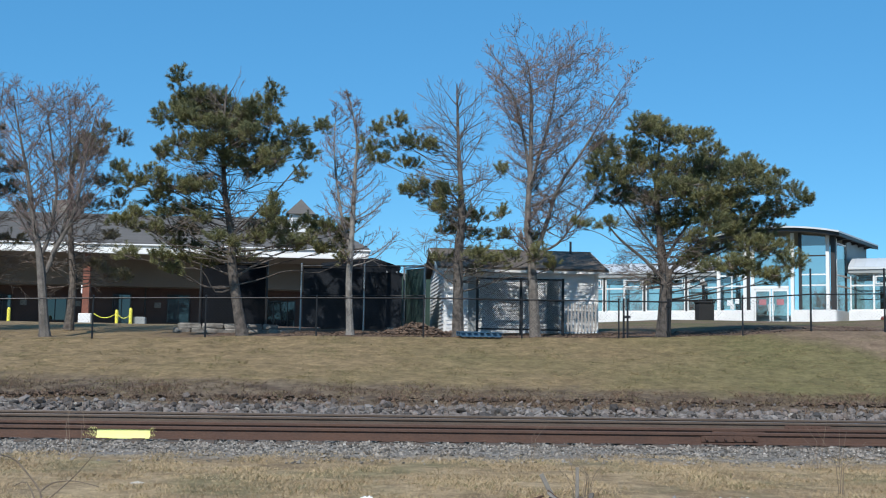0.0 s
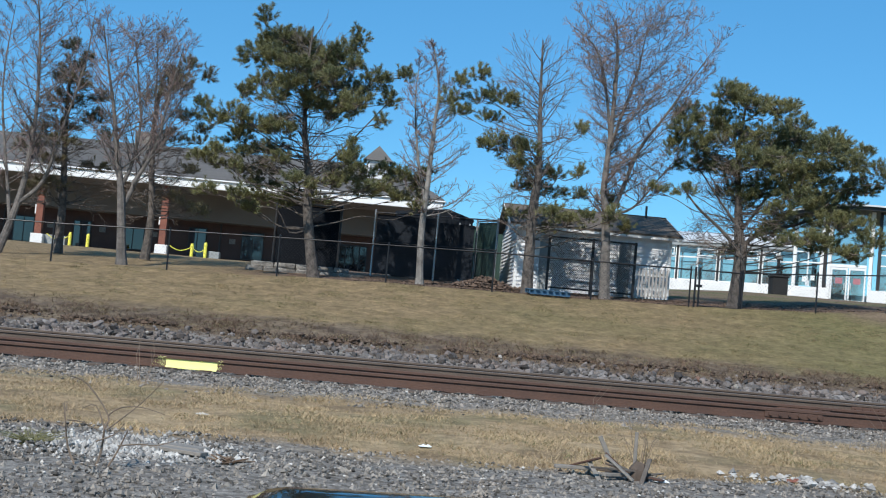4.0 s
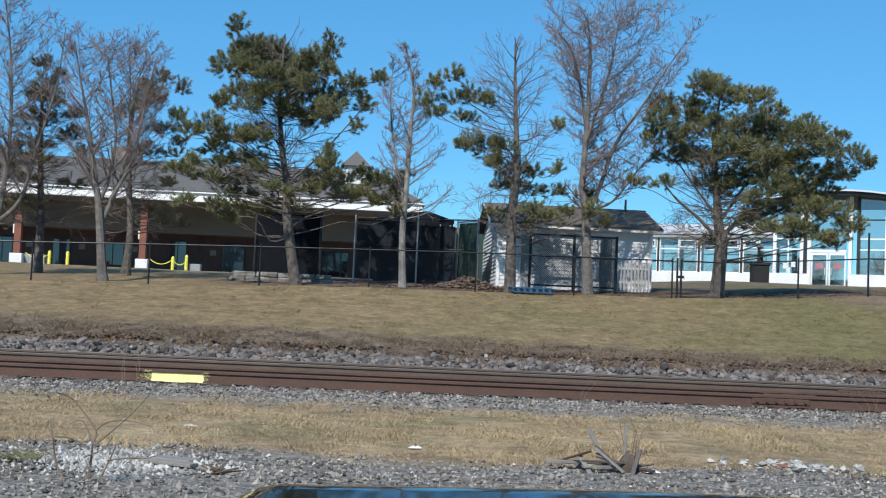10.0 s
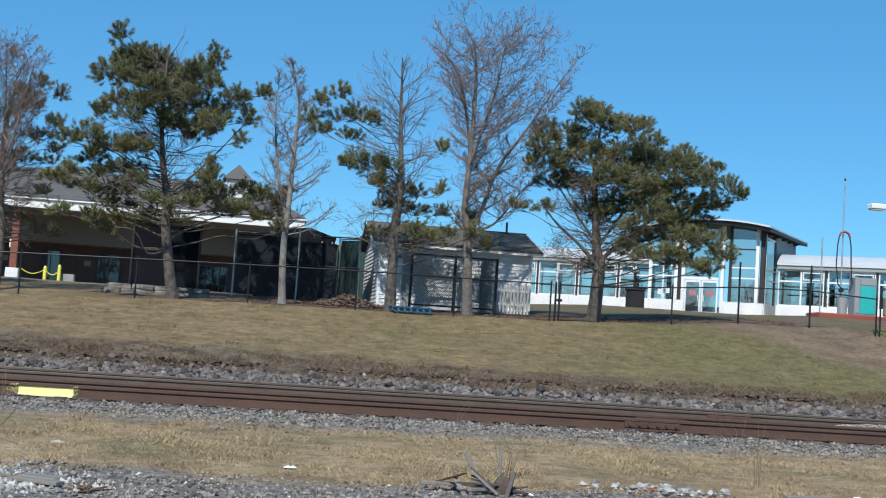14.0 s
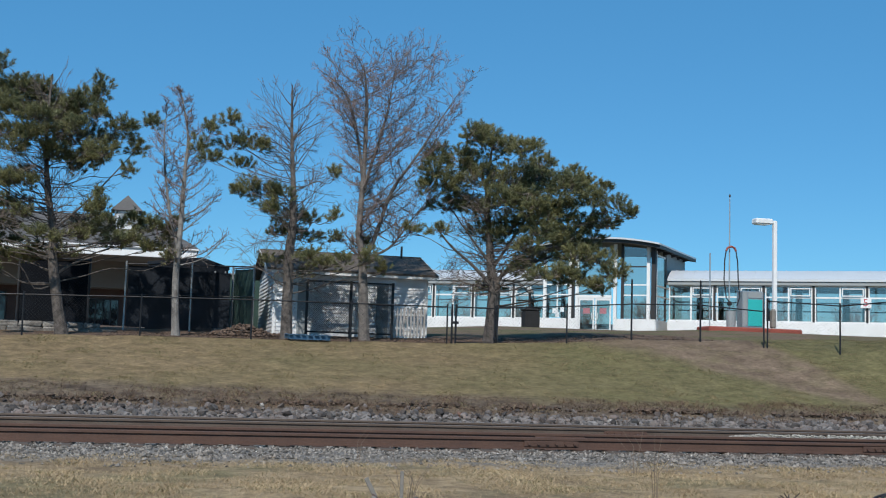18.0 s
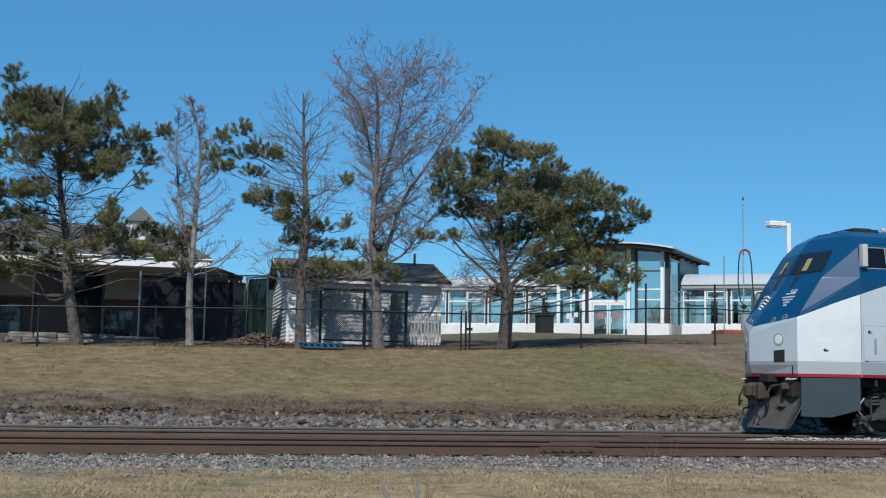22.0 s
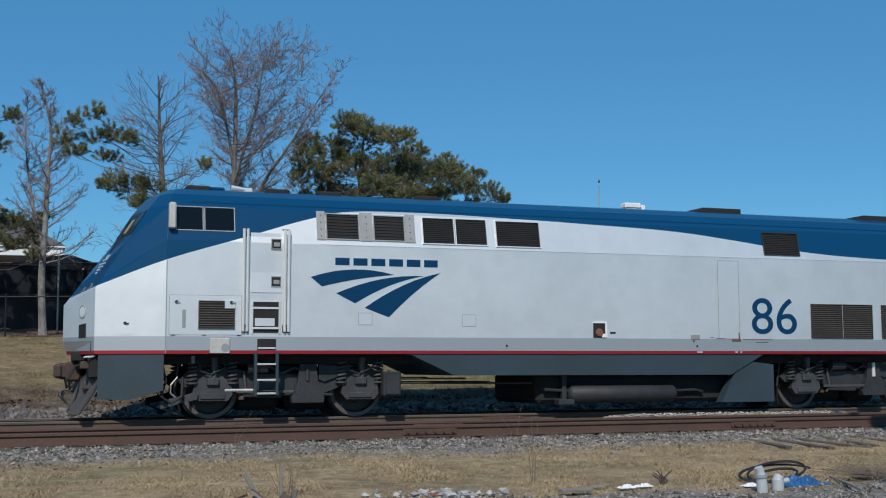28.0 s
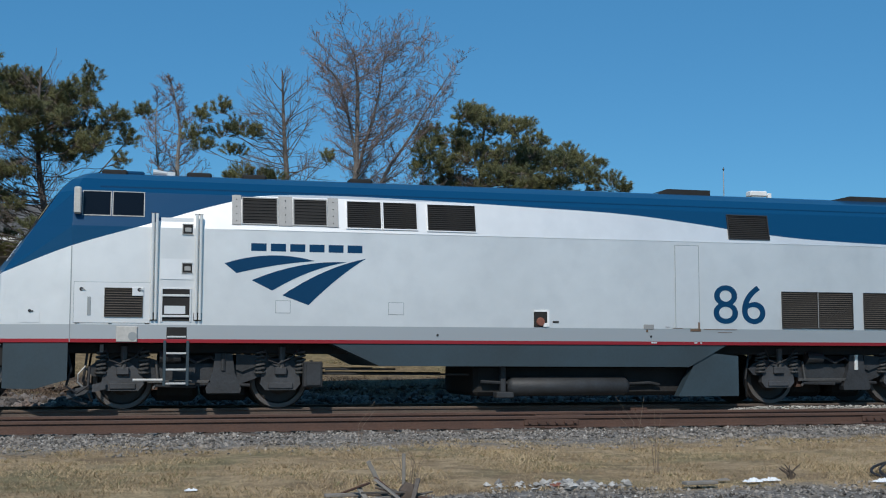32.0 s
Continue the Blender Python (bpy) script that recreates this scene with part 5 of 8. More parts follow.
def bare_tree(name, label, y, line, r, seed, crown, limbs, rise, leaders=(), low=0.28, twig=0.36, wood_mat=None, flare=1.35):
    """A leafless tree. crown: rows of height, its left and its right edge; every limb grows out to that edge."""
    rng, wood, twigs = random.Random(seed), Geo(), Geo()
    zs, left, right = [c[0] for c in crown][::-1], [c[1] for c in crown][::-1], [c[2] for c in crown][::-1]
    stems = [(smooth_line(trunk_line(line, y, rng)), r, low)]
    for pts, rr in leaders:
        q = trunk_line(pts, y, rng)
        drift = rng.uniform(-0.9, 0.9)
        q = [p + Vector((0, drift * i / (len(q) - 1), 0.15 if i == 0 else 0)) for i, p in enumerate(q)]
        stems.append((smooth_line(q), rr, 0.12))
    for s, (pts, rr, lo) in enumerate(stems):
        n = len(pts)
        wood.tube(pts, [rr * (flare if i == 0 and s == 0 else 1.08 if i == 1 and s == 0 else 1.0) * (1 - 0.95 * (i / (n - 1)) ** 0.85) + 0.006 for i in range(n)], 9, False)
        count = limbs if s == 0 else int(limbs * 0.55)
        for i in range(count):
            t = lo + (0.99 - lo) * (i + rng.random()) / count
            p, d = along(pts, t)
            a = rng.random() * 6.283
            side = math.cos(a)
            h = p.z + 0.5 * rise
            edge = (lerp(h, zs, right) - p.x) if side > 0 else (p.x - lerp(h, zs, left))
            depth = 0.42 * (lerp(h, zs, right) - lerp(h, zs, left))
            reach = max(0.22, math.hypot(max(edge, 0.15) * side, depth * math.sin(a))) * rng.uniform(0.45, 0.88)
            out = Vector((side, math.sin(a), 0))
            end = p + out * reach + Vector((0, 0, reach * rise * rng.uniform(0.7, 1.25)))
            end.z = min(end.z, zs[-1] - 0.25)
            mid = p.lerp(end, 0.5) - Vector((0, 0, 0.10 * reach)) + Vector((rng.gauss(0, 0.05), rng.gauss(0, 0.05), 0)) * reach
            run = smooth_line([p, mid, end], 3)
            base = max(0.007, rr * 0.28 * (1.05 - t))
            (wood if base > 0.016 else twigs).tube(run, [base * (1 - 0.8 * k / (len(run) - 1)) + 0.003 for k in range(len(run))], 5, False)
            for k in range(1, len(run)):
                heading = (run[k] - run[k - 1]).normalized()
                for _ in range(3 if k < len(run) - 1 else 4):
                    nd = heading + Vector((rng.gauss(0, 0.55), rng.gauss(0, 0.55), rng.gauss(0.15, 0.45)))
                    limb_tree(wood, twigs, rng, run[k], nd, twig * (0.5 + 0.35 * reach) * rng.uniform(0.5, 1.15), base * 0.32, 2 if reach > 1.1 and k > 2 else 1, 0.3, 0.75, 2, 0.14, 0.0046, 0.45)
    tree = thing(name, label, "tree")
    part("trunk", wood, wood_mat or BARK, tree)
    part("crown", twigs, BRANCHLET, tree, "fine leafless reddish-grey twigs")
    return tree


def needle_brush(g, p, axis, length, r, rng, count=66):
    """One shoot of needles: a bottle brush that points along its axis, blunt at its end."""
    axis = axis.normalized()
    side = axis.orthogonal().normalized()
    other = axis.cross(side)
    for i in range(count):
        a, u = rng.random() * 6.283, rng.random()
        out = (side * math.cos(a) + other * math.sin(a)) + axis * (0.55 + 0.7 * u)
        b = p + axis * length * u
        tip = b + out.normalized() * r * rng.uniform(0.7, 1.1) * (0.8 + 0.35 * math.sin(math.pi * u))
        w = out.cross(Vector((rng.uniform(-1, 1), rng.uniform(-1, 1), rng.uniform(-1, 1)))).normalized() * 0.0056
        g.add([b - w, b + w, tip], [(0, 1, 2)])


def pine_tree(name, label, y, line, r, seed, masses, density, limbs, dead=40, extra=(), deep=1.0, needle_mat=None, dead_crown=None, count=64, snags=0.9, low=0.22, inner=False):
    """A pine: masses are (x, z, half width, half height) of its needle clouds, each on a limb from the trunk."""
    rng, wood, twigs, green = random.Random(seed), Geo(), Geo(), Geo()
    pts = smooth_line(trunk_line(line, y, rng))
    n = len(pts)
    wood.tube(pts, [r * (1.25 if i == 0 else 1.08 if i == 1 else 1.0) * (1 - 0.93 * (i / (n - 1)) ** 1.1) + 0.006 for i in range(n)], 10, False)
    for q, rr in extra:
        e = smooth_line(trunk_line(q, y, rng))
        wood.tube(e, [rr * (1 - 0.7 * i / (len(e) - 1)) for i in range(len(e))], 7, False)
    z0, z1 = pts[0].z, pts[-1].z
    wide = max(abs(m[0] - pts[0].x) for m in masses)
    if inner:
        # thinner sprays between the outer clouds and the trunk
        masses = masses + [(mx + (pts[0].x - 0.5 - mx) * rng.uniform(0.25, 0.55), mz + rng.uniform(-0.15, 0.35), mw * rng.uniform(0.45, 0.7), mh * rng.uniform(0.5, 0.8)) for mx, mz, mw, mh in masses if mz > z0 + 2.5 and mw > 0.25]
    for mx, mz, mw, mh in masses:
        room = max(0.25, 1.0 - (abs(mx - pts[0].x) / wide) ** 2) ** 0.5
        c = Vector((mx, y + rng.uniform(-1, 1) * 1.5 * deep * room, mz))
        t = min(0.97, max(0.20, (mz - 0.30 * abs(mx - pts[0].x) - z0) / (z1 - z0)))
        root, d = along(pts, t)
        crook = [root.lerp(c, q) + Vector((rng.gauss(0, 0.07), rng.gauss(0, 0.12), rng.gauss(-0.10 + 0.05 * q, 0.09))) for q in (0.25, 0.5, 0.75)]
        limb = smooth_line([root, *crook, c], 3)
        wood.tube(limb, [0.021 * (1.25 - t) * (1 - 0.75 * k / (len(limb) - 1)) + 0.004 for k in range(len(limb))], 5, False)
        md = max(mw, 0.35) * deep
        shoots = int(density * 135 * (mw + 0.07) * (mh + 0.07)) + 4
        knots = [c + Vector((rng.gauss(0, 0.4) * mw, rng.gauss(0, 0.4) * md, rng.gauss(-0.15, 0.35) * mh)) for _ in range(max(2, shoots // 9))]
        for k in knots:
            twigs.tube([limb[-3], limb[-3].lerp(k, 0.6) - Vector((0, 0, 0.04)), k], [0.013, 0.010, 0.007], 3, False)
        for _ in range(shoots):
            while True:
                u = [rng.uniform(-1, 1) for _ in range(3)]
                if 0.12 < sum(q * q for q in u) < 1:
                    break
            p = c + Vector((u[0] * mw, u[1] * md, u[2] * mh))
            k = min(knots, key=lambda q: (q - p).length_squared)
            lead = ((p - k) * 1.1 + (p - c) * 0.5 + Vector((0, 0, 0.32))).normalized()
            twigs.tube([k, k.lerp(p, 0.55) - Vector((0, 0, 0.02)), p + lead * 0.12], [0.009, 0.007, 0.005], 3, False)
            for _ in range(rng.choice((2, 3, 4))):
                o = Vector((rng.gauss(0, 1), rng.gauss(0, 1), rng.gauss(0.2, 0.8)))
                needle_brush(green, p + o * 0.065, lead + o.normalized() * 0.55, rng.uniform(0.12, 0.24), rng.uniform(0.10, 0.145), rng, count)
    for i in range(dead):
        t = rng.uniform(low, snags)
        p, d = along(pts, t)
        a = rng.random() * 6.283
        limb_tree(wood, twigs, rng, p, Vector((math.cos(a), math.sin(a), rng.uniform(-0.05, 0.35))), limbs * rng.uniform(0.5, 1.0) * (1.15 - t * 0.7), 0.024 * (1.1 - t), 2, 0.1, 0.55)
    if dead_crown:
        zs, left, right = [c[0] for c in dead_crown][::-1], [c[1] for c in dead_crown][::-1], [c[2] for c in dead_crown][::-1]
        for i in range(54):
            p, d = along(pts, rng.uniform(0.40, 0.98))
            a = rng.random() * 6.283
            side = math.cos(a)
            edge = (lerp(p.z + 0.6, zs, right) - p.x) if side > 0 else (p.x - lerp(p.z + 0.6, zs, left))
            reach = max(0.2, max(edge, 0.15) * math.hypot(side, 0.8 * math.sin(a))) * rng.uniform(0.6, 1.0)
            limb_tree(wood, twigs, rng, p, Vector((side, math.sin(a), 0.9)), min(reach * 1.35, zs[-1] - p.z + 0.3), 0.020, 2, 0.55, 0.5, 2, 0.16, 0.0052, 0.3)
    tree = thing(name, label, "tree")
    part("trunk", wood, PINE_BARK, tree)
    part("twig_mass", twigs, DEAD_TWIG, tree, "grey-brown dead inner twigs")
    part("crown", green, needle_mat or NEEDLE, tree, "tufted green pine needles")
    return tree


DEAD_TWIG = material("dead pine twigs", (0.165, 0.130, 0.108), 0.9, 0, 0.25, 1, 10, 0.0, None, 0.3)
PINE_A_CROWN = [(-4.32, 9.6, 0.18, 0.25), (-3.85, 9.3, 0.56, 0.25), (-4.3, 9.03, 0.42, 0.32), (-3.4, 8.89, 0.67, 0.39), (-4.59, 8.42, 0.35, 0.28), (-3.81, 8.3, 0.6, 0.32), (-2.66, 8.6, 0.63, 0.46), (-1.86, 8.68, 0.46, 0.46), (-1.4, 9.11, 0.18, 0.43), (-2.15, 8.04, 0.67, 0.39), (-3.32, 7.73, 0.63, 0.26), (-4.36, 7.85, 0.39, 0.26), (-4.68, 7.17, 0.21, 0.26), (-3.86, 7.16, 0.46, 0.18), (-1.44, 7.75, 0.56, 0.39), (-0.75, 7.92, 0.42, 0.39), (-0.3, 7.72, 0.25, 0.25), (0.14, 8.27, 0.14, 0.18), (-1.28, 7.07, 0.56, 0.28), (-1.98, 6.98, 0.42, 0.21), (-2.71, 7.17, 0.35, 0.28), (-0.44, 6.82, 0.16, 0.14)]
PINE_A_ARMS = [(-6.0, 6.84, 0.21, 0.21), (-5.54, 6.33, 0.31, 0.24), (-4.95, 6.53, 0.31, 0.28), (-4.98, 6.0, 0.49, 0.24), (-4.3, 6.27, 0.45, 0.21), (-3.95, 5.85, 0.56, 0.16), (-4.65, 5.55, 0.31, 0.12), (-5.74, 5.1, 0.38, 0.17), (-5.01, 4.98, 0.38, 0.16), (-5.5, 5.39, 0.31, 0.12), (-3.95, 4.98, 0.45, 0.12), (-4.45, 4.61, 0.31, 0.14), (-5.59, 4.15, 0.31, 0.12), (-4.6, 4.02, 0.35, 0.21), (-3.92, 4.21, 0.38, 0.16), (-3.07, 4.3, 0.49, 0.16), (-2.2, 4.24, 0.31, 0.12), (-4.21, 3.71, 0.23, 0.12), (-1.29, 5.58, 0.25, 0.35), (-1.54, 5.01, 0.39, 0.23), (-0.91, 5.06, 0.39, 0.28), (-0.29, 5.26, 0.28, 0.25), (0.31, 5.19, 0.32, 0.19), (0.77, 4.93, 0.28, 0.35)]
PINE_A_TIPS = [(-0.65, 4.61, 0.46, 0.12), (1.12, 5.33, 0.14, 0.21), (0.26, 4.56, 0.32, 0.14), (0.93, 4.26, 0.21, 0.19)]
pine_tree("pine_tree", "tall ragged pine with open green needle clouds", 38, [(-2.13, 1.85), (-2.5, 3.79), (-2.57, 4.84), (-2.82, 6.24), (-2.93, 7.84), (-2.87, 9.63)], 0.168, 21, PINE_A_CROWN + PINE_A_ARMS + PINE_A_TIPS, 1.0, 1.9, 100,
          extra=(([(-2.45, 3.7), (-1.9, 3.95), (-1.1, 4.25)], 0.055), ([(-2.6, 5.0), (-1.5, 6.0), (-0.3, 7.5)], 0.04)), low=0.36, inner=True, dead_crown=[(10.0, -3.3, -2.1), (9.2, -3.5, -1.9), (7.0, -3.7, -1.9)])
PINE_B_GREEN = [(2.4, 8.4, 0.23, 0.19), (1.84, 8.08, 0.19, 0.14), (1.55, 7.69, 0.23, 0.19), (2.41, 7.76, 0.42, 0.16), (3.11, 8.04, 0.3, 0.19), (3.39, 7.74, 0.26, 0.16), (1.93, 7.24, 0.28, 0.11), (2.81, 7.19, 0.32, 0.11), (3.11, 6.54, 0.3, 0.16), (2.79, 6.24, 0.25, 0.16), (3.6, 6.45, 0.39, 0.25), (4.03, 6.28, 0.3, 0.28), (3.72, 5.83, 0.28, 0.18), (4.48, 5.76, 0.46, 0.25), (5.11, 5.68, 0.28, 0.19), (4.22, 5.29, 0.39, 0.19), (5.11, 5.16, 0.46, 0.18), (5.66, 5.62, 0.19, 0.12)]
PINE_B_LOW = [(4.06, 4.34, 0.3, 0.11), (4.77, 4.36, 0.46, 0.12), (5.48, 4.2, 0.39, 0.11), (5.13, 3.99, 0.28, 0.09), (6.01, 4.3, 0.28, 0.11), (6.81, 4.98, 0.27, 0.18), (6.87, 4.43, 0.23, 0.18), (7.54, 4.18, 0.21, 0.09), (5.93, 5.1, 0.16, 0.11), (5.7, 6.98, 0.12, 0.09)]
pine_tree("pine_tree", "half-dead pine with bare top and low green tufts", 37.5, [(4.46, 1.79), (4.45, 4.45), (4.51, 5.34), (4.47, 6.58), (4.39, 8.01), (4.3, 9.81)], 0.175, 22, PINE_B_GREEN + PINE_B_LOW, 0.85, 1.9, 60,
          dead_crown=[(10.17, 3.97, 4.5), (9.44, 3.18, 5.14), (8.37, 3.11, 5.61), (6.76, 3.14, 5.81), (5.34, 3.34, 5.64)], deep=0.8)
PINE_C_CROWN = [(10.47, 8.67, 0.43, 0.18), (9.92, 8.39, 0.39, 0.32), (10.84, 8.28, 0.61, 0.36), (11.85, 8.68, 0.31, 0.22), (11.58, 8.02, 0.54, 0.25), (9.12, 7.93, 0.41, 0.3), (9.61, 7.68, 0.54, 0.36), (8.68, 7.23, 0.3, 0.27), (8.6, 6.76, 0.25, 0.23), (9.3, 6.89, 0.53, 0.36), (10.29, 7.28, 0.64, 0.43), (11.39, 7.28, 0.65, 0.43), (12.69, 7.91, 0.36, 0.31), (12.31, 7.35, 0.65, 0.36), (13.05, 6.98, 0.65, 0.36), (13.71, 7.58, 0.23, 0.25), (14.26, 7.36, 0.33, 0.25), (14.81, 7.22, 0.18, 0.16), (14.17, 6.76, 0.54, 0.36), (15.08, 6.6, 0.25, 0.18), (15.45, 6.34, 0.18, 0.18), (14.87, 6.16, 0.47, 0.27), (13.97, 6.02, 0.72, 0.32)]
PINE_C_LOW = [(12.68, 6.35, 0.72, 0.36), (11.57, 6.38, 0.64, 0.36), (10.47, 6.21, 0.54, 0.27), (9.41, 6.28, 0.53, 0.16), (13.04, 5.56, 0.72, 0.32), (14.3, 5.51, 0.68, 0.31), (12.12, 5.5, 0.54, 0.27), (11.75, 4.99, 0.46, 0.25), (12.58, 4.81, 0.54, 0.25), (13.59, 4.86, 0.72, 0.29), (14.61, 4.88, 0.54, 0.25), (13.77, 4.25, 0.64, 0.25), (14.85, 4.35, 0.43, 0.25), (12.76, 4.21, 0.36, 0.2), (14.14, 3.95, 0.54, 0.11), (14.84, 3.88, 0.29, 0.13), (11.2, 3.81, 0.53, 0.11), (12.11, 4.08, 0.36, 0.12), (10.65, 5.64, 0.29, 0.25), (8.91, 5.35, 0.28, 0.09), (8.15, 5.42, 0.19, 0.07)]
PINE_C_HEART = [(12.9, 7.45, 0.45, 0.35), (13.35, 7.2, 0.4, 0.3), (11.3, 5.6, 0.6, 0.5), (11.0, 6.5, 0.55, 0.4), (12.2, 6.0, 0.6, 0.4), (11.9, 6.9, 0.6, 0.3), (13.2, 6.3, 0.5, 0.3), (11.8, 4.4, 0.5, 0.2), (9.9, 6.6, 0.4, 0.25)]
pine_tree("pine_tree", "broad dense dark green pine beside the fence", 37.3, [(10.87, 1.87), (11.02, 3.72), (10.91, 4.25), (10.8, 5.5), (10.65, 6.75), (10.84, 8.66)], 0.225, 23, PINE_C_CROWN + PINE_C_LOW + PINE_C_HEART, 1.1, 1.9, 140,
          extra=(([(10.95, 3.9), (10.3, 4.4), (9.55, 5.0), (9.0, 5.6)], 0.07), ([(10.96, 4.0), (11.6, 4.5), (12.6, 4.75), (13.6, 5.2)], 0.08), ([(10.9, 4.6), (10.2, 5.3), (9.4, 6.3)], 0.05), ([(10.9, 4.5), (11.7, 5.6), (12.5, 6.8)], 0.06)), snags=0.8, low=0.26)
PINE_D = [(-11.04, 8.82, 0.23, 0.17), (-11.18, 8.28, 0.5, 0.29), (-10.6, 8.47, 0.15, 0.12), (-10.93, 7.71, 0.58, 0.29), (-10.28, 7.38, 0.31, 0.19), (-11.25, 7.09, 0.58, 0.29), (-10.54, 6.77, 0.42, 0.27), (-11.54, 6.28, 0.58, 0.27), (-12.28, 6.02, 0.5, 0.21), (-10.9, 5.61, 0.5, 0.17), (-12.4, 5.42, 0.5, 0.17), (-11.61, 5.11, 0.42, 0.13), (-9.95, 6.09, 0.23, 0.21), (-10.27, 5.08, 0.39, 0.13), (-11.32, 4.2, 0.5, 0.15), (-12.03, 4.04, 0.38, 0.15)]
pine_tree("pine_tree", "thin brownish pine behind a bare tree", 42, [(-11.06, 2.1), (-11.07, 3.65), (-11.2, 5.58), (-11.25, 7.52), (-11.18, 8.71)], 0.15, 24, PINE_D, 1.0, 1.7, 110, needle_mat=DRY_NEEDLE, count=50)
PINE_E = [(-8.13, 8.62, 0.21, 0.17), (-7.72, 8.54, 0.33, 0.23), (-7.16, 8.71, 0.23, 0.21), (-6.7, 8.58, 0.16, 0.19), (-7.88, 8.03, 0.43, 0.27), (-7.27, 7.9, 0.33, 0.19), (-8.19, 7.41, 0.33, 0.19), (-7.4, 7.1, 0.43, 0.17), (-6.68, 6.68, 0.21, 0.12), (-6.73, 6.2, 0.16, 0.12), (-7.72, 6.38, 0.43, 0.14), (-7.5, 4.25, 0.33, 0.14), (-6.97, 3.93, 0.33, 0.14), (-6.4, 3.77, 0.29, 0.14), (-7.02, 5.2, 0.31, 0.12)]
pine_tree("pine_tree", "sparse brownish pine beside a bare tree", 42, [(-8.13, 2.14), (-8.04, 3.54), (-8.2, 5.08), (-8.24, 7.03), (-8.03, 8.73)], 0.15, 25, PINE_E, 1.0, 1.6, 110, needle_mat=DRY_NEEDLE, count=50)
bare_tree("bare_tree", "leafless multi-stemmed tree with grey bark", 38, [(-8.03, 1.73), (-8.19, 3.3), (-8.31, 4.16), (-8.53, 5.19), (-8.75, 6.4), (-9.01, 7.61), (-9.32, 9.04)], 0.155, 31, [(9.41, -8.73, -7.54), (8.7, -9.7, -6.66), (7.47, -9.72, -6.35), (6.08, -9.57, -6.38), (4.69, -9.17, -6.49), (3.83, -8.63, -7.29)], 50, 1.1,
          leaders=(([(-8.31, 4.08), (-8.07, 4.69), (-7.93, 6.08), (-8.13, 7.47), (-8.36, 8.69)], 0.075), ([(-8.18, 3.48), (-7.94, 4.17), (-7.66, 5.39), (-7.64, 7.14), (-7.84, 9.28)], 0.085), ([(-7.94, 4.17), (-7.33, 5.4), (-7.09, 6.81), (-6.79, 8.58)], 0.07)), low=0.34)
bare_tree("bare_tree", "slim pale leafless tree", 38.2, [(1.17, 1.92), (1.08, 3.54), (1.13, 4.79), (1.17, 6.22), (1.2, 7.12), (1.24, 8.02), (1.03, 9.11), (0.84, 9.68)], 0.12, 32, [(9.74, 0.62, 1.07), (8.56, 0.12, 1.63), (7.12, -0.02, 2.29), (5.68, -0.07, 2.5), (4.44, 0.23, 2.71), (3.91, 0.77, 2.36)], 56, 0.75,
          leaders=(([(1.12, 4.61), (0.85, 5.49), (0.64, 6.74), (0.52, 8.0), (0.57, 9.09)], 0.06),), low=0.28, twig=0.30, wood_mat=PALE_BARK)
bare_tree("bare_tree", "tall leafless tree with a full twiggy crown", 37.5, [(6.9, 1.8), (6.81, 3.28), (6.73, 4.51), (6.61, 5.4), (6.67, 7.19), (6.7, 9.0), (6.66, 10.0), (6.55, 10.7)], 0.18, 33, [(11.45, 5.93, 7.75), (10.7, 5.3, 8.68), (9.94, 5.14, 9.79), (8.49, 5.43, 9.61), (6.85, 5.81, 8.88), (5.42, 6.0, 8.52), (4.52, 6.1, 8.17)], 58, 0.65,
          leaders=(([(6.76, 4.34), (7.12, 5.24), (7.61, 6.68), (8.33, 7.79), (9.0, 8.9), (9.75, 10.1)], 0.085), ([(6.65, 6.47), (6.91, 7.56), (7.3, 9.0), (7.5, 10.5)], 0.07), ([(6.65, 7.01), (6.42, 8.45), (6.04, 9.7), (5.36, 10.3)], 0.055), ([(6.8, 4.52), (7.62, 4.89), (8.34, 5.81), (9.06, 6.73)], 0.05)), low=0.30, twig=0.40)
bare_tree("bare_tree", "leafless tree with spreading grey limbs", 40, [(-12.55, 1.59), (-12.17, 2.63), (-11.86, 3.95), (-11.73, 5.44), (-11.71, 6.92), (-11.85, 8.96), (-12.12, 10.81)], 0.15, 34, [(11.19, -12.81, -11.36), (9.72, -13.19, -10.3), (8.23, -13.39, -9.96), (6.37, -13.19, -10.13), (4.71, -12.92, -10.32), (3.61, -12.54, -10.57)], 54, 1.0,
          leaders=(([(-11.98, 3.38), (-11.25, 4.19), (-10.8, 5.9), (-10.29, 8.0), (-10.12, 9.89)], 0.08), ([(-12.13, 2.72), (-12.46, 4.44), (-12.93, 7.18), (-12.87, 9.98)], 0.07)), low=0.3)


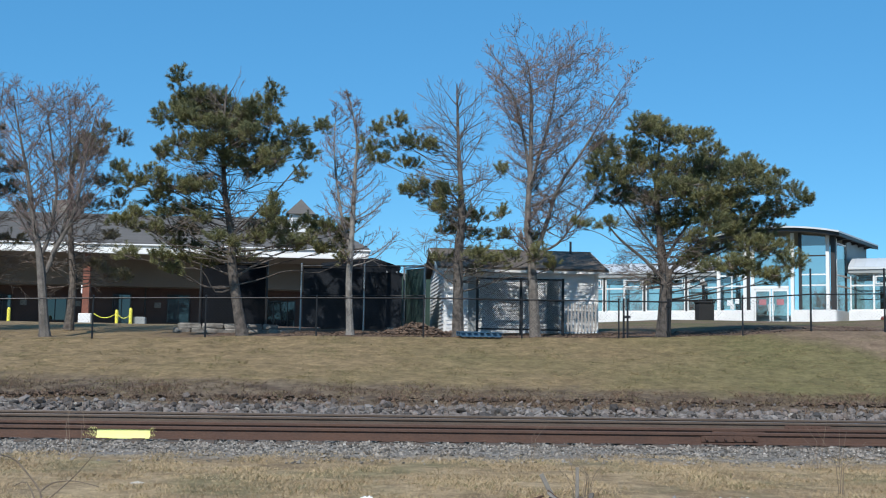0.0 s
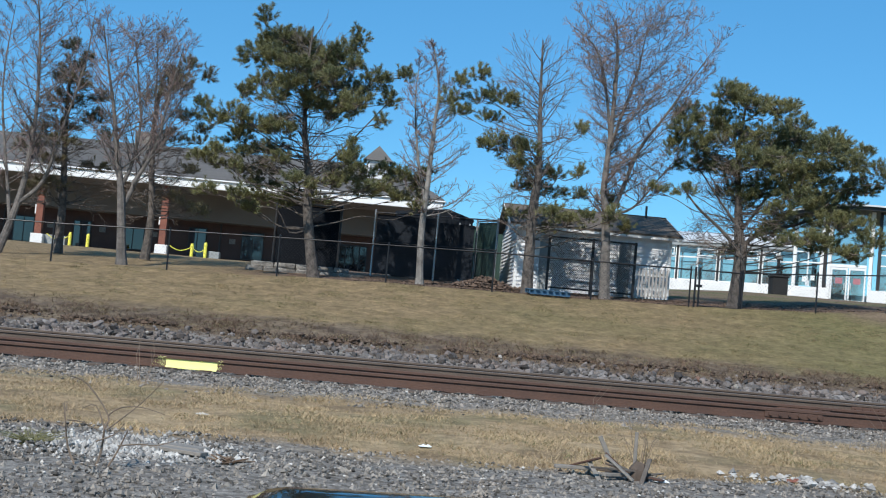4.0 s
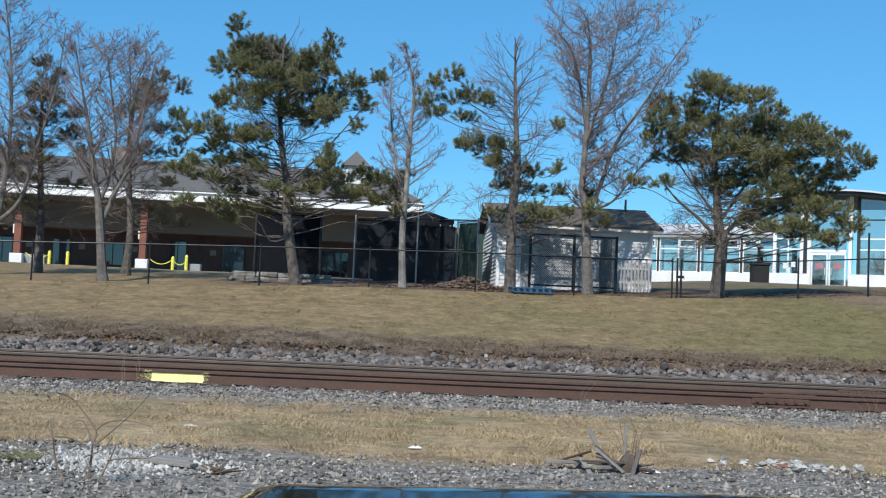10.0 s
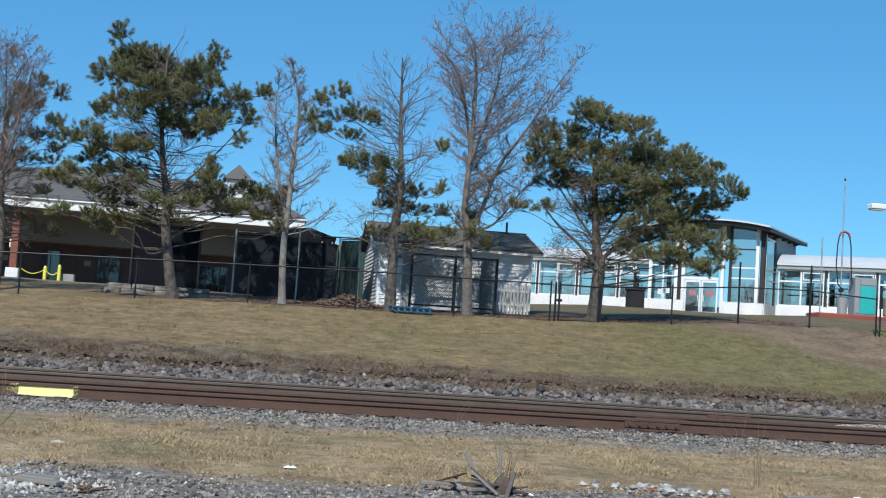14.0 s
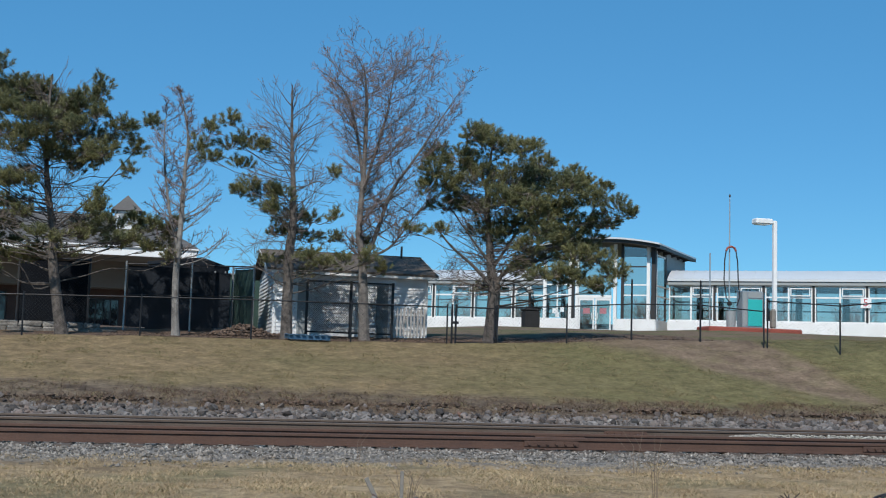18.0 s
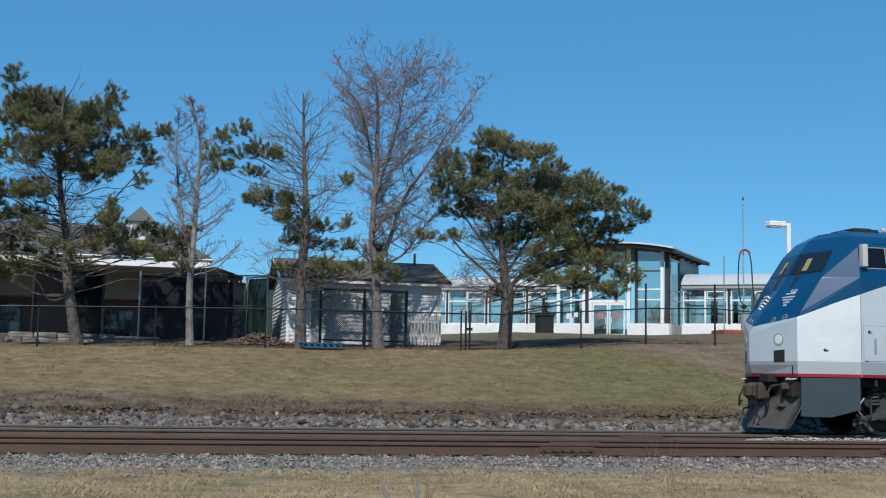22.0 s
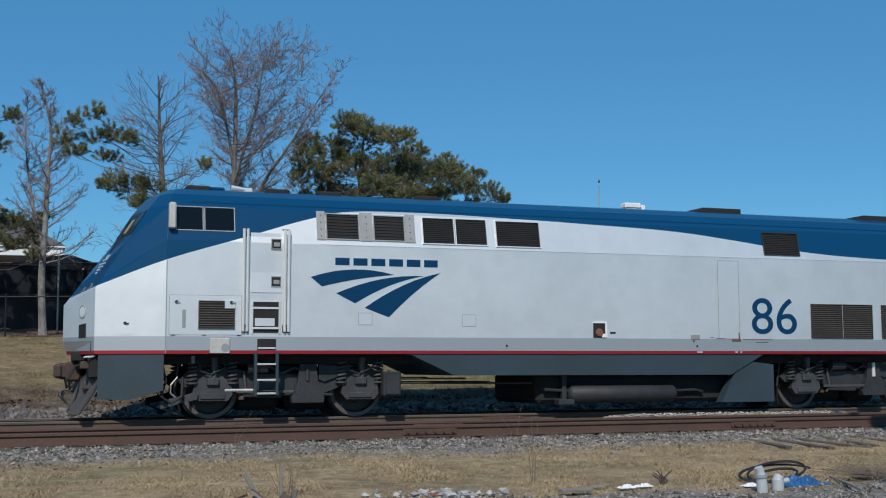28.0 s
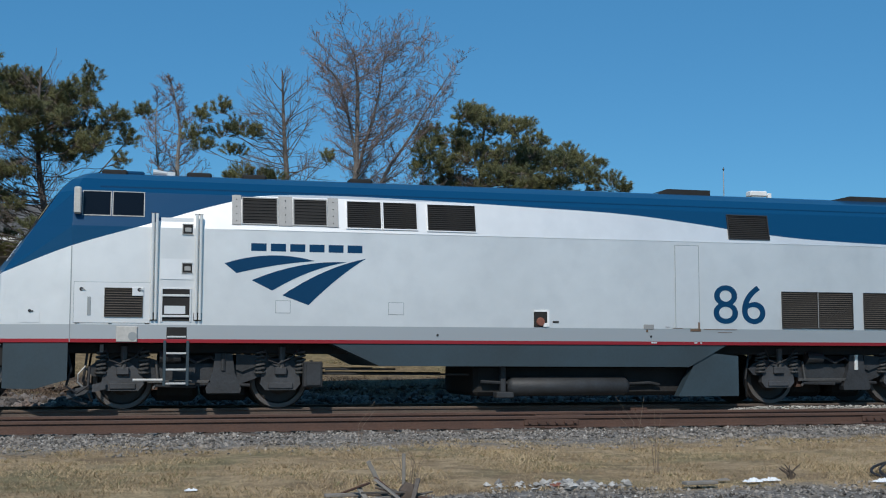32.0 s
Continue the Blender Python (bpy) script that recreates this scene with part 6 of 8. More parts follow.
# ---- black chain-link fence along the crest ----
def chain_mesh(x0, x1, z0a, z0b, h, y0, y1, pitch=0.11, w=0.0022):
    """Crossed wires between two posts, as thin strips."""
    g, n = Geo(), max(2, int((x1 - x0) / pitch))

    def at(u, t):
        return (x0 + (x1 - x0) * u, y0 + (y1 - y0) * u, z0a + (z0b - z0a) * u + h * t)
    run = h / (x1 - x0)
    for i in range(-int(h / pitch), n + 1):
        for s in (1, -1):
            u0 = i / n if s == 1 else 1 - i / n
            u1 = u0 + s * run
            t0, t1 = 0.0, 1.0
            lo, hi = min(u0, u1), max(u0, u1)
            if hi <= 0 or lo >= 1:
                continue
            a, b = u0, u1
            if s == 1:
                if a < 0: t0, a = -u0 / run, 0
                if b > 1: t1, b = (1 - u0) / run, 1
            else:
                if a > 1: t0, a = (u0 - 1) / run, 1
                if b < 0: t1, b = u0 / run, 0
            p, q = at(a, t0), at(b, t1)
            g.add([(p[0] - w, p[1], p[2]), (p[0] + w, p[1], p[2]), (q[0] + w, q[1], q[2]), (q[0] - w, q[1], q[2])], [(0, 1, 2, 3)])
    return g


def post(h, r=0.03):
    g = Geo().tube([(0, 0, -0.25), (0, 0, h)], r, 10)
    return g.tube([(0, 0, h), (0, 0, h + 0.025), (0, 0, h + 0.045)], [r * 1.15, r * 1.1, r * 0.4], 10)


def fence_line(name, label, posts, h, mat, r=0.028, tall=(), mesh_mat=None, mid=False, rail_mat=None):
    f = thing(name, label, "fence")
    mesh_mat = mesh_mat or mat
    shared, shared_tall = post(h + 0.05, r).mesh("post", mat), post(h + 0.75, r * 1.15).mesh("post", mat)
    for i, (x, y, z) in enumerate(posts):
        part("post", shared_tall if i in tall else shared, mat, f, m=pose(x, y, z))
    for (x0, y0, z0), (x1, y1, z1) in zip(posts, posts[1:]):
        part("top_rail", Geo().tube([(x0, y0, z0 + h), (x1, y1, z1 + h)], r * 0.75, 8), rail_mat or mat, f)
        if mid:
            part("mid_rail", Geo().tube([(x0, y0, z0 + h * 0.53), (x1, y1, z1 + h * 0.53)], r * 0.55, 8), rail_mat or mat, f)
        part("chain_mesh", chain_mesh(x0, x1, z0 + 0.03, z1 + 0.03, h - 0.04, y0 + 0.03, y1 + 0.03), mesh_mat, f)
    return f


FENCE = [(-25.7, 36, 1.36), (-22.5, 36, 1.38), (-19.3, 36, 1.41), (-16.1, 36, 1.44), (-12.9, 36, 1.48), (-9.65, 36, 1.52), (-6.30, 36, 1.62), (-3.1, 36, 1.70), (0.10, 36, 1.77), (3.25, 36, 1.83), (6.2, 36, 1.85), (9.15, 36, 1.87)]
fence_line("chain_link_fence", "low black chain-link fence along the bank crest", FENCE, 1.14, BLACK_STEEL, 0.026)
fence_line("chain_link_fence", "black chain-link fence with taller corner posts", [(10.72, 36, 1.90), (13.0, 36, 2.05), (15.16, 36, 2.22), (17.48, 35.9, 2.28), (18.98, 34.55, 2.08)], 1.14, BLACK_STEEL, 0.026, tall=(2, 3))
fence_line("chain_link_fence", "taller black chain-link fence turning down the slope", [(19.08, 34.5, 2.08), (20.68, 33, ground_z(20.68, 33)), (22.7, 33, ground_z(22.7, 33)), (25.2, 33, ground_z(25.2, 33))], 1.47, BLACK_STEEL, 0.026)


def build_gate():
    g = thing("fence_gate", "closed black chain-link gate between two posts", "gate")
    for x in (9.30, 9.42, 10.66):
        part("gate_post", Geo().tube([(x, 36.0, 1.65), (x, 36.0, 3.10)], 0.032, 10), BLACK_STEEL, g)
    for z in (1.95, 3.02):
        part("gate_rail", Geo().tube([(9.45, 35.98, z), (10.62, 35.98, z)], 0.022, 8), BLACK_STEEL, g)
    part("gate_mesh", chain_mesh(9.45, 10.62, 1.96, 1.96, 1.05, 35.98, 35.98), BLACK_STEEL, g)
    part("latch", Geo().box(9.32, 9.50, 35.93, 35.97, 2.5, 2.58, 0.01), BLACK_STEEL, g)
    for z in (2.1, 2.9):
        part("hinge", Geo().box(10.60, 10.70, 35.94, 36.0, z - 0.04, z + 0.04, 0.008), BLACK_STEEL, g)


build_gate()


# ---- white garden shed behind the fence ----
def build_shed():
    s = thing("garden_shed", "white lap-sided garden shed with a weathered shingle roof", "shed")
    x0, x1, y0, y1, z0, ze, zr = 4.30, 9.50, 40.2, 45.0, 2.12, 4.28, 5.10
    part("wall", Geo().box(x0 + 0.03, x1 - 0.03, y0 + 0.03, y1 - 0.03, z0 - 0.2, ze), SIDING, s)
    for gx in (x0 + 0.02, x1 - 0.08):
        gable = Geo().add([(gx, y0, ze), (gx, y1, ze), (gx, (y0 + y1) / 2, zr - 0.04), (gx + 0.06, y0, ze), (gx + 0.06, y1, ze), (gx + 0.06, (y0 + y1) / 2, zr - 0.04)], [(0, 2, 1), (3, 4, 5), (0, 3, 5, 2), (1, 2, 5, 4), (0, 1, 4, 3)])
        part("gable", gable, SIDING, s)
    rows = 17
    h = (ze - z0) / rows
    board = Geo()
    L = x1 - x0
    board.add([(0, -0.016, 0), (L, -0.016, 0), (L, 0.014, h), (0, 0.014, h), (0, 0.028, 0), (L, 0.028, 0), (L, 0.028, h), (0, 0.028, h)], [(0, 1, 2, 3), (7, 6, 5, 4), (0, 4, 5, 1), (1, 5, 6, 2), (2, 6, 7, 3), (3, 7, 4, 0)])
    me = board.mesh("board", SIDING)
    for i in range(rows):
        part("board", me, SIDING, s, m=pose(x0, y0, z0 + i * h))
    side = Geo()
    W = y1 - y0
    side.add([(-0.016, 0, 0), (-0.016, W, 0), (0.014, W, h), (0.014, 0, h), (0.028, 0, 0), (0.028, W, 0), (0.028, W, h), (0.028, 0, h)], [(3, 2, 1, 0), (4, 5, 6, 7), (0, 1, 5, 4), (1, 2, 6, 5), (2, 3, 7, 6), (3, 0, 4, 7)])
    me = side.mesh("board", SIDING)
    for i in range(rows):
        part("board", me, SIDING, s, m=pose(x0 - 0.001, y0, z0 + i * h))
    for a, b in ((x0, x0 + 0.10), (x1 - 0.10, x1)):
        part("corner_board", Geo().box(a - 0.01, b + 0.01, y0 - 0.034, y0 + 0.02, z0, ze, 0.006), WHITE_PAINT, s)
    part("fascia", Geo().box(x0 - 0.25, x1 + 0.25, y0 - 0.30, y0 - 0.27, ze - 0.16, ze - 0.02), WHITE_PAINT, s)
    part("soffit", Geo().box(x0 - 0.2, x1 + 0.2, y0 - 0.27, y0, ze - 0.06, ze - 0.02), WHITE_PAINT, s)
    deck = Geo()
    for sy, yy in ((-1, y0 - 0.32), (1, y1 + 0.32)):
        ym = (y0 + y1) / 2
        v = [(x0 - 0.28, yy, ze - 0.02), (x1 + 0.28, yy, ze - 0.02), (x1 + 0.28, ym, zr), (x0 - 0.28, ym, zr)]
        v += [(a, b, c - 0.05) for a, b, c in v]
        f = [(0, 1, 2, 3), (7, 6, 5, 4), (0, 4, 5, 1), (1, 5, 6, 2), (2, 6, 7, 3), (3, 7, 4, 0)]
        deck.add(v, f if sy < 0 else [tuple(reversed(q)) for q in f])
    roof = part("roof", deck, SHINGLE, s, "weathered brown-grey shingle roof")
    shingle = Geo().box(-0.145, 0.145, -0.01, 0.20, 0.0, 0.012).mesh("shingle", SHINGLE)
    slope = math.degrees(math.atan2(zr - ze + 0.02, (y1 - y0) / 2 + 0.32))
    run = math.hypot(zr - ze + 0.02, (y1 - y0) / 2 + 0.32)
    rng = random.Random(5)
    half = Geo().box(-0.07, 0.07, -0.01, 0.20, 0.0, 0.012).mesh("shingle", SHINGLE)
    for r in range(14):
        t = r / 14
        if r % 2:
            part("shingle", half, SHINGLE, roof, m=pose(x0 - 0.205, y0 - 0.32 + t * ((y1 - y0) / 2 + 0.32), ze - 0.013 + t * (zr - ze + 0.02), slope, 0, 0))
        for c in range(19 if r % 2 == 0 else 18):
            part("shingle", shingle, SHINGLE, roof, m=pose(x0 - 0.12 + c * 0.30 + (0.15 if r % 2 else 0), y0 - 0.32 + t * ((y1 - y0) / 2 + 0.32), ze - 0.015 + t * (zr - ze + 0.02) + rng.uniform(0, 0.006), slope, 0, rng.uniform(-1.2, 1.2)))
    for rx in (x0 - 0.30, x1 + 0.28):
        ym = (y0 + y1) / 2
        rake = Geo().add([(a, b, c) for a in (rx, rx + 0.025) for b, c in ((y0 - 0.33, ze - 0.13), (ym, zr - 0.11), (ym, zr + 0.005), (y0 - 0.33, ze - 0.015))], [(3, 2, 1, 0), (4, 5, 6, 7), (0, 1, 5, 4), (1, 2, 6, 5), (2, 3, 7, 6), (3, 0, 4, 7)])
        part("rake_board", rake, WHITE_PAINT, s)
    part("ridge_cap", Geo().box(x0 - 0.28, x1 + 0.28, (y0 + y1) / 2 - 0.09, (y0 + y1) / 2 + 0.09, zr - 0.02, zr + 0.025, 0.01), SHINGLE, s)
    part("door", Geo().box(5.10, 5.42, y0 - 0.035, y0 + 0.01, z0 + 0.02, 3.95, 0.008), GREY_TRIM, s, "narrow grey door")
    part("door", Geo().box(7.75, 8.15, y0 - 0.035, y0 + 0.01, z0 + 0.02, 3.95, 0.008), GREY_TRIM, s, "narrow grey door")
    part("vent_pipe", Geo().tube([(9.0, 42.3, 4.9), (9.0, 42.3, 5.45)], 0.04, 8), DARK_TRIM, s)


build_shed()


def mesh_frame(name, label, xs, y, z0, z1, mid):
    f = thing(name, label, "frame")
    for x in xs:
        part("post", Geo().box(x - 0.042, x + 0.042, y - 0.04, y + 0.04, z0 - 0.2, z1, 0.01), BLACK_STEEL, f)
    for z in (z1 - 0.05, mid, z0 + 0.1):
        part("rail", Geo().box(xs[0], xs[-1], y - 0.035, y + 0.035, z - 0.028, z + 0.028, 0.008), BLACK_STEEL, f)
    for a, b in zip(xs, xs[1:]):
        # wires dark and extra wide, to imitate tree shade on the siding behind
        part("mesh_panel", chain_mesh(a, b, z0 + 0.1, z0 + 0.1, z1 - z0 - 0.15, y - 0.05, y - 0.05, 0.06, 0.0065), DARK_TRIM, f)
    return f


mesh_frame("kennel_frame", "black framed mesh kennel before the shed", [5.32, 6.76, 8.16], 39.5, 2.12, 3.92, 3.18)


def build_picket():
    f = thing("picket_fence", "short run of white pickets greyed for shadow", "fence")
    for z in (2.40, 2.85):
        part("rail", Geo().box(8.25, 9.25, 39.36, 39.40, z, z + 0.06, 0.008), SIDING, f)
    # tree shadow on the white pickets is painted in as a grey base
    pk = Geo().prism([(-0.03, -0.15), (0.03, -0.15), (0.03, 0.72), (0.0, 0.80), (-0.03, 0.72)], -0.012, 0.012).mesh("picket", SHADED_PAINT)
    for i in range(9):
        part("picket", pk, SHADED_PAINT, f, m=pose(8.30 + i * 0.115, 39.34, 2.32))


build_picket()


# ---- fenced service yard with dark screens ----
yard = fence_line("yard_fence", "tall galvanised chain-link yard fence", [(-0.42, 41, 2.1), (1.68, 41, 2.15), (3.72, 41, 2.2)], 2.15, GALVANISED, 0.03, mid=True, mesh_mat=BLACK_STEEL, rail_mat=DARK_TRIM)
part("privacy_screen", Geo().box(-0.35, 1.62, 41.08, 41.10, 2.2, 4.2), DARK_SCREEN, yard, "dark privacy screen")
part("privacy_screen", Geo().box(1.74, 2.95, 41.08, 41.10, 2.25, 4.1), DARK_SCREEN, yard, "dark privacy screen")
wing = fence_line("yard_fence", "galvanised yard fence panel with green screen", [(3.25, 44, 2.35), (3.74, 41.2, 2.2)], 2.15, GALVANISED, 0.04, mesh_mat=BLACK_STEEL)
part("privacy_screen", Geo().add([(3.30, 43.9, 2.4), (3.76, 41.3, 2.3), (3.76, 41.3, 4.3), (3.30, 43.9, 4.45), (3.33, 43.9, 2.4), (3.79, 41.3, 2.3), (3.79, 41.3, 4.3), (3.33, 43.9, 4.45)], [(0, 1, 2, 3), (7, 6, 5, 4), (0, 4, 5, 1), (2, 6, 7, 3)]), GREEN_SCREEN, wing, "green privacy screen")
side_yard = fence_line("yard_fence", "screened dark yard fence before the arcade", [(-3.95, 43.5, 2.2), (-1.65, 43.5, 2.2)], 2.3, DARK_TRIM, 0.04, mesh_mat=BLACK_STEEL)
part("privacy_screen", Geo().box(-3.9, -1.7, 43.55, 43.57, 2.25, 4.45), BLACK_SCREEN, side_yard, "torn black privacy screen")


back_yard = fence_line("yard_fence", "green screened fence at the back of the yard", [(0.2, 46.5, 2.4), (2.6, 46.5, 2.4), (5.2, 46.5, 2.4)], 2.1, GALVANISED, 0.04, mesh_mat=BLACK_STEEL)
part("privacy_screen", Geo().box(0.3, 5.1, 46.55, 46.57, 2.4, 4.5), GREEN_SCREEN, back_yard, "green privacy screen")


def build_shelter():
    s = thing("yard_shelter", "dark tarp-roofed shelter inside the yard", "shelter")
    part("roof", Geo().add([(0.25, 43.2, 4.55), (2.1, 43.2, 4.78), (3.05, 43.2, 4.48), (0.25, 45.4, 4.65), (2.1, 45.4, 4.9), (3.05, 45.4, 4.58), (0.25, 43.2, 4.45), (2.1, 43.2, 4.68), (3.05, 43.2, 4.38), (0.25, 45.4, 4.55), (2.1, 45.4, 4.8), (3.05, 45.4, 4.48)],
                           [(0, 1, 4, 3), (1, 2, 5, 4), (9, 10, 7, 6), (10, 11, 8, 7), (0, 6, 7, 1), (1, 7, 8, 2), (2, 8, 11, 5), (3, 4, 10, 9), (4, 5, 11, 10), (0, 3, 9, 6)]), DARK_SCREEN, s)
    for x in (0.35, 2.95):
        for y in (43.3, 45.3):
            part("post", Geo().box(x - 0.06, x + 0.06, y - 0.06, y + 0.06, 2.1, 4.5, 0.01), DARK_TRIM, s)
    part("back_wall", Geo().box(0.3, 3.0, 45.2, 45.25, 2.2, 4.5), DARK_SCREEN, s)
    part("side_panel", Geo().prism([(0.28, 2.2), (3.02, 2.2), (3.02, 4.40), (2.1, 4.68), (0.28, 4.46)], 43.22, 43.26), DARK_SCREEN, s, "dark hanging tarp wall")
    part("cabinet", Geo().box(2.6, 2.85, 42.6, 42.9, 2.2, 2.75, 0.02), WHITE_PAINT, s, "small white cabinet")
    part("rack", Geo().tube([(2.55, 42.9, 2.2), (2.55, 42.9, 4.3)], 0.03, 6).tube([(2.9, 42.9, 2.2), (2.9, 42.9, 4.3)], 0.03, 6).tube([(2.55, 42.9, 3.9), (2.9, 42.9, 3.9)], 0.025, 6).tube([(2.55, 42.9, 3.5), (2.9, 42.9, 3.5)], 0.025, 6), GALVANISED, s)


build_shelter()


WALL_STONE = material("grey wall stone", (0.30, 0.28, 0.25), 0.95, 0, 0.3, 3, 25, 0.5, (0.10, 0.09, 0.08), 0.0)


def build_stone_wall():
    w = thing("stone_wall", "low rough wall of grey stone blocks", "wall")
    rng = random.Random(8)
    for row in range(2):
        x = -4.45 + row * 0.15
        while x < -0.75 - row * 0.4:
            l = rng.uniform(0.45, 0.95)
            g = Geo().box(-l / 2, l / 2 - 0.015, -0.18, 0.18, -0.085, 0.085, 0.03)
            g.v = [(a + rng.uniform(-0.025, 0.025), b + rng.uniform(-0.03, 0.03), c + rng.uniform(-0.02, 0.02)) for a, b, c in g.v]
            part("stone_block", g, WALL_STONE, w, m=pose(x + l / 2, 40.0 + rng.uniform(-0.03, 0.03) + 0.04 * row, ground_z(-2.5, 40) + 0.02 + 0.165 * row, 0, 0, rng.uniform(-3, 3)))
            x += l


build_stone_wall()


def build_pallet():
    p = thing("pallet", "faded blue wooden pallet lying by the fence", "pallet", pose(4.95, 36.35, ground_z(4.95, 36.35) + 0.03, 3, 0, 2))
    for y in (-0.4, 0.0, 0.4):
        part("stringer", Geo().box(-0.62, 0.62, y - 0.02, y + 0.02, 0.02, 0.12, 0.004), BLUE_PAINT, p)
    for i in range(7):
        part("slat", Geo().box(-0.62 + i * 0.19, -0.50 + i * 0.19, -0.5, 0.5, 0.121, 0.14, 0.003), BLUE_PAINT, p)
    for y in (-0.45, 0.0, 0.42):
        part("slat", Geo().box(-0.6, 0.6, y - 0.045, y + 0.045, 0.0, 0.018, 0.003), BLUE_PAINT, p)


build_pallet()
CLOD_SOIL = material("brown leaf soil", (0.130, 0.086, 0.061), 0.95, 0, 0.3, 1.5, 30, 0.4, (0.075, 0.051, 0.037), 0.6)
scatter("leaf_heap", "brown heap of raked leaves and soil", CLOD_SOIL, 900, 66, lambda r: (r.gauss(3.3, 0.55), r.gauss(39.2, 0.3)), (0.03, 0.09), 0.6, 0.7, lift=lambda x, y: 0.32 * math.exp(-((x - 3.3) / 0.6) ** 2 - ((y - 39.2) / 0.4) ** 2))
scatter("leaf_litter", "brown leaf litter and soil clods along the fence", CLOD_SOIL, 2600, 67, lambda r: (r.uniform(-1.0, 18.5), 36.5 + 3.4 * r.random()), (0.015, 0.05), 0.3, 0.6)


# ---- long brick building with an arcade under a grey roof ----
def build_arcade():
    b = thing("brick_building", "long brick shop building with a white fascia and grey mansard roof", "building")
    X0, X1 = -34.0, 2.9
    # the wall's brick colour is darkened for the shade under the canopy
    part("wall", Geo().box(X0, 1.6, 71.5, 80, 2.5, 5.3), SHADED_BRICK, b, "brick wall coloured dark for the arcade shade")
    part("upper_wall", Geo().box(X0, 2.2, 70.0, 80, 5.22, 6.69), TAUPE, b, "taupe wall band under the eaves")
    part("soffit", Geo().box(X0, X1, 66.0, 80, 6.692, 6.75), TAUPE, b)
    part("fascia", Geo().box(X0 - 0.1, X1, 65.85, 65.98, 6.68, 7.12, 0.02).box(X0 - 0.1, X1 + 0.12, 65.72, 65.98, 7.12, 7.20, 0.02), WHITE_PAINT, b, "white painted fascia")
    part("end_fascia", Geo().box(X1 - 0.12, X1, 65.98, 80, 6.76, 7.15), WHITE_PAINT, b)
    v = [(X0, 65.8, 7.20), (X1 + 0.15, 65.8, 7.20), (X1 - 2.6, 71.6, 9.45), (X0, 71.6, 9.45), (X0, 80, 7.2), (X1 + 0.15, 80, 7.2), (X0, 74, 9.45), (X1 - 2.6, 74, 9.45)]
    roof = part("roof", Geo().add(v, [(0, 1, 2, 3), (3, 2, 7, 6), (6, 7, 5, 4), (1, 5, 7, 2), (0, 3, 6, 4), (0, 4, 5, 1)]), GREY_ROOF, b, "grey shingled mansard roof")
    for i in range(11):
        t = (i + 0.5) / 11
        part("shingle_course", Geo().add([(X0, 65.8 + 5.8 * t - 0.02, 7.2 + 2.25 * t + 0.008), (X1 + 0.15 - 2.75 * t, 65.8 + 5.8 * t - 0.02, 7.2 + 2.25 * t + 0.008), (X1 + 0.1 - 2.75 * t, 65.8 + 5.8 * t + 0.25, 7.2 + 2.25 * t + 0.10), (X0, 65.8 + 5.8 * t + 0.25, 7.2 + 2.25 * t + 0.10)], [(0, 1, 2, 3)]), GREY_ROOF, roof)
    cup = part("cupola", Geo().box(-1.5, -0.2, 69.0, 70.3, 8.2, 9.45, 0.03), SIDING, b, "small louvered cupola")
    part("cupola_roof", Geo().add([(-1.7, 68.8, 9.45), (0.0, 68.8, 9.45), (0.0, 70.5, 9.45), (-1.7, 70.5, 9.45), (-0.85, 69.65, 10.4)], [(0, 1, 4), (1, 2, 4), (2, 3, 4), (3, 0, 4), (3, 2, 1, 0)]), GREY_ROOF, cup)
    for i in range(5):
        part("cupola_slat", Geo().box(-1.3, -0.4, 68.97, 69.0, 8.75 + i * 0.12, 8.83 + i * 0.12), GREY_TRIM, cup)
    part("roof_unit", Geo().box(-15.2, -13.6, 72, 73.4, 9.4, 10.25, 0.05), OLD_TIMBER, b, "tan rooftop ventilation unit")
    for x in (-31.6, -25.0, -18.63, -12.02):
        col = part("column", Geo().box(x - 0.18, x + 0.18, 66.3, 66.66, 3.5, 6.69, 0.01), RED_BRICK, b, "square red brick column")
        part("plinth", Geo().box(x - 0.33, x + 0.33, 66.18, 66.84, 2.6, 3.5, 0.03), WHITE_PAINT, col, "white painted plinth")
        part("wall_light", Geo().box(x - 0.27, x - 0.19, 66.35, 66.5, 4.55, 5.05, 0.02), WHITE_PAINT, col)
    for x0, x1, z0, z1, dark in ((-11.38, -10.44, 2.7, 4.80, 0), (-8.31, -7.13, 3.3, 4.82, 0), (-17.98, -17.08, 2.7, 4.62, 0), (-21.4, -20.3, 3.2, 4.6, 0), (-2.68, -1.9, 2.7, 4.60, 1), (-1.88, -1.09, 2.7, 4.60, 1), (-15.2, -14.0, 3.3, 4.5, 1), (-24.2, -23.0, 2.7, 4.6, 0)):
        w = part("window", Geo().box(x0 - 0.06, x1 + 0.06, 71.38, 71.52, z0 - 0.06, z1 + 0.06, 0.01), DARK_TRIM, b)
        cx = (x0 + x1) / 2
        for a, c in ((x0, cx - 0.03), (cx + 0.03, x1)):
            part("pane", Geo().box(a, c, 71.35, 71.385, z0, z1), WINDOW if not dark else DARK_GLASS, w)
    for x in (-13.4, -8.9, -16.4, -19.4, -4.6):
        part("notice", Geo().box(x - 0.18, x + 0.18, 71.46, 71.5, 4.1, 4.4, 0.005), OLD_TIMBER, b, "faded wall notice")
    for x in (-22.0, -9.6):
        part("drain_pipe", Geo().tube([(x, 71.4, 2.7), (x, 71.4, 5.2)], 0.05, 8), DARK_TRIM, b)


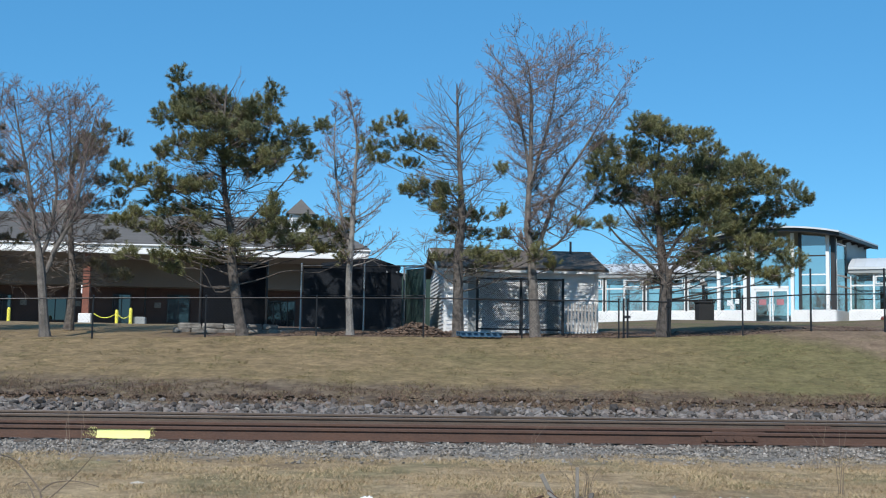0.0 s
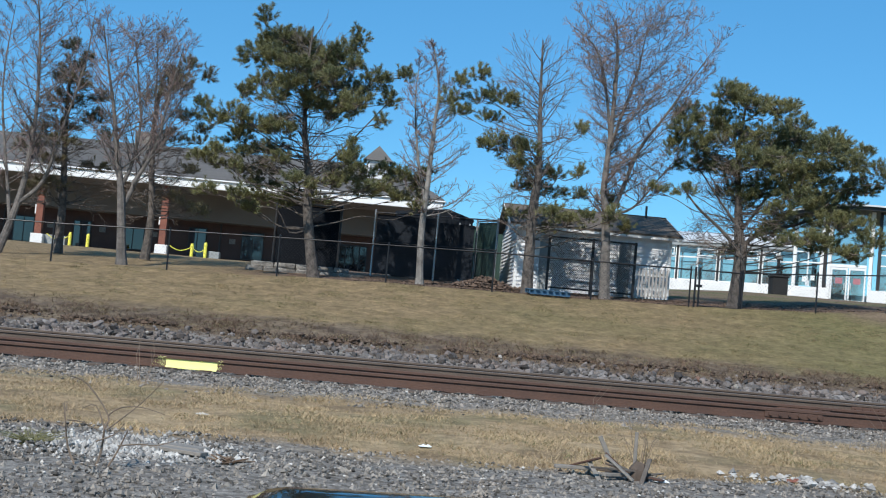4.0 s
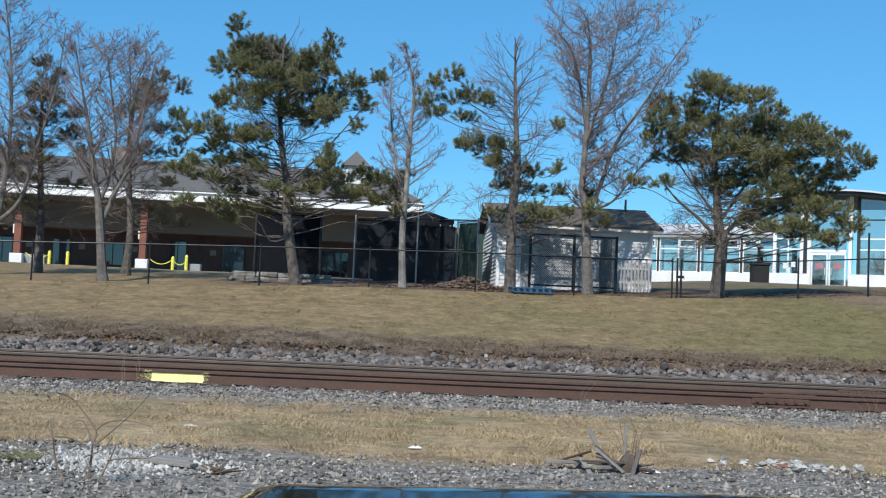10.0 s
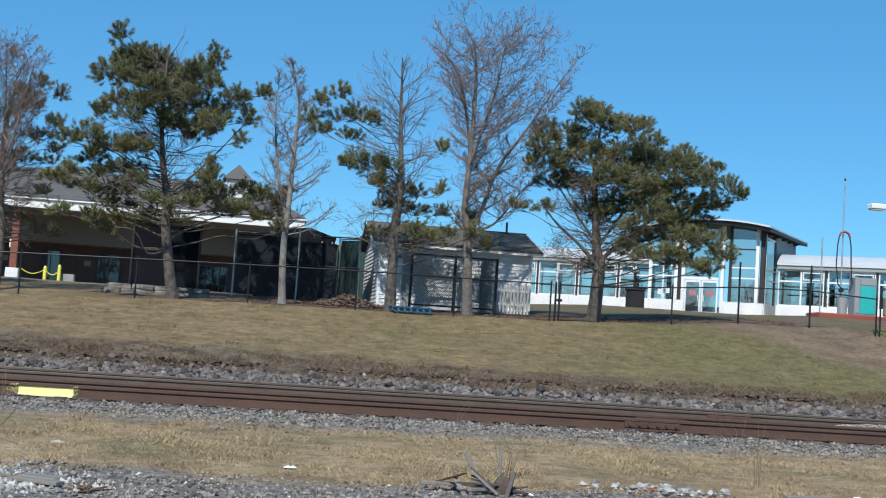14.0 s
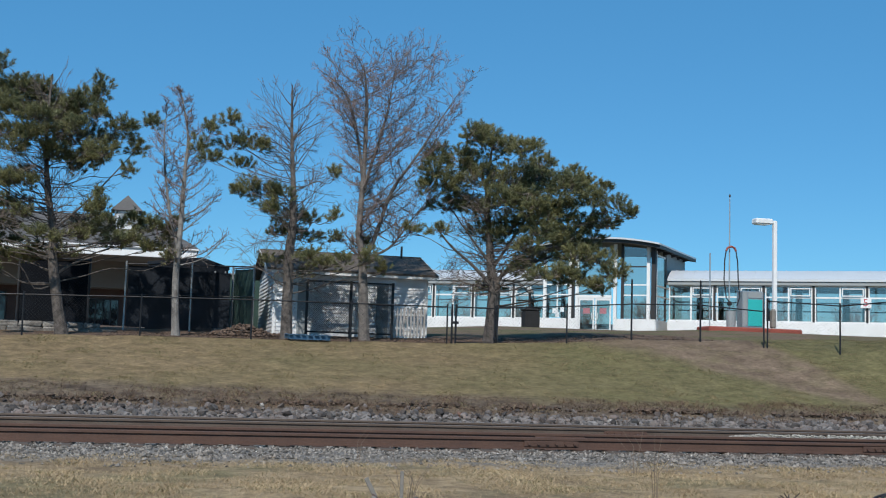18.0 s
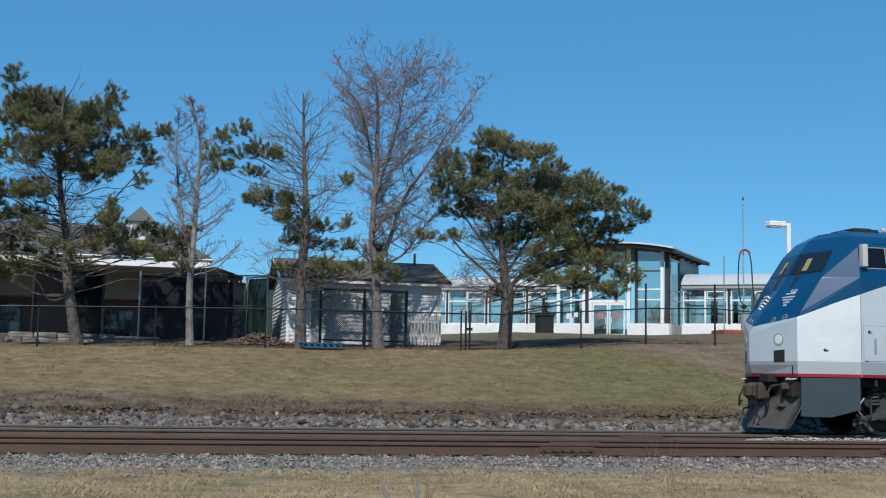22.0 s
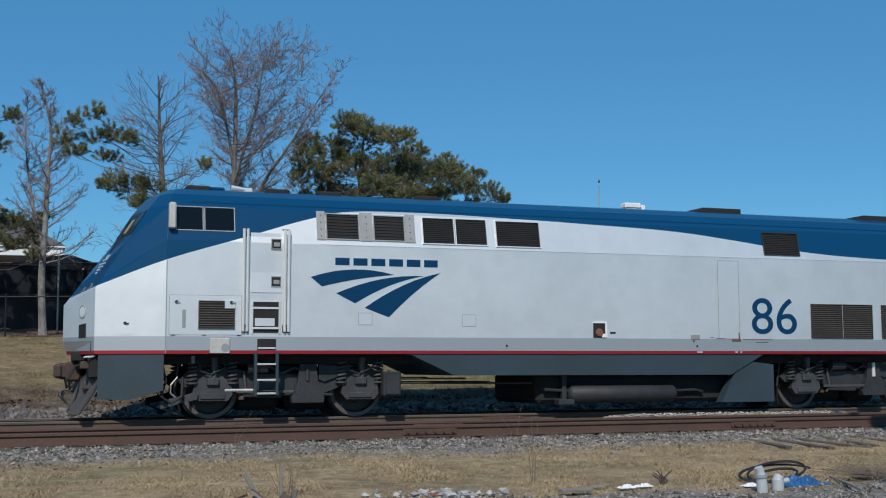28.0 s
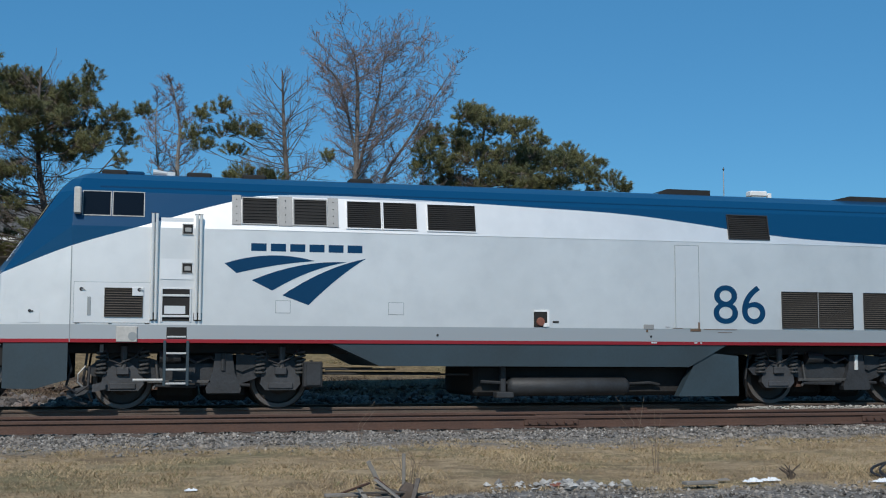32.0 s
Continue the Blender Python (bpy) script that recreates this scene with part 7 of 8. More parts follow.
build_arcade()
bollard = thing("bollard", "yellow painted steel bollard before the arcade", "bollard", pose(-9.6, 66, 2.72), "bollards")
part("post", Geo().tube([(0, 0, -0.1), (0, 0, 1.0), (0, 0, 1.07), (0, 0, 1.1)], [0.09, 0.09, 0.07, 0.03], 14), YELLOW, bollard)
part("base_ring", Geo().tube([(0, 0, 0.0), (0, 0, 0.05)], 0.15, 14), CONCRETE, bollard)
for bx in (-10.35, -16.85, -15.9):
    copy_thing(bollard, pose(bx, 66.2, 2.62))
for x0, x1 in ((-11.6, -10.35), (-10.35, -9.6), (-18.1, -16.85)):
    pts = [(x0 + (x1 - x0) * i / 8, 66.15, 3.55 - 0.28 * 4 * (i / 8) * (1 - i / 8)) for i in range(9)]
    solid("barrier_chain", Geo().tube(pts, 0.022, 6), YELLOW, "sagging yellow barrier chain between the bollards", "chain")
solid("utility_box", Geo().box(-9.5, -8.87, 66.2, 66.8, 2.6, 3.37, 0.03), GREY_TRIM, "grey utility box on the pavement", "box")
solid("utility_box", Geo().box(-18.3, -17.2, 66.6, 67.1, 2.6, 3.5, 0.03), GREY_TRIM, "grey utility box beside a column", "box")
solid("kerb_stripe", Geo().box(-8.2, -6.4, 63.9, 64.2, 2.6, 2.86, 0.03), YELLOW, "yellow painted kerb edge", "kerb")


# ---- long glazed station building, turned against the track ----
STATION = Matrix.Translation((18.4, 78.0, 0)) @ pose(0, 0, 0, 0, 0, math.degrees(math.atan2(-0.62, 1.0)))


def glazed_bay(b, x0, x1, opens, lights=2):
    """One bay: frame, mullion, transom, panes and an opening vent."""
    z0, zt, z1 = 4.80, 6.22, 6.86
    bay = part("window_bay", Geo().box(x0, x1, -0.05, 0.05, z0 - 0.06, z0).box(x0, x1, -0.05, 0.05, z1, z1 + 0.06).box(x0, x0 + 0.07, -0.05, 0.05, z0, z1).box(x1 - 0.07, x1, -0.05, 0.05, z0, z1), WHITE_PAINT, b)
    xm = (x0 + x1) / 2
    part("mullion", Geo().box(xm - 0.05, xm + 0.05, -0.055, 0.05, z0, z1), WHITE_PAINT, bay)
    part("transom", Geo().box(x0 + 0.07, x1 - 0.07, -0.053, 0.045, zt - 0.045, zt + 0.045), WHITE_PAINT, bay)
    for i, (a, c) in enumerate(((x0 + 0.07, xm - 0.05), (xm + 0.05, x1 - 0.07))):
        for d, e in ((z0, zt - 0.045), (zt + 0.045, z1)):
            pane = part("pane", Geo().box(a, c, -0.006, 0.006, d, e), STATION_GLASS, bay)
            pane.visible_shadow = False
        if i == opens:
            v = Geo()
            for q in ((a + 0.05, c - 0.05, 6.30, 6.36), (a + 0.05, c - 0.05, 6.72, 6.78), (a + 0.05, a + 0.11, 6.36, 6.72), (c - 0.11, c - 0.05, 6.36, 6.72)):
                v.box(q[0], q[1], -0.16, -0.10, q[2], q[3])
            part("vent_sash", v, WHITE_PAINT, bay)
    part("bay_post", Geo().box(x1 + 0.004, x1 + 0.134, -0.10, 0.06, 4.72, 6.9), DARK_TRIM, b)
    return bay


def clear_glass():
    m = bpy.data.materials.new("station glass")
    m.use_nodes = True
    n, l = m.node_tree.nodes, m.node_tree.links
    out = n["Material Output"]
    gloss, clear, mix = n.new("ShaderNodeBsdfGlossy"), n.new("ShaderNodeBsdfTransparent"), n.new("ShaderNodeMixShader")
    gloss.inputs["Roughness"].default_value = 0.02
    gloss.inputs["Color"].default_value = (0.97, 0.98, 1.0, 1)
    clear.inputs["Color"].default_value = (0.86, 0.80, 0.75, 1)
    mix.inputs["Fac"].default_value = 0.14
    l.new(clear.outputs[0], mix.inputs[1])
    l.new(gloss.outputs[0], mix.inputs[2])
    l.new(mix.outputs[0], out.inputs["Surface"])
    return m


STATION_GLASS = clear_glass()
POSTER = material("pink poster", (0.42, 0.17, 0.19), 0.7, 0, 0.1, 5, 20, 0.0)


def build_station():
    b = thing("station_building", "long white glazed station building with a curved pavilion roof", "building", STATION)
    DEEP = 5.0
    for x0, x1 in ((-6.0, 8.0), (15.7, 60.0)):
        part("sill_wall", Geo().box(x0, x1, -0.12, 0.15, 2.3, 4.74, 0.01), WHITE_PAINT, b, "white sill wall")
        part("back_wall", Geo().box(x0, x1, DEEP, DEEP + 0.15, 2.3, 4.74), WHITE_PAINT, b)
        part("floor_slab", Geo().box(x0, x1, 0.16, DEEP, 2.3, 3.95), CONCRETE, b)
        part("eave_band", Geo().box(x0, x1, -0.22, 0.2, 6.92, 7.16, 0.02), GREY_TRIM, b, "grey eave band")
        part("back_band", Geo().box(x0, x1, DEEP - 0.05, DEEP + 0.25, 6.86, 7.16), GREY_TRIM, b)
        part("ceiling", Geo().box(x0, x1, 0.21, DEEP - 0.06, 7.10, 7.155), GREY_TRIM, b)
        g, n = Geo(), 8
        prof = [(-0.30 + (DEEP + 0.6) * i / n, 7.165 + 1.0 * math.sin(math.pi * (0.08 + 0.84 * i / n)) - 0.12) for i in range(n + 1)]
        ring = [(y, z + 0.0) for y, z in prof] + [(DEEP + 0.3, 7.163), (-0.30, 7.163)]
        g.rings([[(x, y, z) for y, z in ring] for x in (x0, x1)])
        roof = part("roof", g, METAL_ROOF, b, "pale barrel metal roof")
        k = x0 + 0.3
        while k < x1 and k < 34:
            sm = Geo()
            sm.rings([[(k + dx, y, z + dz) for dx, dz in ((-0.015, 0.0), (0.015, 0.0), (0.015, 0.03), (-0.015, 0.03))] for y, z in prof])
            part("standing_seam", sm, METAL_ROOF, roof)
            k += 0.61
    for x0, x1, o in ((-2.1, 0.42, 1), (0.55, 3.10, 1), (3.24, 5.81, 1), (5.95, 8.0, 0), (15.78, 18.46, 1), (18.66, 21.36, 1), (21.53, 24.26, 1), (24.40, 27.28, 1), (27.42, 30.2, 1), (30.34, 33.1, 1)):
        glazed_bay(b, x0, x1, o)
        # the far side of the same bay
        xm = (x0 + x1) / 2
        part("rear_mullion", Geo().box(xm - 0.05, xm + 0.05, DEEP, DEEP + 0.1, 4.74, 6.86), WHITE_PAINT, b)
        part("rear_post", Geo().box(x1 - 0.1, x1 + 0.2, DEEP, DEEP + 0.1, 4.74, 6.86), DARK_TRIM, b)
        part("rear_transom", Geo().box(x0, x1, DEEP, DEEP + 0.08, 6.18, 6.26), GREY_TRIM, b)
        part("guard_rail", Geo().box(x0, x1, DEEP - 0.3, DEEP - 0.24, 5.62, 5.70), DARK_TRIM, b)
    for x in (2.2, 7.2, 17.3, 20.3, 23.4, 26.2, 29.1):
        part("bench", Geo().box(x - 0.8, x + 0.5, 2.5, 3.1, 3.96, 4.9, 0.03), DARK_TRIM, b)
        part("inner_column", Geo().box(x - 0.20, x + 0.20, 3.4, 3.7, 3.95, 7.1), DARK_TRIM, b)
    # pavilion
    P0, P1, D0, D1 = 8.02, 15.05, -0.9, 6.5
    part("pavilion_floor", Geo().box(P0, P1, D0 + 0.2, D1, 2.3, 3.9), CONCRETE, b)
    for a, c in ((P0, 10.15), (12.56, P1)):
        part("pavilion_base", Geo().box(a, c, D0, D0 + 0.25, 2.3, 4.75, 0.01), WHITE_PAINT, b)
    part("pavilion_rear", Geo().box(P0, P1, D1, D1 + 0.1, 2.3, 4.75), WHITE_PAINT, b)
    part("pavilion_sides", Geo().box(P0, P0 + 0.2, D0 + 0.26, D1, 2.3, 4.75), WHITE_PAINT, b)

    def top(x):
        return 9.60 - 0.030 * (x - 11.9) ** 2

    for x in (8.12, 9.73, 10.18, 12.56, 14.62):
        part("pavilion_post", Geo().box(x - 0.10, x + 0.10, D0 - 0.02, D0 + 0.2, 4.76 if x not in (10.18, 12.56) else 3.3, top(x) - 0.05), WHITE_PAINT, b)
    for x in (9.92, 13.02):
        part("dark_post", Geo().box(x - 0.09, x + 0.09, D0 + 0.02, D0 + 0.22, 4.76, top(x) - 0.05), DARK_TRIM, b)
    for x0, x1 in ((8.22, 9.63), (13.12, 14.52)):
        for z0, z1 in ((4.80, 6.18), (6.26, 6.82), (6.90, 7.95), (8.03, top(x0) - 0.1)):
            pane = part("pane", Geo().box(x0, x1, D0 + 0.06, D0 + 0.075, z0, z1), STATION_GLASS, b)
            pane.visible_shadow = False
        for z in (6.22, 6.86, 7.99):
            part("glazing_bar", Geo().box(x0, x1, D0 + 0.02, D0 + 0.12, z - 0.04, z + 0.04), WHITE_PAINT if z < 7.5 else DARK_TRIM, b)
        xm = (x0 + x1) / 2 if x0 < 10 else None
        if xm:
            part("mullion", Geo().box(xm - 0.04, xm + 0.04, D0 + 0.03, D0 + 0.11, 4.8, 8.8), WHITE_PAINT, b)
    over = part("pane", Geo().box(10.30, 12.33, D0 + 0.06, D0 + 0.075, 6.22, 9.2), STATION_GLASS, b)
    over.visible_shadow = False
    part("door_head", Geo().box(10.28, 12.35, D0 - 0.01, D0 + 0.15, 6.02, 6.20, 0.01), WHITE_PAINT, b)
    for a, c in ((10.30, 11.28), (11.34, 12.33)):
        d = part("entrance_door", Geo().box(a, c, D0 + 0.02, D0 + 0.10, 3.92, 4.08).box(a, c, D0 + 0.02, D0 + 0.10, 5.88, 6.01).box(a, a + 0.09, D0 + 0.02, D0 + 0.10, 4.08, 5.88).box(c - 0.09, c, D0 + 0.02, D0 + 0.10, 4.08, 5.88), WHITE_PAINT, b, "white framed glass entrance door")
        part("door_pane", Geo().box(a + 0.09, c - 0.09, D0 + 0.05, D0 + 0.06, 4.08, 5.88), STATION_GLASS, d)
        part("door_poster", Geo().box(a + 0.28, c - 0.28, D0 + 0.03, D0 + 0.045, 5.05, 5.40), POSTER, d)
        part("door_handle", Geo().tube([((c - 0.15) if a < 11 else (a + 0.15), D0 - 0.03, 4.7), ((c - 0.15) if a < 11 else (a + 0.15), D0 - 0.03, 5.1)], 0.025, 6), STAINLESS, d)
    for x, z in ((8.75, 5.2), (8.95, 4.95), (9.25, 5.3)):
        part("window_notice", Geo().box(x - 0.12, x + 0.12, D0 + 0.03, D0 + 0.05, z - 0.16, z + 0.16), LITTER, b)
    # side of the pavilion toward the right wing, splayed out to the back
    def side_x(y):
        return 15.05 + 0.125 * (y - D0)

    def splayed(y0, y1, z0, z1, thick, inset=0.0):
        v = [(side_x(y) - inset - q, y, z) for z in (z0, z1) for y in (y0, y1) for q in (thick, 0.0)]
        return Geo().add(v, [(0, 1, 3, 2), (4, 6, 7, 5), (0, 4, 5, 1), (2, 3, 7, 6), (1, 5, 7, 3), (0, 2, 6, 4)])
    part("pavilion_base", splayed(D0 + 0.26, D1, 2.3, 4.75, 0.2), WHITE_PAINT, b)
    part("corner_post", splayed(D0, D0 + 0.3, 4.76, 9.22, 0.26), DARK_TRIM, b, "dark bronze corner post")
    for i in range(3):
        y0 = D0 + 0.45 + i * 2.2
        pane = part("pane", splayed(y0, y0 + 2.1, 4.8, 8.75, 0.015, 0.06), STATION_GLASS, b)
        pane.visible_shadow = False
        part("side_post", splayed(y0 - 0.10, y0, 4.76, 9.0, 0.12, 0.0), WHITE_PAINT if i != 1 else DARK_TRIM, b)
        for z in (6.22, 6.86, 8.75):
            part("side_bar", splayed(y0, y0 + 2.1, z - 0.04, z + 0.04, 0.09, 0.01), WHITE_PAINT, b)
    part("upper_side_wall", splayed(1.6, D1 - 0.2, 7.1, 9.05, 0.10, -0.05), GREY_TRIM, b, "grey panelled upper side wall")

    def vault(y0, y1, over, under):
        """The curved roof between two fronts, wider at the back."""
        g, n = Geo(), 16
        rows = []
        for y, xr in ((y0, 15.45), (y1, 16.65)):
            xs = [7.4 + (15.45 - 7.4) * i / n for i in range(n + 1)]
            at = [7.4 + (xr - 7.4) * i / n for i in range(n + 1)]
            rows.append([(x, y, top(q) + over) for x, q in zip(at, xs)] + [(x, y, top(q) + under) for x, q in reversed(list(zip(at, xs)))])
        return g.rings(rows)
    part("pavilion_roof", vault(D0 - 1.25, 7.2, 0.10, 0.0), METAL_ROOF, b, "curved white pavilion roof")
    part("roof_soffit", vault(D0 - 1.05, 7.0, -0.004, -0.20), DARK_TRIM, b, "dark curved roof underside")
    for i in range(5):
        y = D0 + 0.6 + i * 1.5
        part("rafter_tail", Geo().prism([(side_x(y) - 0.1, 9.12), (15.4 + 0.13 * (y + 2.1), 9.10), (15.4 + 0.13 * (y + 2.1), 9.02), (side_x(y) - 0.1, 8.86)], y - 0.06, y + 0.06), DARK_TRIM, b)
    # square number sign on the right wing
    sg = part("number_sign", Geo().box(26.98, 27.58, -0.20, -0.16, 5.62, 6.24, 0.01), WHITE_PAINT, b, "square white sign with a red number")
    lettering("sign_number", "5", 0.62, SIGN_RED, sg, pose(27.26, -0.203, 5.74, 90, 0, 0), 0.004)


build_station()


def build_shrubs():
    """Bare bushes behind the station that show through its two glass fronts."""
    rng = random.Random(61)
    for x, y in ((19.0, 90), (23.5, 88), (27.5, 86), (31.5, 85), (36.0, 82), (40.0, 80), (44.0, 77), (48.0, 75), (52.0, 73)):
        wood, twigs = Geo(), Geo()
        for _ in range(30):
            a = rng.random() * 6.283
            limb_tree(wood, twigs, rng, (x + rng.uniform(-0.4, 0.4), y, ground_z(x, y) - 0.1), (math.cos(a) * 0.6, math.sin(a) * 0.6, 1.2), rng.uniform(1.4, 2.9), 0.05, 2, 0.3, 0.7)
        bush = thing("bare_bush", "leafless brown bush behind the station", "bush", group="bushes behind the station")
        part("stems", wood, BARK, bush)
        part("twig_mass", twigs, BRANCHLET, bush)


build_shrubs()


def build_bin():
    t = thing("litter_bin", "dark litter bin beside a lamp before the station", "bin", pose(22.3, 68, ground_z(22.3, 68) - 0.02))
    part("body", Geo().box(-0.45, 0.45, -0.4, 0.4, 0.0, 1.25, 0.05), UNDER_BLACK, t)
    part("lid", Geo().box(-0.5, 0.5, -0.45, 0.45, 1.25, 1.38, 0.04), UNDER_BLACK, t)
    part("post", Geo().tube([(0.1, 0.5, 0), (0.1, 0.5, 2.3)], 0.09, 8), UNDER_BLACK, t)
    part("globe", Geo().tube([(0.1, 0.5, 2.3), (0.1, 0.5, 2.36), (0.1, 0.5, 2.5), (0.1, 0.5, 2.6)], [0.1, 0.2, 0.2, 0.08], 12), OLD_TIMBER, t)


build_bin()


def build_forecourt():
    z = 3.86
    solid("pump_island", Geo().box(29.4, 34.9, 59.3, 60.9, z - 0.9, z + 0.12, 0.06), RED_PAINT, "dull red painted kerb island", "kerb")
    lamp = thing("street_lamp", "white square-headed street lamp", "lamp", pose(33.6, 60, z + 0.1))
    part("pole", Geo().box(-0.11, 0.11, -0.11, 0.11, 0, 5.95, 0.03), WHITE_PAINT, lamp)
    part("arm", Geo().box(-0.45, 0.0, -0.07, 0.07, 5.80, 5.92, 0.02), WHITE_PAINT, lamp)
    head = part("lamp_head", Geo().box(-1.25, -0.25, -0.3, 0.3, 5.72, 6.02, 0.05), WHITE_PAINT, lamp)
    part("lens", Geo().box(-1.15, -0.45, -0.24, 0.24, 5.69, 5.719), LAMP_LENS, head)
    part("base_plate", Geo().box(-0.25, 0.25, -0.25, 0.25, 0, 0.06, 0.01), CONCRETE, lamp)
    part("pole_foot", Geo().box(-0.24, 0.02, -0.2, 0.16, 0.06, 1.1, 0.08), OLD_TIMBER, lamp)
    k = thing("fuel_kiosk", "grey kiosk with a teal front panel", "kiosk", pose(32.2, 60.1, z + 0.12))
    part("body", Geo().box(-0.62, 0.62, -0.3, 0.4, 0, 2.0, 0.03), GALVANISED, k)
    part("teal_panel", Geo().box(-0.30, 0.55, -0.33, -0.301, 0.10, 1.55, 0.01), TEAL, k, "flat teal panel")
    part("head_panel", Geo().box(-0.30, 0.55, -0.33, -0.301, 1.62, 1.95, 0.01), GREY_TRIM, k)
    part("side_panel", Geo().box(-0.60, -0.36, -0.33, -0.301, 0.1, 1.95, 0.01), GREY_TRIM, k)
    mast = thing("flag_mast", "tall thin steel mast on the island", "mast", pose(31.0, 60.2, z + 0.1))
    part("pole", Geo().tube([(0, 0, 0), (0, 0, 7.0), (0, 0, 7.3)], [0.05, 0.03, 0.01], 8), GALVANISED, mast)
    part("finial", Geo().tube([(0, 0, 7.1), (0, 0, 7.2), (0, 0, 7.32)], [0.02, 0.06, 0.01], 8), DARK_TRIM, mast)
    part("bucket", Geo().tube([(-0.02, -0.25, 0), (-0.02, -0.25, 0.9)], [0.24, 0.28], 14), GREY_TRIM, mast)
    h = thing("hose_stand", "black air hose looped over a red hoop", "hose stand", pose(31.0, 60.0, z + 0.1))
    loop = [(-0.28, 0, 1.6), (-0.42, 0, 2.6), (-0.38, 0, 3.7), (-0.30, 0, 4.15)]
    part("hose", Geo().tube([(-0.10, 0, 1.4), *loop], 0.035, 8), RUBBER, h)
    part("hose", Geo().tube([(0.35, 0, 1.2), (0.52, 0, 1.7), (0.42, 0, 2.6), (0.38, 0, 3.6), (0.28, 0, 4.15)], 0.035, 8), RUBBER, h)
    part("hoop", Geo().tube([(-0.30, 0, 4.15), (-0.22, 0, 4.32), (0, 0, 4.40), (0.2, 0, 4.32), (0.28, 0, 4.15)], 0.06, 8), RED_PAINT, h)
    part("reel", Geo().disc((-0.1, -0.1, 1.3), (0, 1, 0), 0.12, 0.12, 0.15, 16), UNDER_BLACK, h)
    p = thing("vent_pipe", "thin galvanised vent pipe", "pipe", pose(29.85, 60.2, z + 0.1))
    part("pipe", Geo().tube([(0, 0, 0), (0, 0, 4.0)], 0.04, 8), GALVANISED, p)


build_forecourt()


# ---- small things near the camera ----
def sticks(name, label, place, n, seed, height, spread=0.25, r=0.006, mat=None, curl=0.25):
    rng, t = random.Random(seed), thing(name, label, "weeds", pose(*place, ground_z(*place)))
    for _ in range(n):
        a = rng.random() * 6.283
        h = height * rng.uniform(0.5, 1.0)
        dx, dy = math.cos(a) * spread, math.sin(a) * spread
        pts = [(dx * 0.2, dy * 0.2, -0.03), (dx * 0.5 + rng.uniform(-curl, curl) * 0.2, dy * 0.5, h * 0.5), (dx + rng.uniform(-curl, curl), dy, h)]
        part("stem", Geo().tube(pts, [r, r * 0.8, r * 0.4], 4), mat or TWIG, t)
    return t


def build_bush():
    """Three crooked stems that fork and lean apart."""
    b = thing("dry_bush", "bare thorny bush on the gravel heap", "bush", pose(-1.75, 8.6, -0.355))
    rng = random.Random(41)
    for name, pts in (
            ("stem", [(-0.2, -0.03, -0.195), (-0.22, 0.0, -0.025), (-0.31, 0.03, 0.155), (-0.33, -0.03, 0.335), (-0.36, 0.0, 0.455)]),
            ("stem", [(-0.14, -0.03, -0.225), (-0.11, 0.0, -0.015), (-0.08, 0.03, 0.145), (-0.06, -0.03, 0.305), (-0.05, 0.0, 0.395), (-0.22, 0.03, 0.595), (-0.33, -0.03, 0.645)]),
            ("stem", [(-0.07, -0.03, -0.225), (-0.04, 0.0, -0.015), (0.03, 0.03, 0.145), (0.1, -0.03, 0.305)]),
            ("branch", [(-0.32, -0.03, 0.345), (-0.22, 0.0, 0.335), (-0.1, 0.03, 0.275)]),
            ("branch", [(-0.33, -0.03, 0.295), (-0.41, 0.0, 0.315), (-0.48, 0.03, 0.325)]),
            ("branch", [(0.04, -0.03, 0.195), (0.18, 0.0, 0.215), (0.31, 0.03, 0.215), (0.5, -0.03, 0.295)]),
            ("branch", [(-0.05, -0.03, 0.295), (0.07, 0.0, 0.405), (0.19, 0.03, 0.525), (0.31, -0.03, 0.665)]),
            ("branch", [(-0.33, -0.03, 0.405), (-0.34, 0.0, 0.465)]),
            ("branch", [(-0.11, -0.03, 0.215), (0.0, 0.0, 0.265), (0.06, 0.03, 0.345)]),
            ("branch", [(-0.05, -0.03, 0.395), (0.03, 0.0, 0.455), (0.17, 0.03, 0.465), (0.34, -0.03, 0.435)]),
            ("branch", [(-0.06, -0.03, 0.305), (-0.14, 0.0, 0.455), (-0.24, 0.03, 0.425)]),
    ):
        line = smooth_line([Vector(q) for q in pts], 3)
        r0 = 0.011 if name == "stem" else 0.006
        g = Geo().tube(line, [r0 * (1 - 0.6 * k / (len(line) - 1)) for k in range(len(line))], 5)
        for k in range(2, len(line)):
            d = Vector((rng.gauss(0, 1), rng.gauss(0, 1), rng.gauss(0.2, 0.8))).normalized()
            g.tube([line[k], line[k] + d * rng.uniform(0.015, 0.04)], [0.002, 0.0008], 3)
        part(name, g, TWIG, b)


build_bush()
sticks("dry_weeds", "few tall dry weed stalks", (2.6, 11.6), 9, 42, 0.55, 0.2, 0.004)
sticks("dry_weeds", "few tall dry weed stalks", (5.3, 11.9), 4, 43, 0.75, 0.1, 0.004)
sticks("dry_weeds", "few thin stalks beside the ballast", (6.4, 15.0), 3, 44, 0.9, 0.12, 0.004)
sticks("dry_weeds", "few thin stalks beside the ballast", (-2.9, 15.5), 4, 45, 0.9, 0.3, 0.005)
sticks("dry_weeds", "thin stalk beside the ballast", (2.9, 16.0), 2, 46, 0.8, 0.1, 0.004)
sticks("brush_pile", "low tangle of dead brown twigs and straw", (8.9, 10.95), 170, 47, 0.17, 0.42, 0.0045, TWIG, 0.45)
sticks("grass_tuft", "ragged tuft of greening grass on the gravel", (-2.58, 9.55), 90, 49, 0.13, 0.16, 0.003, GREEN_TURF, 0.2)
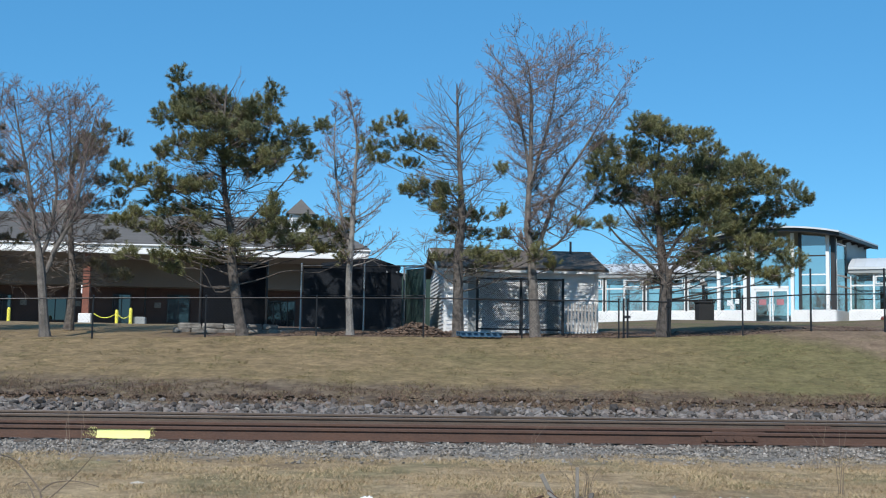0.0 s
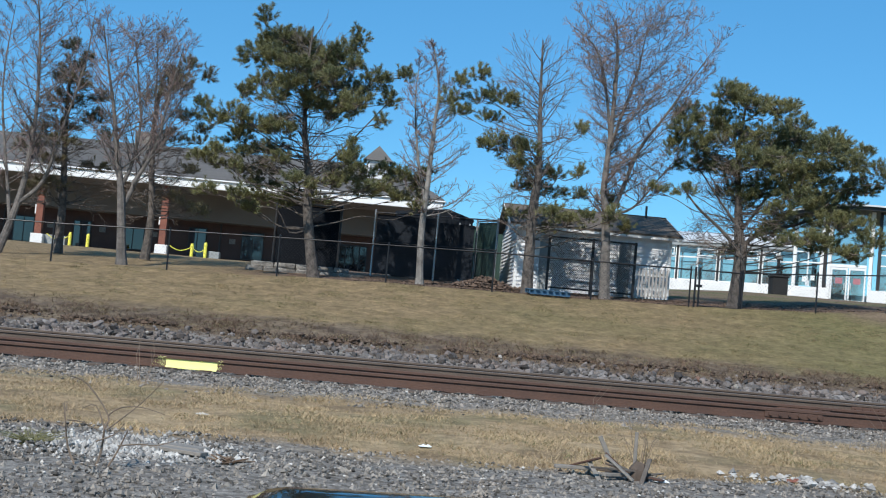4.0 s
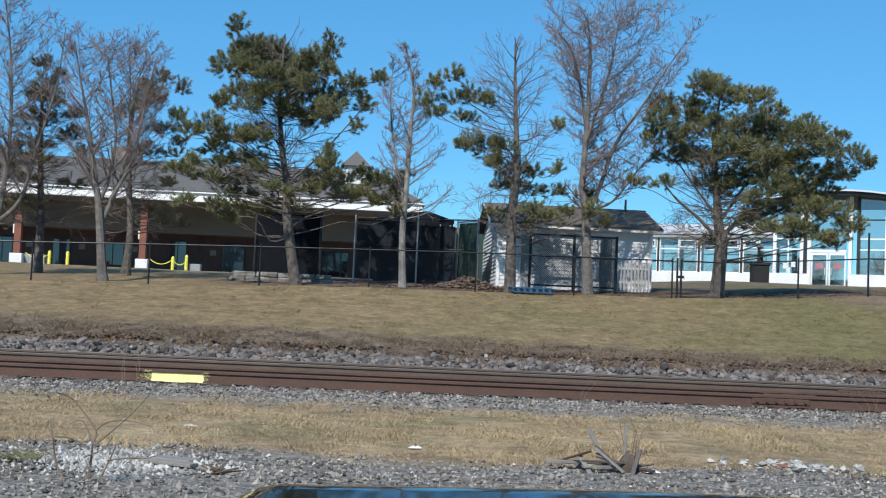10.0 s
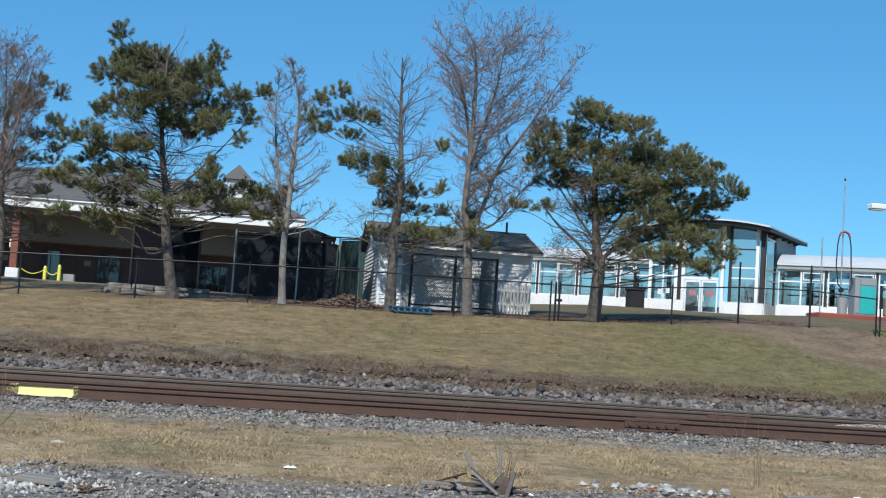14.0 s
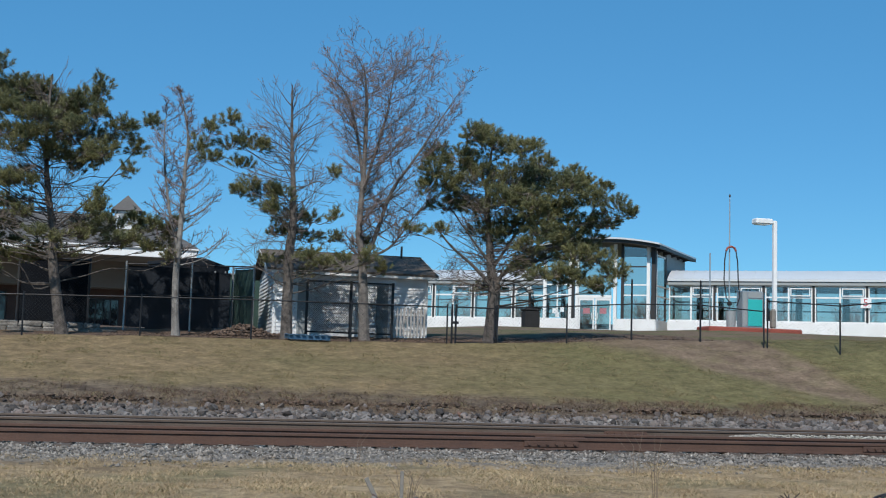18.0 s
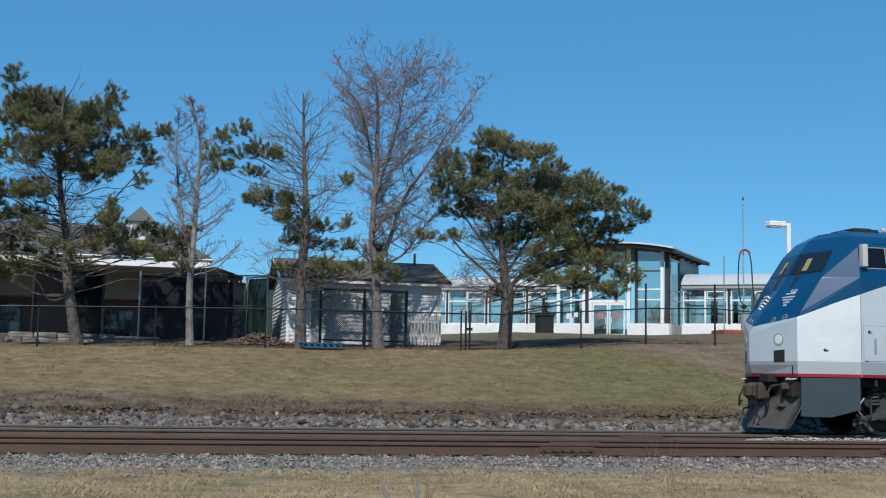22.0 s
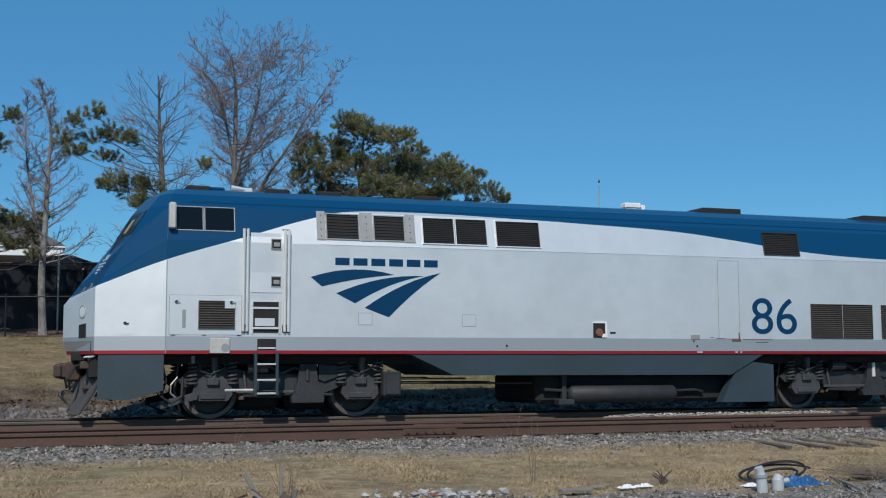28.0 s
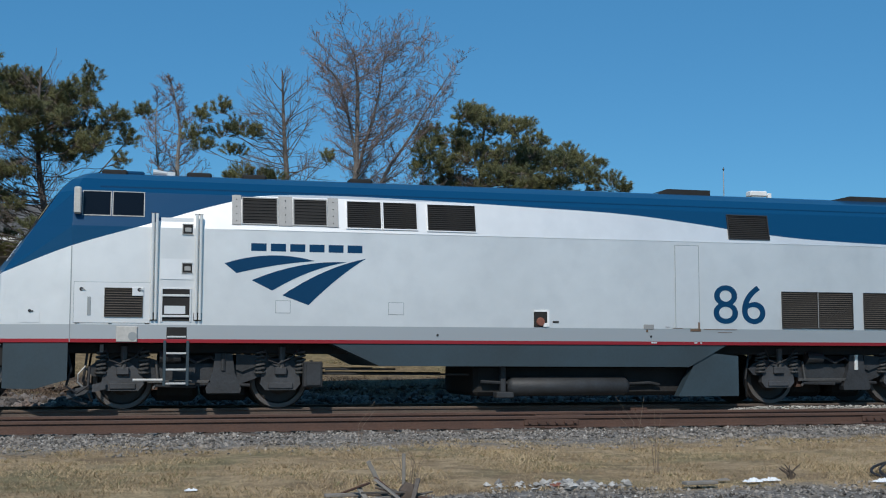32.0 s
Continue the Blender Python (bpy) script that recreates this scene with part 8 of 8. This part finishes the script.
sticks("rusty_scrap", "rusty brown bark and scrap on the gravel", (-1.03, 9.31), 14, 50, 0.07, 0.09, 0.012, RUST_STAIN, 0.12)
solid("stick", Geo().tube([(8.38, 11.03, ground_z(8.38, 11.03) + 0.05), (8.2, 10.5, ground_z(8.2, 10.5) + 0.045), (7.95, 9.95, ground_z(7.95, 9.95) + 0.03)], [0.011, 0.015, 0.009], 7), OLD_TIMBER, "pale broken branch lying on the gravel", "stick")
sticks("dry_weeds", "curled dead weed", (6.5, 11.3), 9, 48, 0.16, 0.07, 0.013, TIE_WOOD, 0.12)


PLASTIC = material("pale grey plastic", (0.46, 0.48, 0.49), 0.45, 0, 0.12, 5, 40, 0.05)
OLD_TIE = material("old grey tie", (0.125, 0.108, 0.092), 0.95, 0, 0.35, 2, 25, 0.6, (0.07, 0.055, 0.045))


def crumple(g, w, d, h, rng, n=22, m=14):
    """A creased sheet, high in folds and ragged at its edge."""
    v, o = [], rng.uniform(0, 50)
    for j in range(m + 1):
        for i in range(n + 1):
            u, t = i / n * 2 - 1, j / m * 2 - 1
            fade = max(0.0, 1 - max(abs(u), abs(t)) ** 4)
            fold = abs(noise.noise((u * 2.2 + o, t * 1.6, 0))) * 1.3 + 0.6 * abs(noise.noise((u * 5.1, t * 4.0 + o, 3))) + 0.15
            edge = 1 + 0.28 * noise.noise((u * 2 + o, t * 2, 7))
            v.append((u * w * edge, t * d * edge, 0.006 + h * fade * fold))
    f = [(j * (n + 1) + i, j * (n + 1) + i + 1, (j + 1) * (n + 1) + i + 1, (j + 1) * (n + 1) + i) for j in range(m) for i in range(n)]
    g.add(v, [q for a, b, c, e in f for q in ((a, b, c), (a, c, e))])


def build_debris():
    s = thing("splintered_stump", "splintered wooden stump with broken boards", "stump", pose(2.37, 10.6, ground_z(2.37, 10.6)))
    part("stump", Geo().tube([(0, 0, -0.05), (0, 0, 0.08), (0.02, 0, 0.14)], [0.10, 0.085, 0.05], 9), TIE_WOOD, s)
    for i, (a, l, up) in enumerate(((2.9, 0.42, 0.05), (3.3, 0.30, 0.14), (2.5, 0.35, 0.10), (0.4, 0.25, 0.06))):
        part("splinter", Geo().tube([(0, 0, 0.03), (math.cos(a) * l, math.sin(a) * l * 0.4, up)], [0.018, 0.008], 5), OLD_TIE if i % 2 else TIE_WOOD, s)
    rng = random.Random(77)
    for i in range(9):
        l, w = rng.uniform(0.10, 0.24), rng.uniform(0.012, 0.03)
        part("broken_slat", Geo().box(-l, l, -w, w, -0.008, 0.008, 0.003), (OLD_TIMBER, RAIL_RUST, OLD_TIE)[i % 3], s, "", pose(rng.uniform(-0.5, 0.05), rng.uniform(-0.15, 0.15), rng.uniform(0.01, 0.10), 0, rng.uniform(-40, 40), rng.uniform(0, 180)))
    part("stake", Geo().box(-0.14, -0.10, 0.3, 0.32, 0.0, 0.42, 0.004), OLD_TIMBER, s, "leaning grey stake", pose(0, 0, 0, 0, -28, 0))
    part("stake", Geo().box(0.0, 0.03, 0.25, 0.27, 0.0, 0.38, 0.004), OLD_TIMBER, s)
    for x, y, a, l, w in ((1.85, 10.75, 8, 0.20, 0.03), (2.15, 10.5, 30, 0.14, 0.025), (5.33, 10.95, 4, 0.17, 0.055), (-1.5, 9.7, -30, 0.3, 0.05)):
        solid("board", Geo().box(-l, l, -w, w, 0.0, 0.03, 0.004), OLD_TIMBER, "weathered grey board on the gravel", "board", m=pose(x, y, ground_z(x, y) + 0.02, 0, 0, a))
    rng = random.Random(3)
    for x, y, r, mat, lab in ((0.54, 11.5, 0.045, LITTER, "crumpled white plastic litter"), (6.0, 11.15, 0.07, LITTER, "crumpled white plastic litter"), (6.22, 11.2, 0.07, LITTER, "crumpled white plastic litter"), (3.95, 11.2, 0.06, RED_BRICK, "broken red brick piece"), (2.55, 10.5, 0.05, LITTER, "white scrap of litter"), (-1.7, 12.6, 0.05, PALE_STONE, "pale stone in the grass"), (7.3, 10.9, 0.07, LITTER, "white scrap of litter"), (5.75, 11.3, 0.05, OLD_TIMBER, "crumpled grey scrap")):
        g = Geo()
        crumple(g, r * 1.3, r * 0.8, r * 0.5, rng)
        solid("litter", g, mat, lab, "litter", m=pose(x, y, ground_z(x, y)))
    b = thing("pipe_fitting", "pale grey plastic pipe fitting standing on gravel", "pipe", pose(7.2, 10.55, ground_z(7.2, 10.55), 0, -5, 0))
    part("lower_pipe", Geo().tube([(0, 0, -0.03), (0, 0, 0.13), (0, 0, 0.14)], [0.055, 0.055, 0.062], 16), PLASTIC, b)
    part("upper_pipe", Geo().tube([(0, 0, 0.14), (0, 0, 0.16), (-0.01, 0, 0.205), (-0.02, 0, 0.24)], [0.062, 0.046, 0.042, 0.042], 16), PLASTIC, b)
    part("collar", Geo().tube([(0, 0, 0.135), (0, 0, 0.165)], 0.066, 16), GREY_TRIM, b)
    q = thing("pipe_fitting", "short pale plastic pipe socket beside the taller one", "pipe", pose(7.42, 10.6, ground_z(7.42, 10.6)))
    part("socket", Geo().tube([(0, 0, -0.03), (0, 0, 0.10), (0, 0, 0.105), (0.02, 0, 0.14)], [0.06, 0.06, 0.05, 0.05], 14), PLASTIC, q)
    part("spout", Geo().tube([(0.04, 0, 0.08), (0.12, 0, 0.09)], 0.028, 10), PLASTIC, q)
    c = [((0.45 - 0.004 * k) * math.cos(k * 0.26), (0.26 - 0.002 * k) * math.sin(k * 0.26), 0.02 + 0.09 * (1 + math.sin(k * 0.26 + 0.8)) * (0.7 + 0.3 * math.sin(k * 0.07))) for k in range(60)]
    solid("cable_loop", Geo().tube(c, 0.014, 6), RUBBER, "loose loops of black cable", "cable", m=pose(7.80, 11.2, ground_z(7.80, 11.2)))
    g = Geo()
    crumple(g, 0.27, 0.16, 0.11, rng, 30, 18)
    solid("tarp", g, TARP, "crumpled blue tarp on the gravel", "tarp", m=pose(7.85, 10.85, ground_z(7.85, 10.85)))
    for i, (x, y, a) in enumerate(((11.05, 16.2, 74), (11.45, 15.85, 77), (11.9, 15.7, 80), (12.4, 15.9, 72), (13.0, 15.8, 76), (13.6, 16.1, 79))):
        solid("timber_beam", Geo().box(-1.25, 1.25, -0.05, 0.05, -0.06, 0.02, 0.012), OLD_TIE, "weathered old railway tie dumped by the track", "timber", group="dumped ties", m=pose(x, y, ground_z(x, y) + 0.02, 0, 0, a))
    solid("concrete_scrap", Geo().box(-0.2, 0.2, -0.1, 0.1, 0, 0.05, 0.02), OLD_TIMBER, "flat weathered block on the gravel", "block", m=pose(-1.45, 9.9, ground_z(-1.45, 9.9), 0, 0, -25))


build_debris()


def build_pole():
    p = thing("utility_pole", "tall wooden utility pole behind the viewer", "utility pole", pose(10.4, 8.5, ground_z(10.4, 8.5) - 0.1))
    part("pole", Geo().tube([(0, 0, 0), (0, 0, 13.5)], [0.17, 0.11], 12), OLD_TIMBER, p)
    part("cross_arm", Geo().box(-1.2, 1.2, -0.06, 0.06, 12.2, 12.32, 0.01), OLD_TIMBER, p)
    part("transformer", Geo().tube([(0.3, 0, 9.9), (0.3, 0, 10.8)], 0.25, 14), GREY_TRIM, p)


build_pole()


def build_car():
    """The front of the car from which the view is taken; only the far edge of its bonnet ever shows."""
    c = thing("parked_car", "glossy black car bonnet before the viewer", "car")

    def panel(x0, x1, y0, y1, z, rise, r, n=10, m=8):
        g = Geo()
        for j in range(m + 1):
            for i in range(n + 1):
                u, w = i / n, j / m
                x, y = x0 + (x1 - x0) * u, y0 + (y1 - y0) * w
                edge = min(u * (x1 - x0), (y1 - y)) / r
                drop = 0.06 * (1 - min(1, edge)) ** 2
                g.v.append((x, y, z + rise * (y1 - y) - drop + 0.012 * math.sin(math.pi * min(1, u))))
        g.f = [(j * (n + 1) + i, j * (n + 1) + i + 1, (j + 1) * (n + 1) + i + 1, (j + 1) * (n + 1) + i) for j in range(m) for i in range(n)]
        g.k = [0] * len(g.f)
        return g
    part("bonnet", panel(-0.215, 1.35, 0.75, 2.03, 0.634, -0.035, 0.11, 48, 32), GLOSS_BLACK, c, "glossy black bonnet reflecting the sky", smooth=True)
    part("wing", panel(-0.55, -0.235, 0.75, 2.0, 0.582, -0.01, 0.10, 10, 16), GLOSS_BLACK, c, smooth=True)
    part("front_end", Geo().box(-0.5, 1.3, 1.9, 2.08, -0.16, 0.50, 0.06), GLOSS_BLACK, c)
    for x in (-0.42, 1.22):
        tyre = part("tyre", Geo().tube([(x - 0.10, 1.42, -0.02), (x - 0.09, 1.42, -0.02), (x + 0.09, 1.42, -0.02), (x + 0.10, 1.42, -0.02)], [0.30, 0.325, 0.325, 0.30], 24), RUBBER, c)
        part("rim", Geo().tube([(x - 0.106, 1.42, -0.02), (x + 0.106, 1.42, -0.02)], 0.20, 18), GALVANISED, tyre)
    part("windscreen_cowl", Geo().box(-0.5, 1.3, 0.6, 0.76, 0.4, 0.62, 0.03), RUBBER, c)


build_car()


# ---- the larger rocks of the ditch, each a piece of its own ----
def build_rocks():
    rng = random.Random(404)
    bank = bpy.data.objects["ground"]
    shapes = []
    for i in range(14):
        shapes.append([Geo().rock(0, 0, 0, 1.0, rng, 0.85).mesh("rock", mat) for mat in (LOOSE_ROCK, PALE_ROCK, RED_ROCK)])
    marked = ((-6.02, 25.95, 0.105), (-4.8, 25.8, 0.08), (-1.5, 25.5, 0.107), (-0.1, 26.5, 0.06), (0.09, 26.95, 0.054), (6.62, 25.9, 0.057), (7.64, 25.55, 0.089), (8.14, 25.85, 0.057), (10.32, 25.65, 0.089), (5.93, 26.25, 0.057), (4.44, 25.9, 0.063), (2.7, 26.5, 0.076))
    places = [(x, y, r, 1) for x, y, r in marked] + [(6.95, 26.0, 0.10, 2)]
    while len(places) < 290:
        y = 24.5 + 1.6 * rng.random()
        places.append((rng.uniform(-0.36, 0.72) * y, y, rng.uniform(0.075, 0.15), 0))
    for x, y, r, k in places:
        m = pose(x, y, ground_z(x, y) + r * 0.35, rng.uniform(-25, 25), rng.uniform(-25, 25), rng.uniform(0, 360)) @ Matrix.Diagonal((r, r, r, 1))
        part("rock", rng.choice(shapes)[k], None, bank, m=m)


build_rocks()


# ---- what moves: the train rolls in, brakes and creeps on; its wheels turn with it ----
def motions():
    times = [0.0, 10.0, 20.0, 20.5, 21.0, 21.5, 22.0, 22.5, 23.0, 23.5, 24.0, 24.5, 25.0, 25.5, 26.0, 26.5, 27.0, 27.5, 28.0, 28.5, 29.0, 29.5, 30.0, 30.5, 31.0, 31.5, 32.0]
    name_x = [85.4, 55.05, 24.67, 23.16, 21.66, 20.18, 18.743, 17.347, 16.025, 14.826, 13.712, 12.696, 11.766, 10.935, 10.185, 9.501, 8.868, 8.278, 7.734, 7.277, 6.815, 6.351, 5.900, 5.454, 4.994, 4.502, 3.982]
    nose_x = [x - 6.7 for x in name_x]
    walk(locomotive, [(t, pose(x, MAIN_Y, 0)) for t, x in zip(times, nose_x)])
    for w in wheelsets:
        place = w.matrix_basis.translation.copy()
        rows = []
        for i in range(0, 161):
            t = i * 0.2
            turn = math.degrees((lerp(t, times, nose_x) - nose_x[0]) / 0.508)
            rows.append((t, pose(*place, 0, turn, 0)))
        walk(w, rows)


motions()
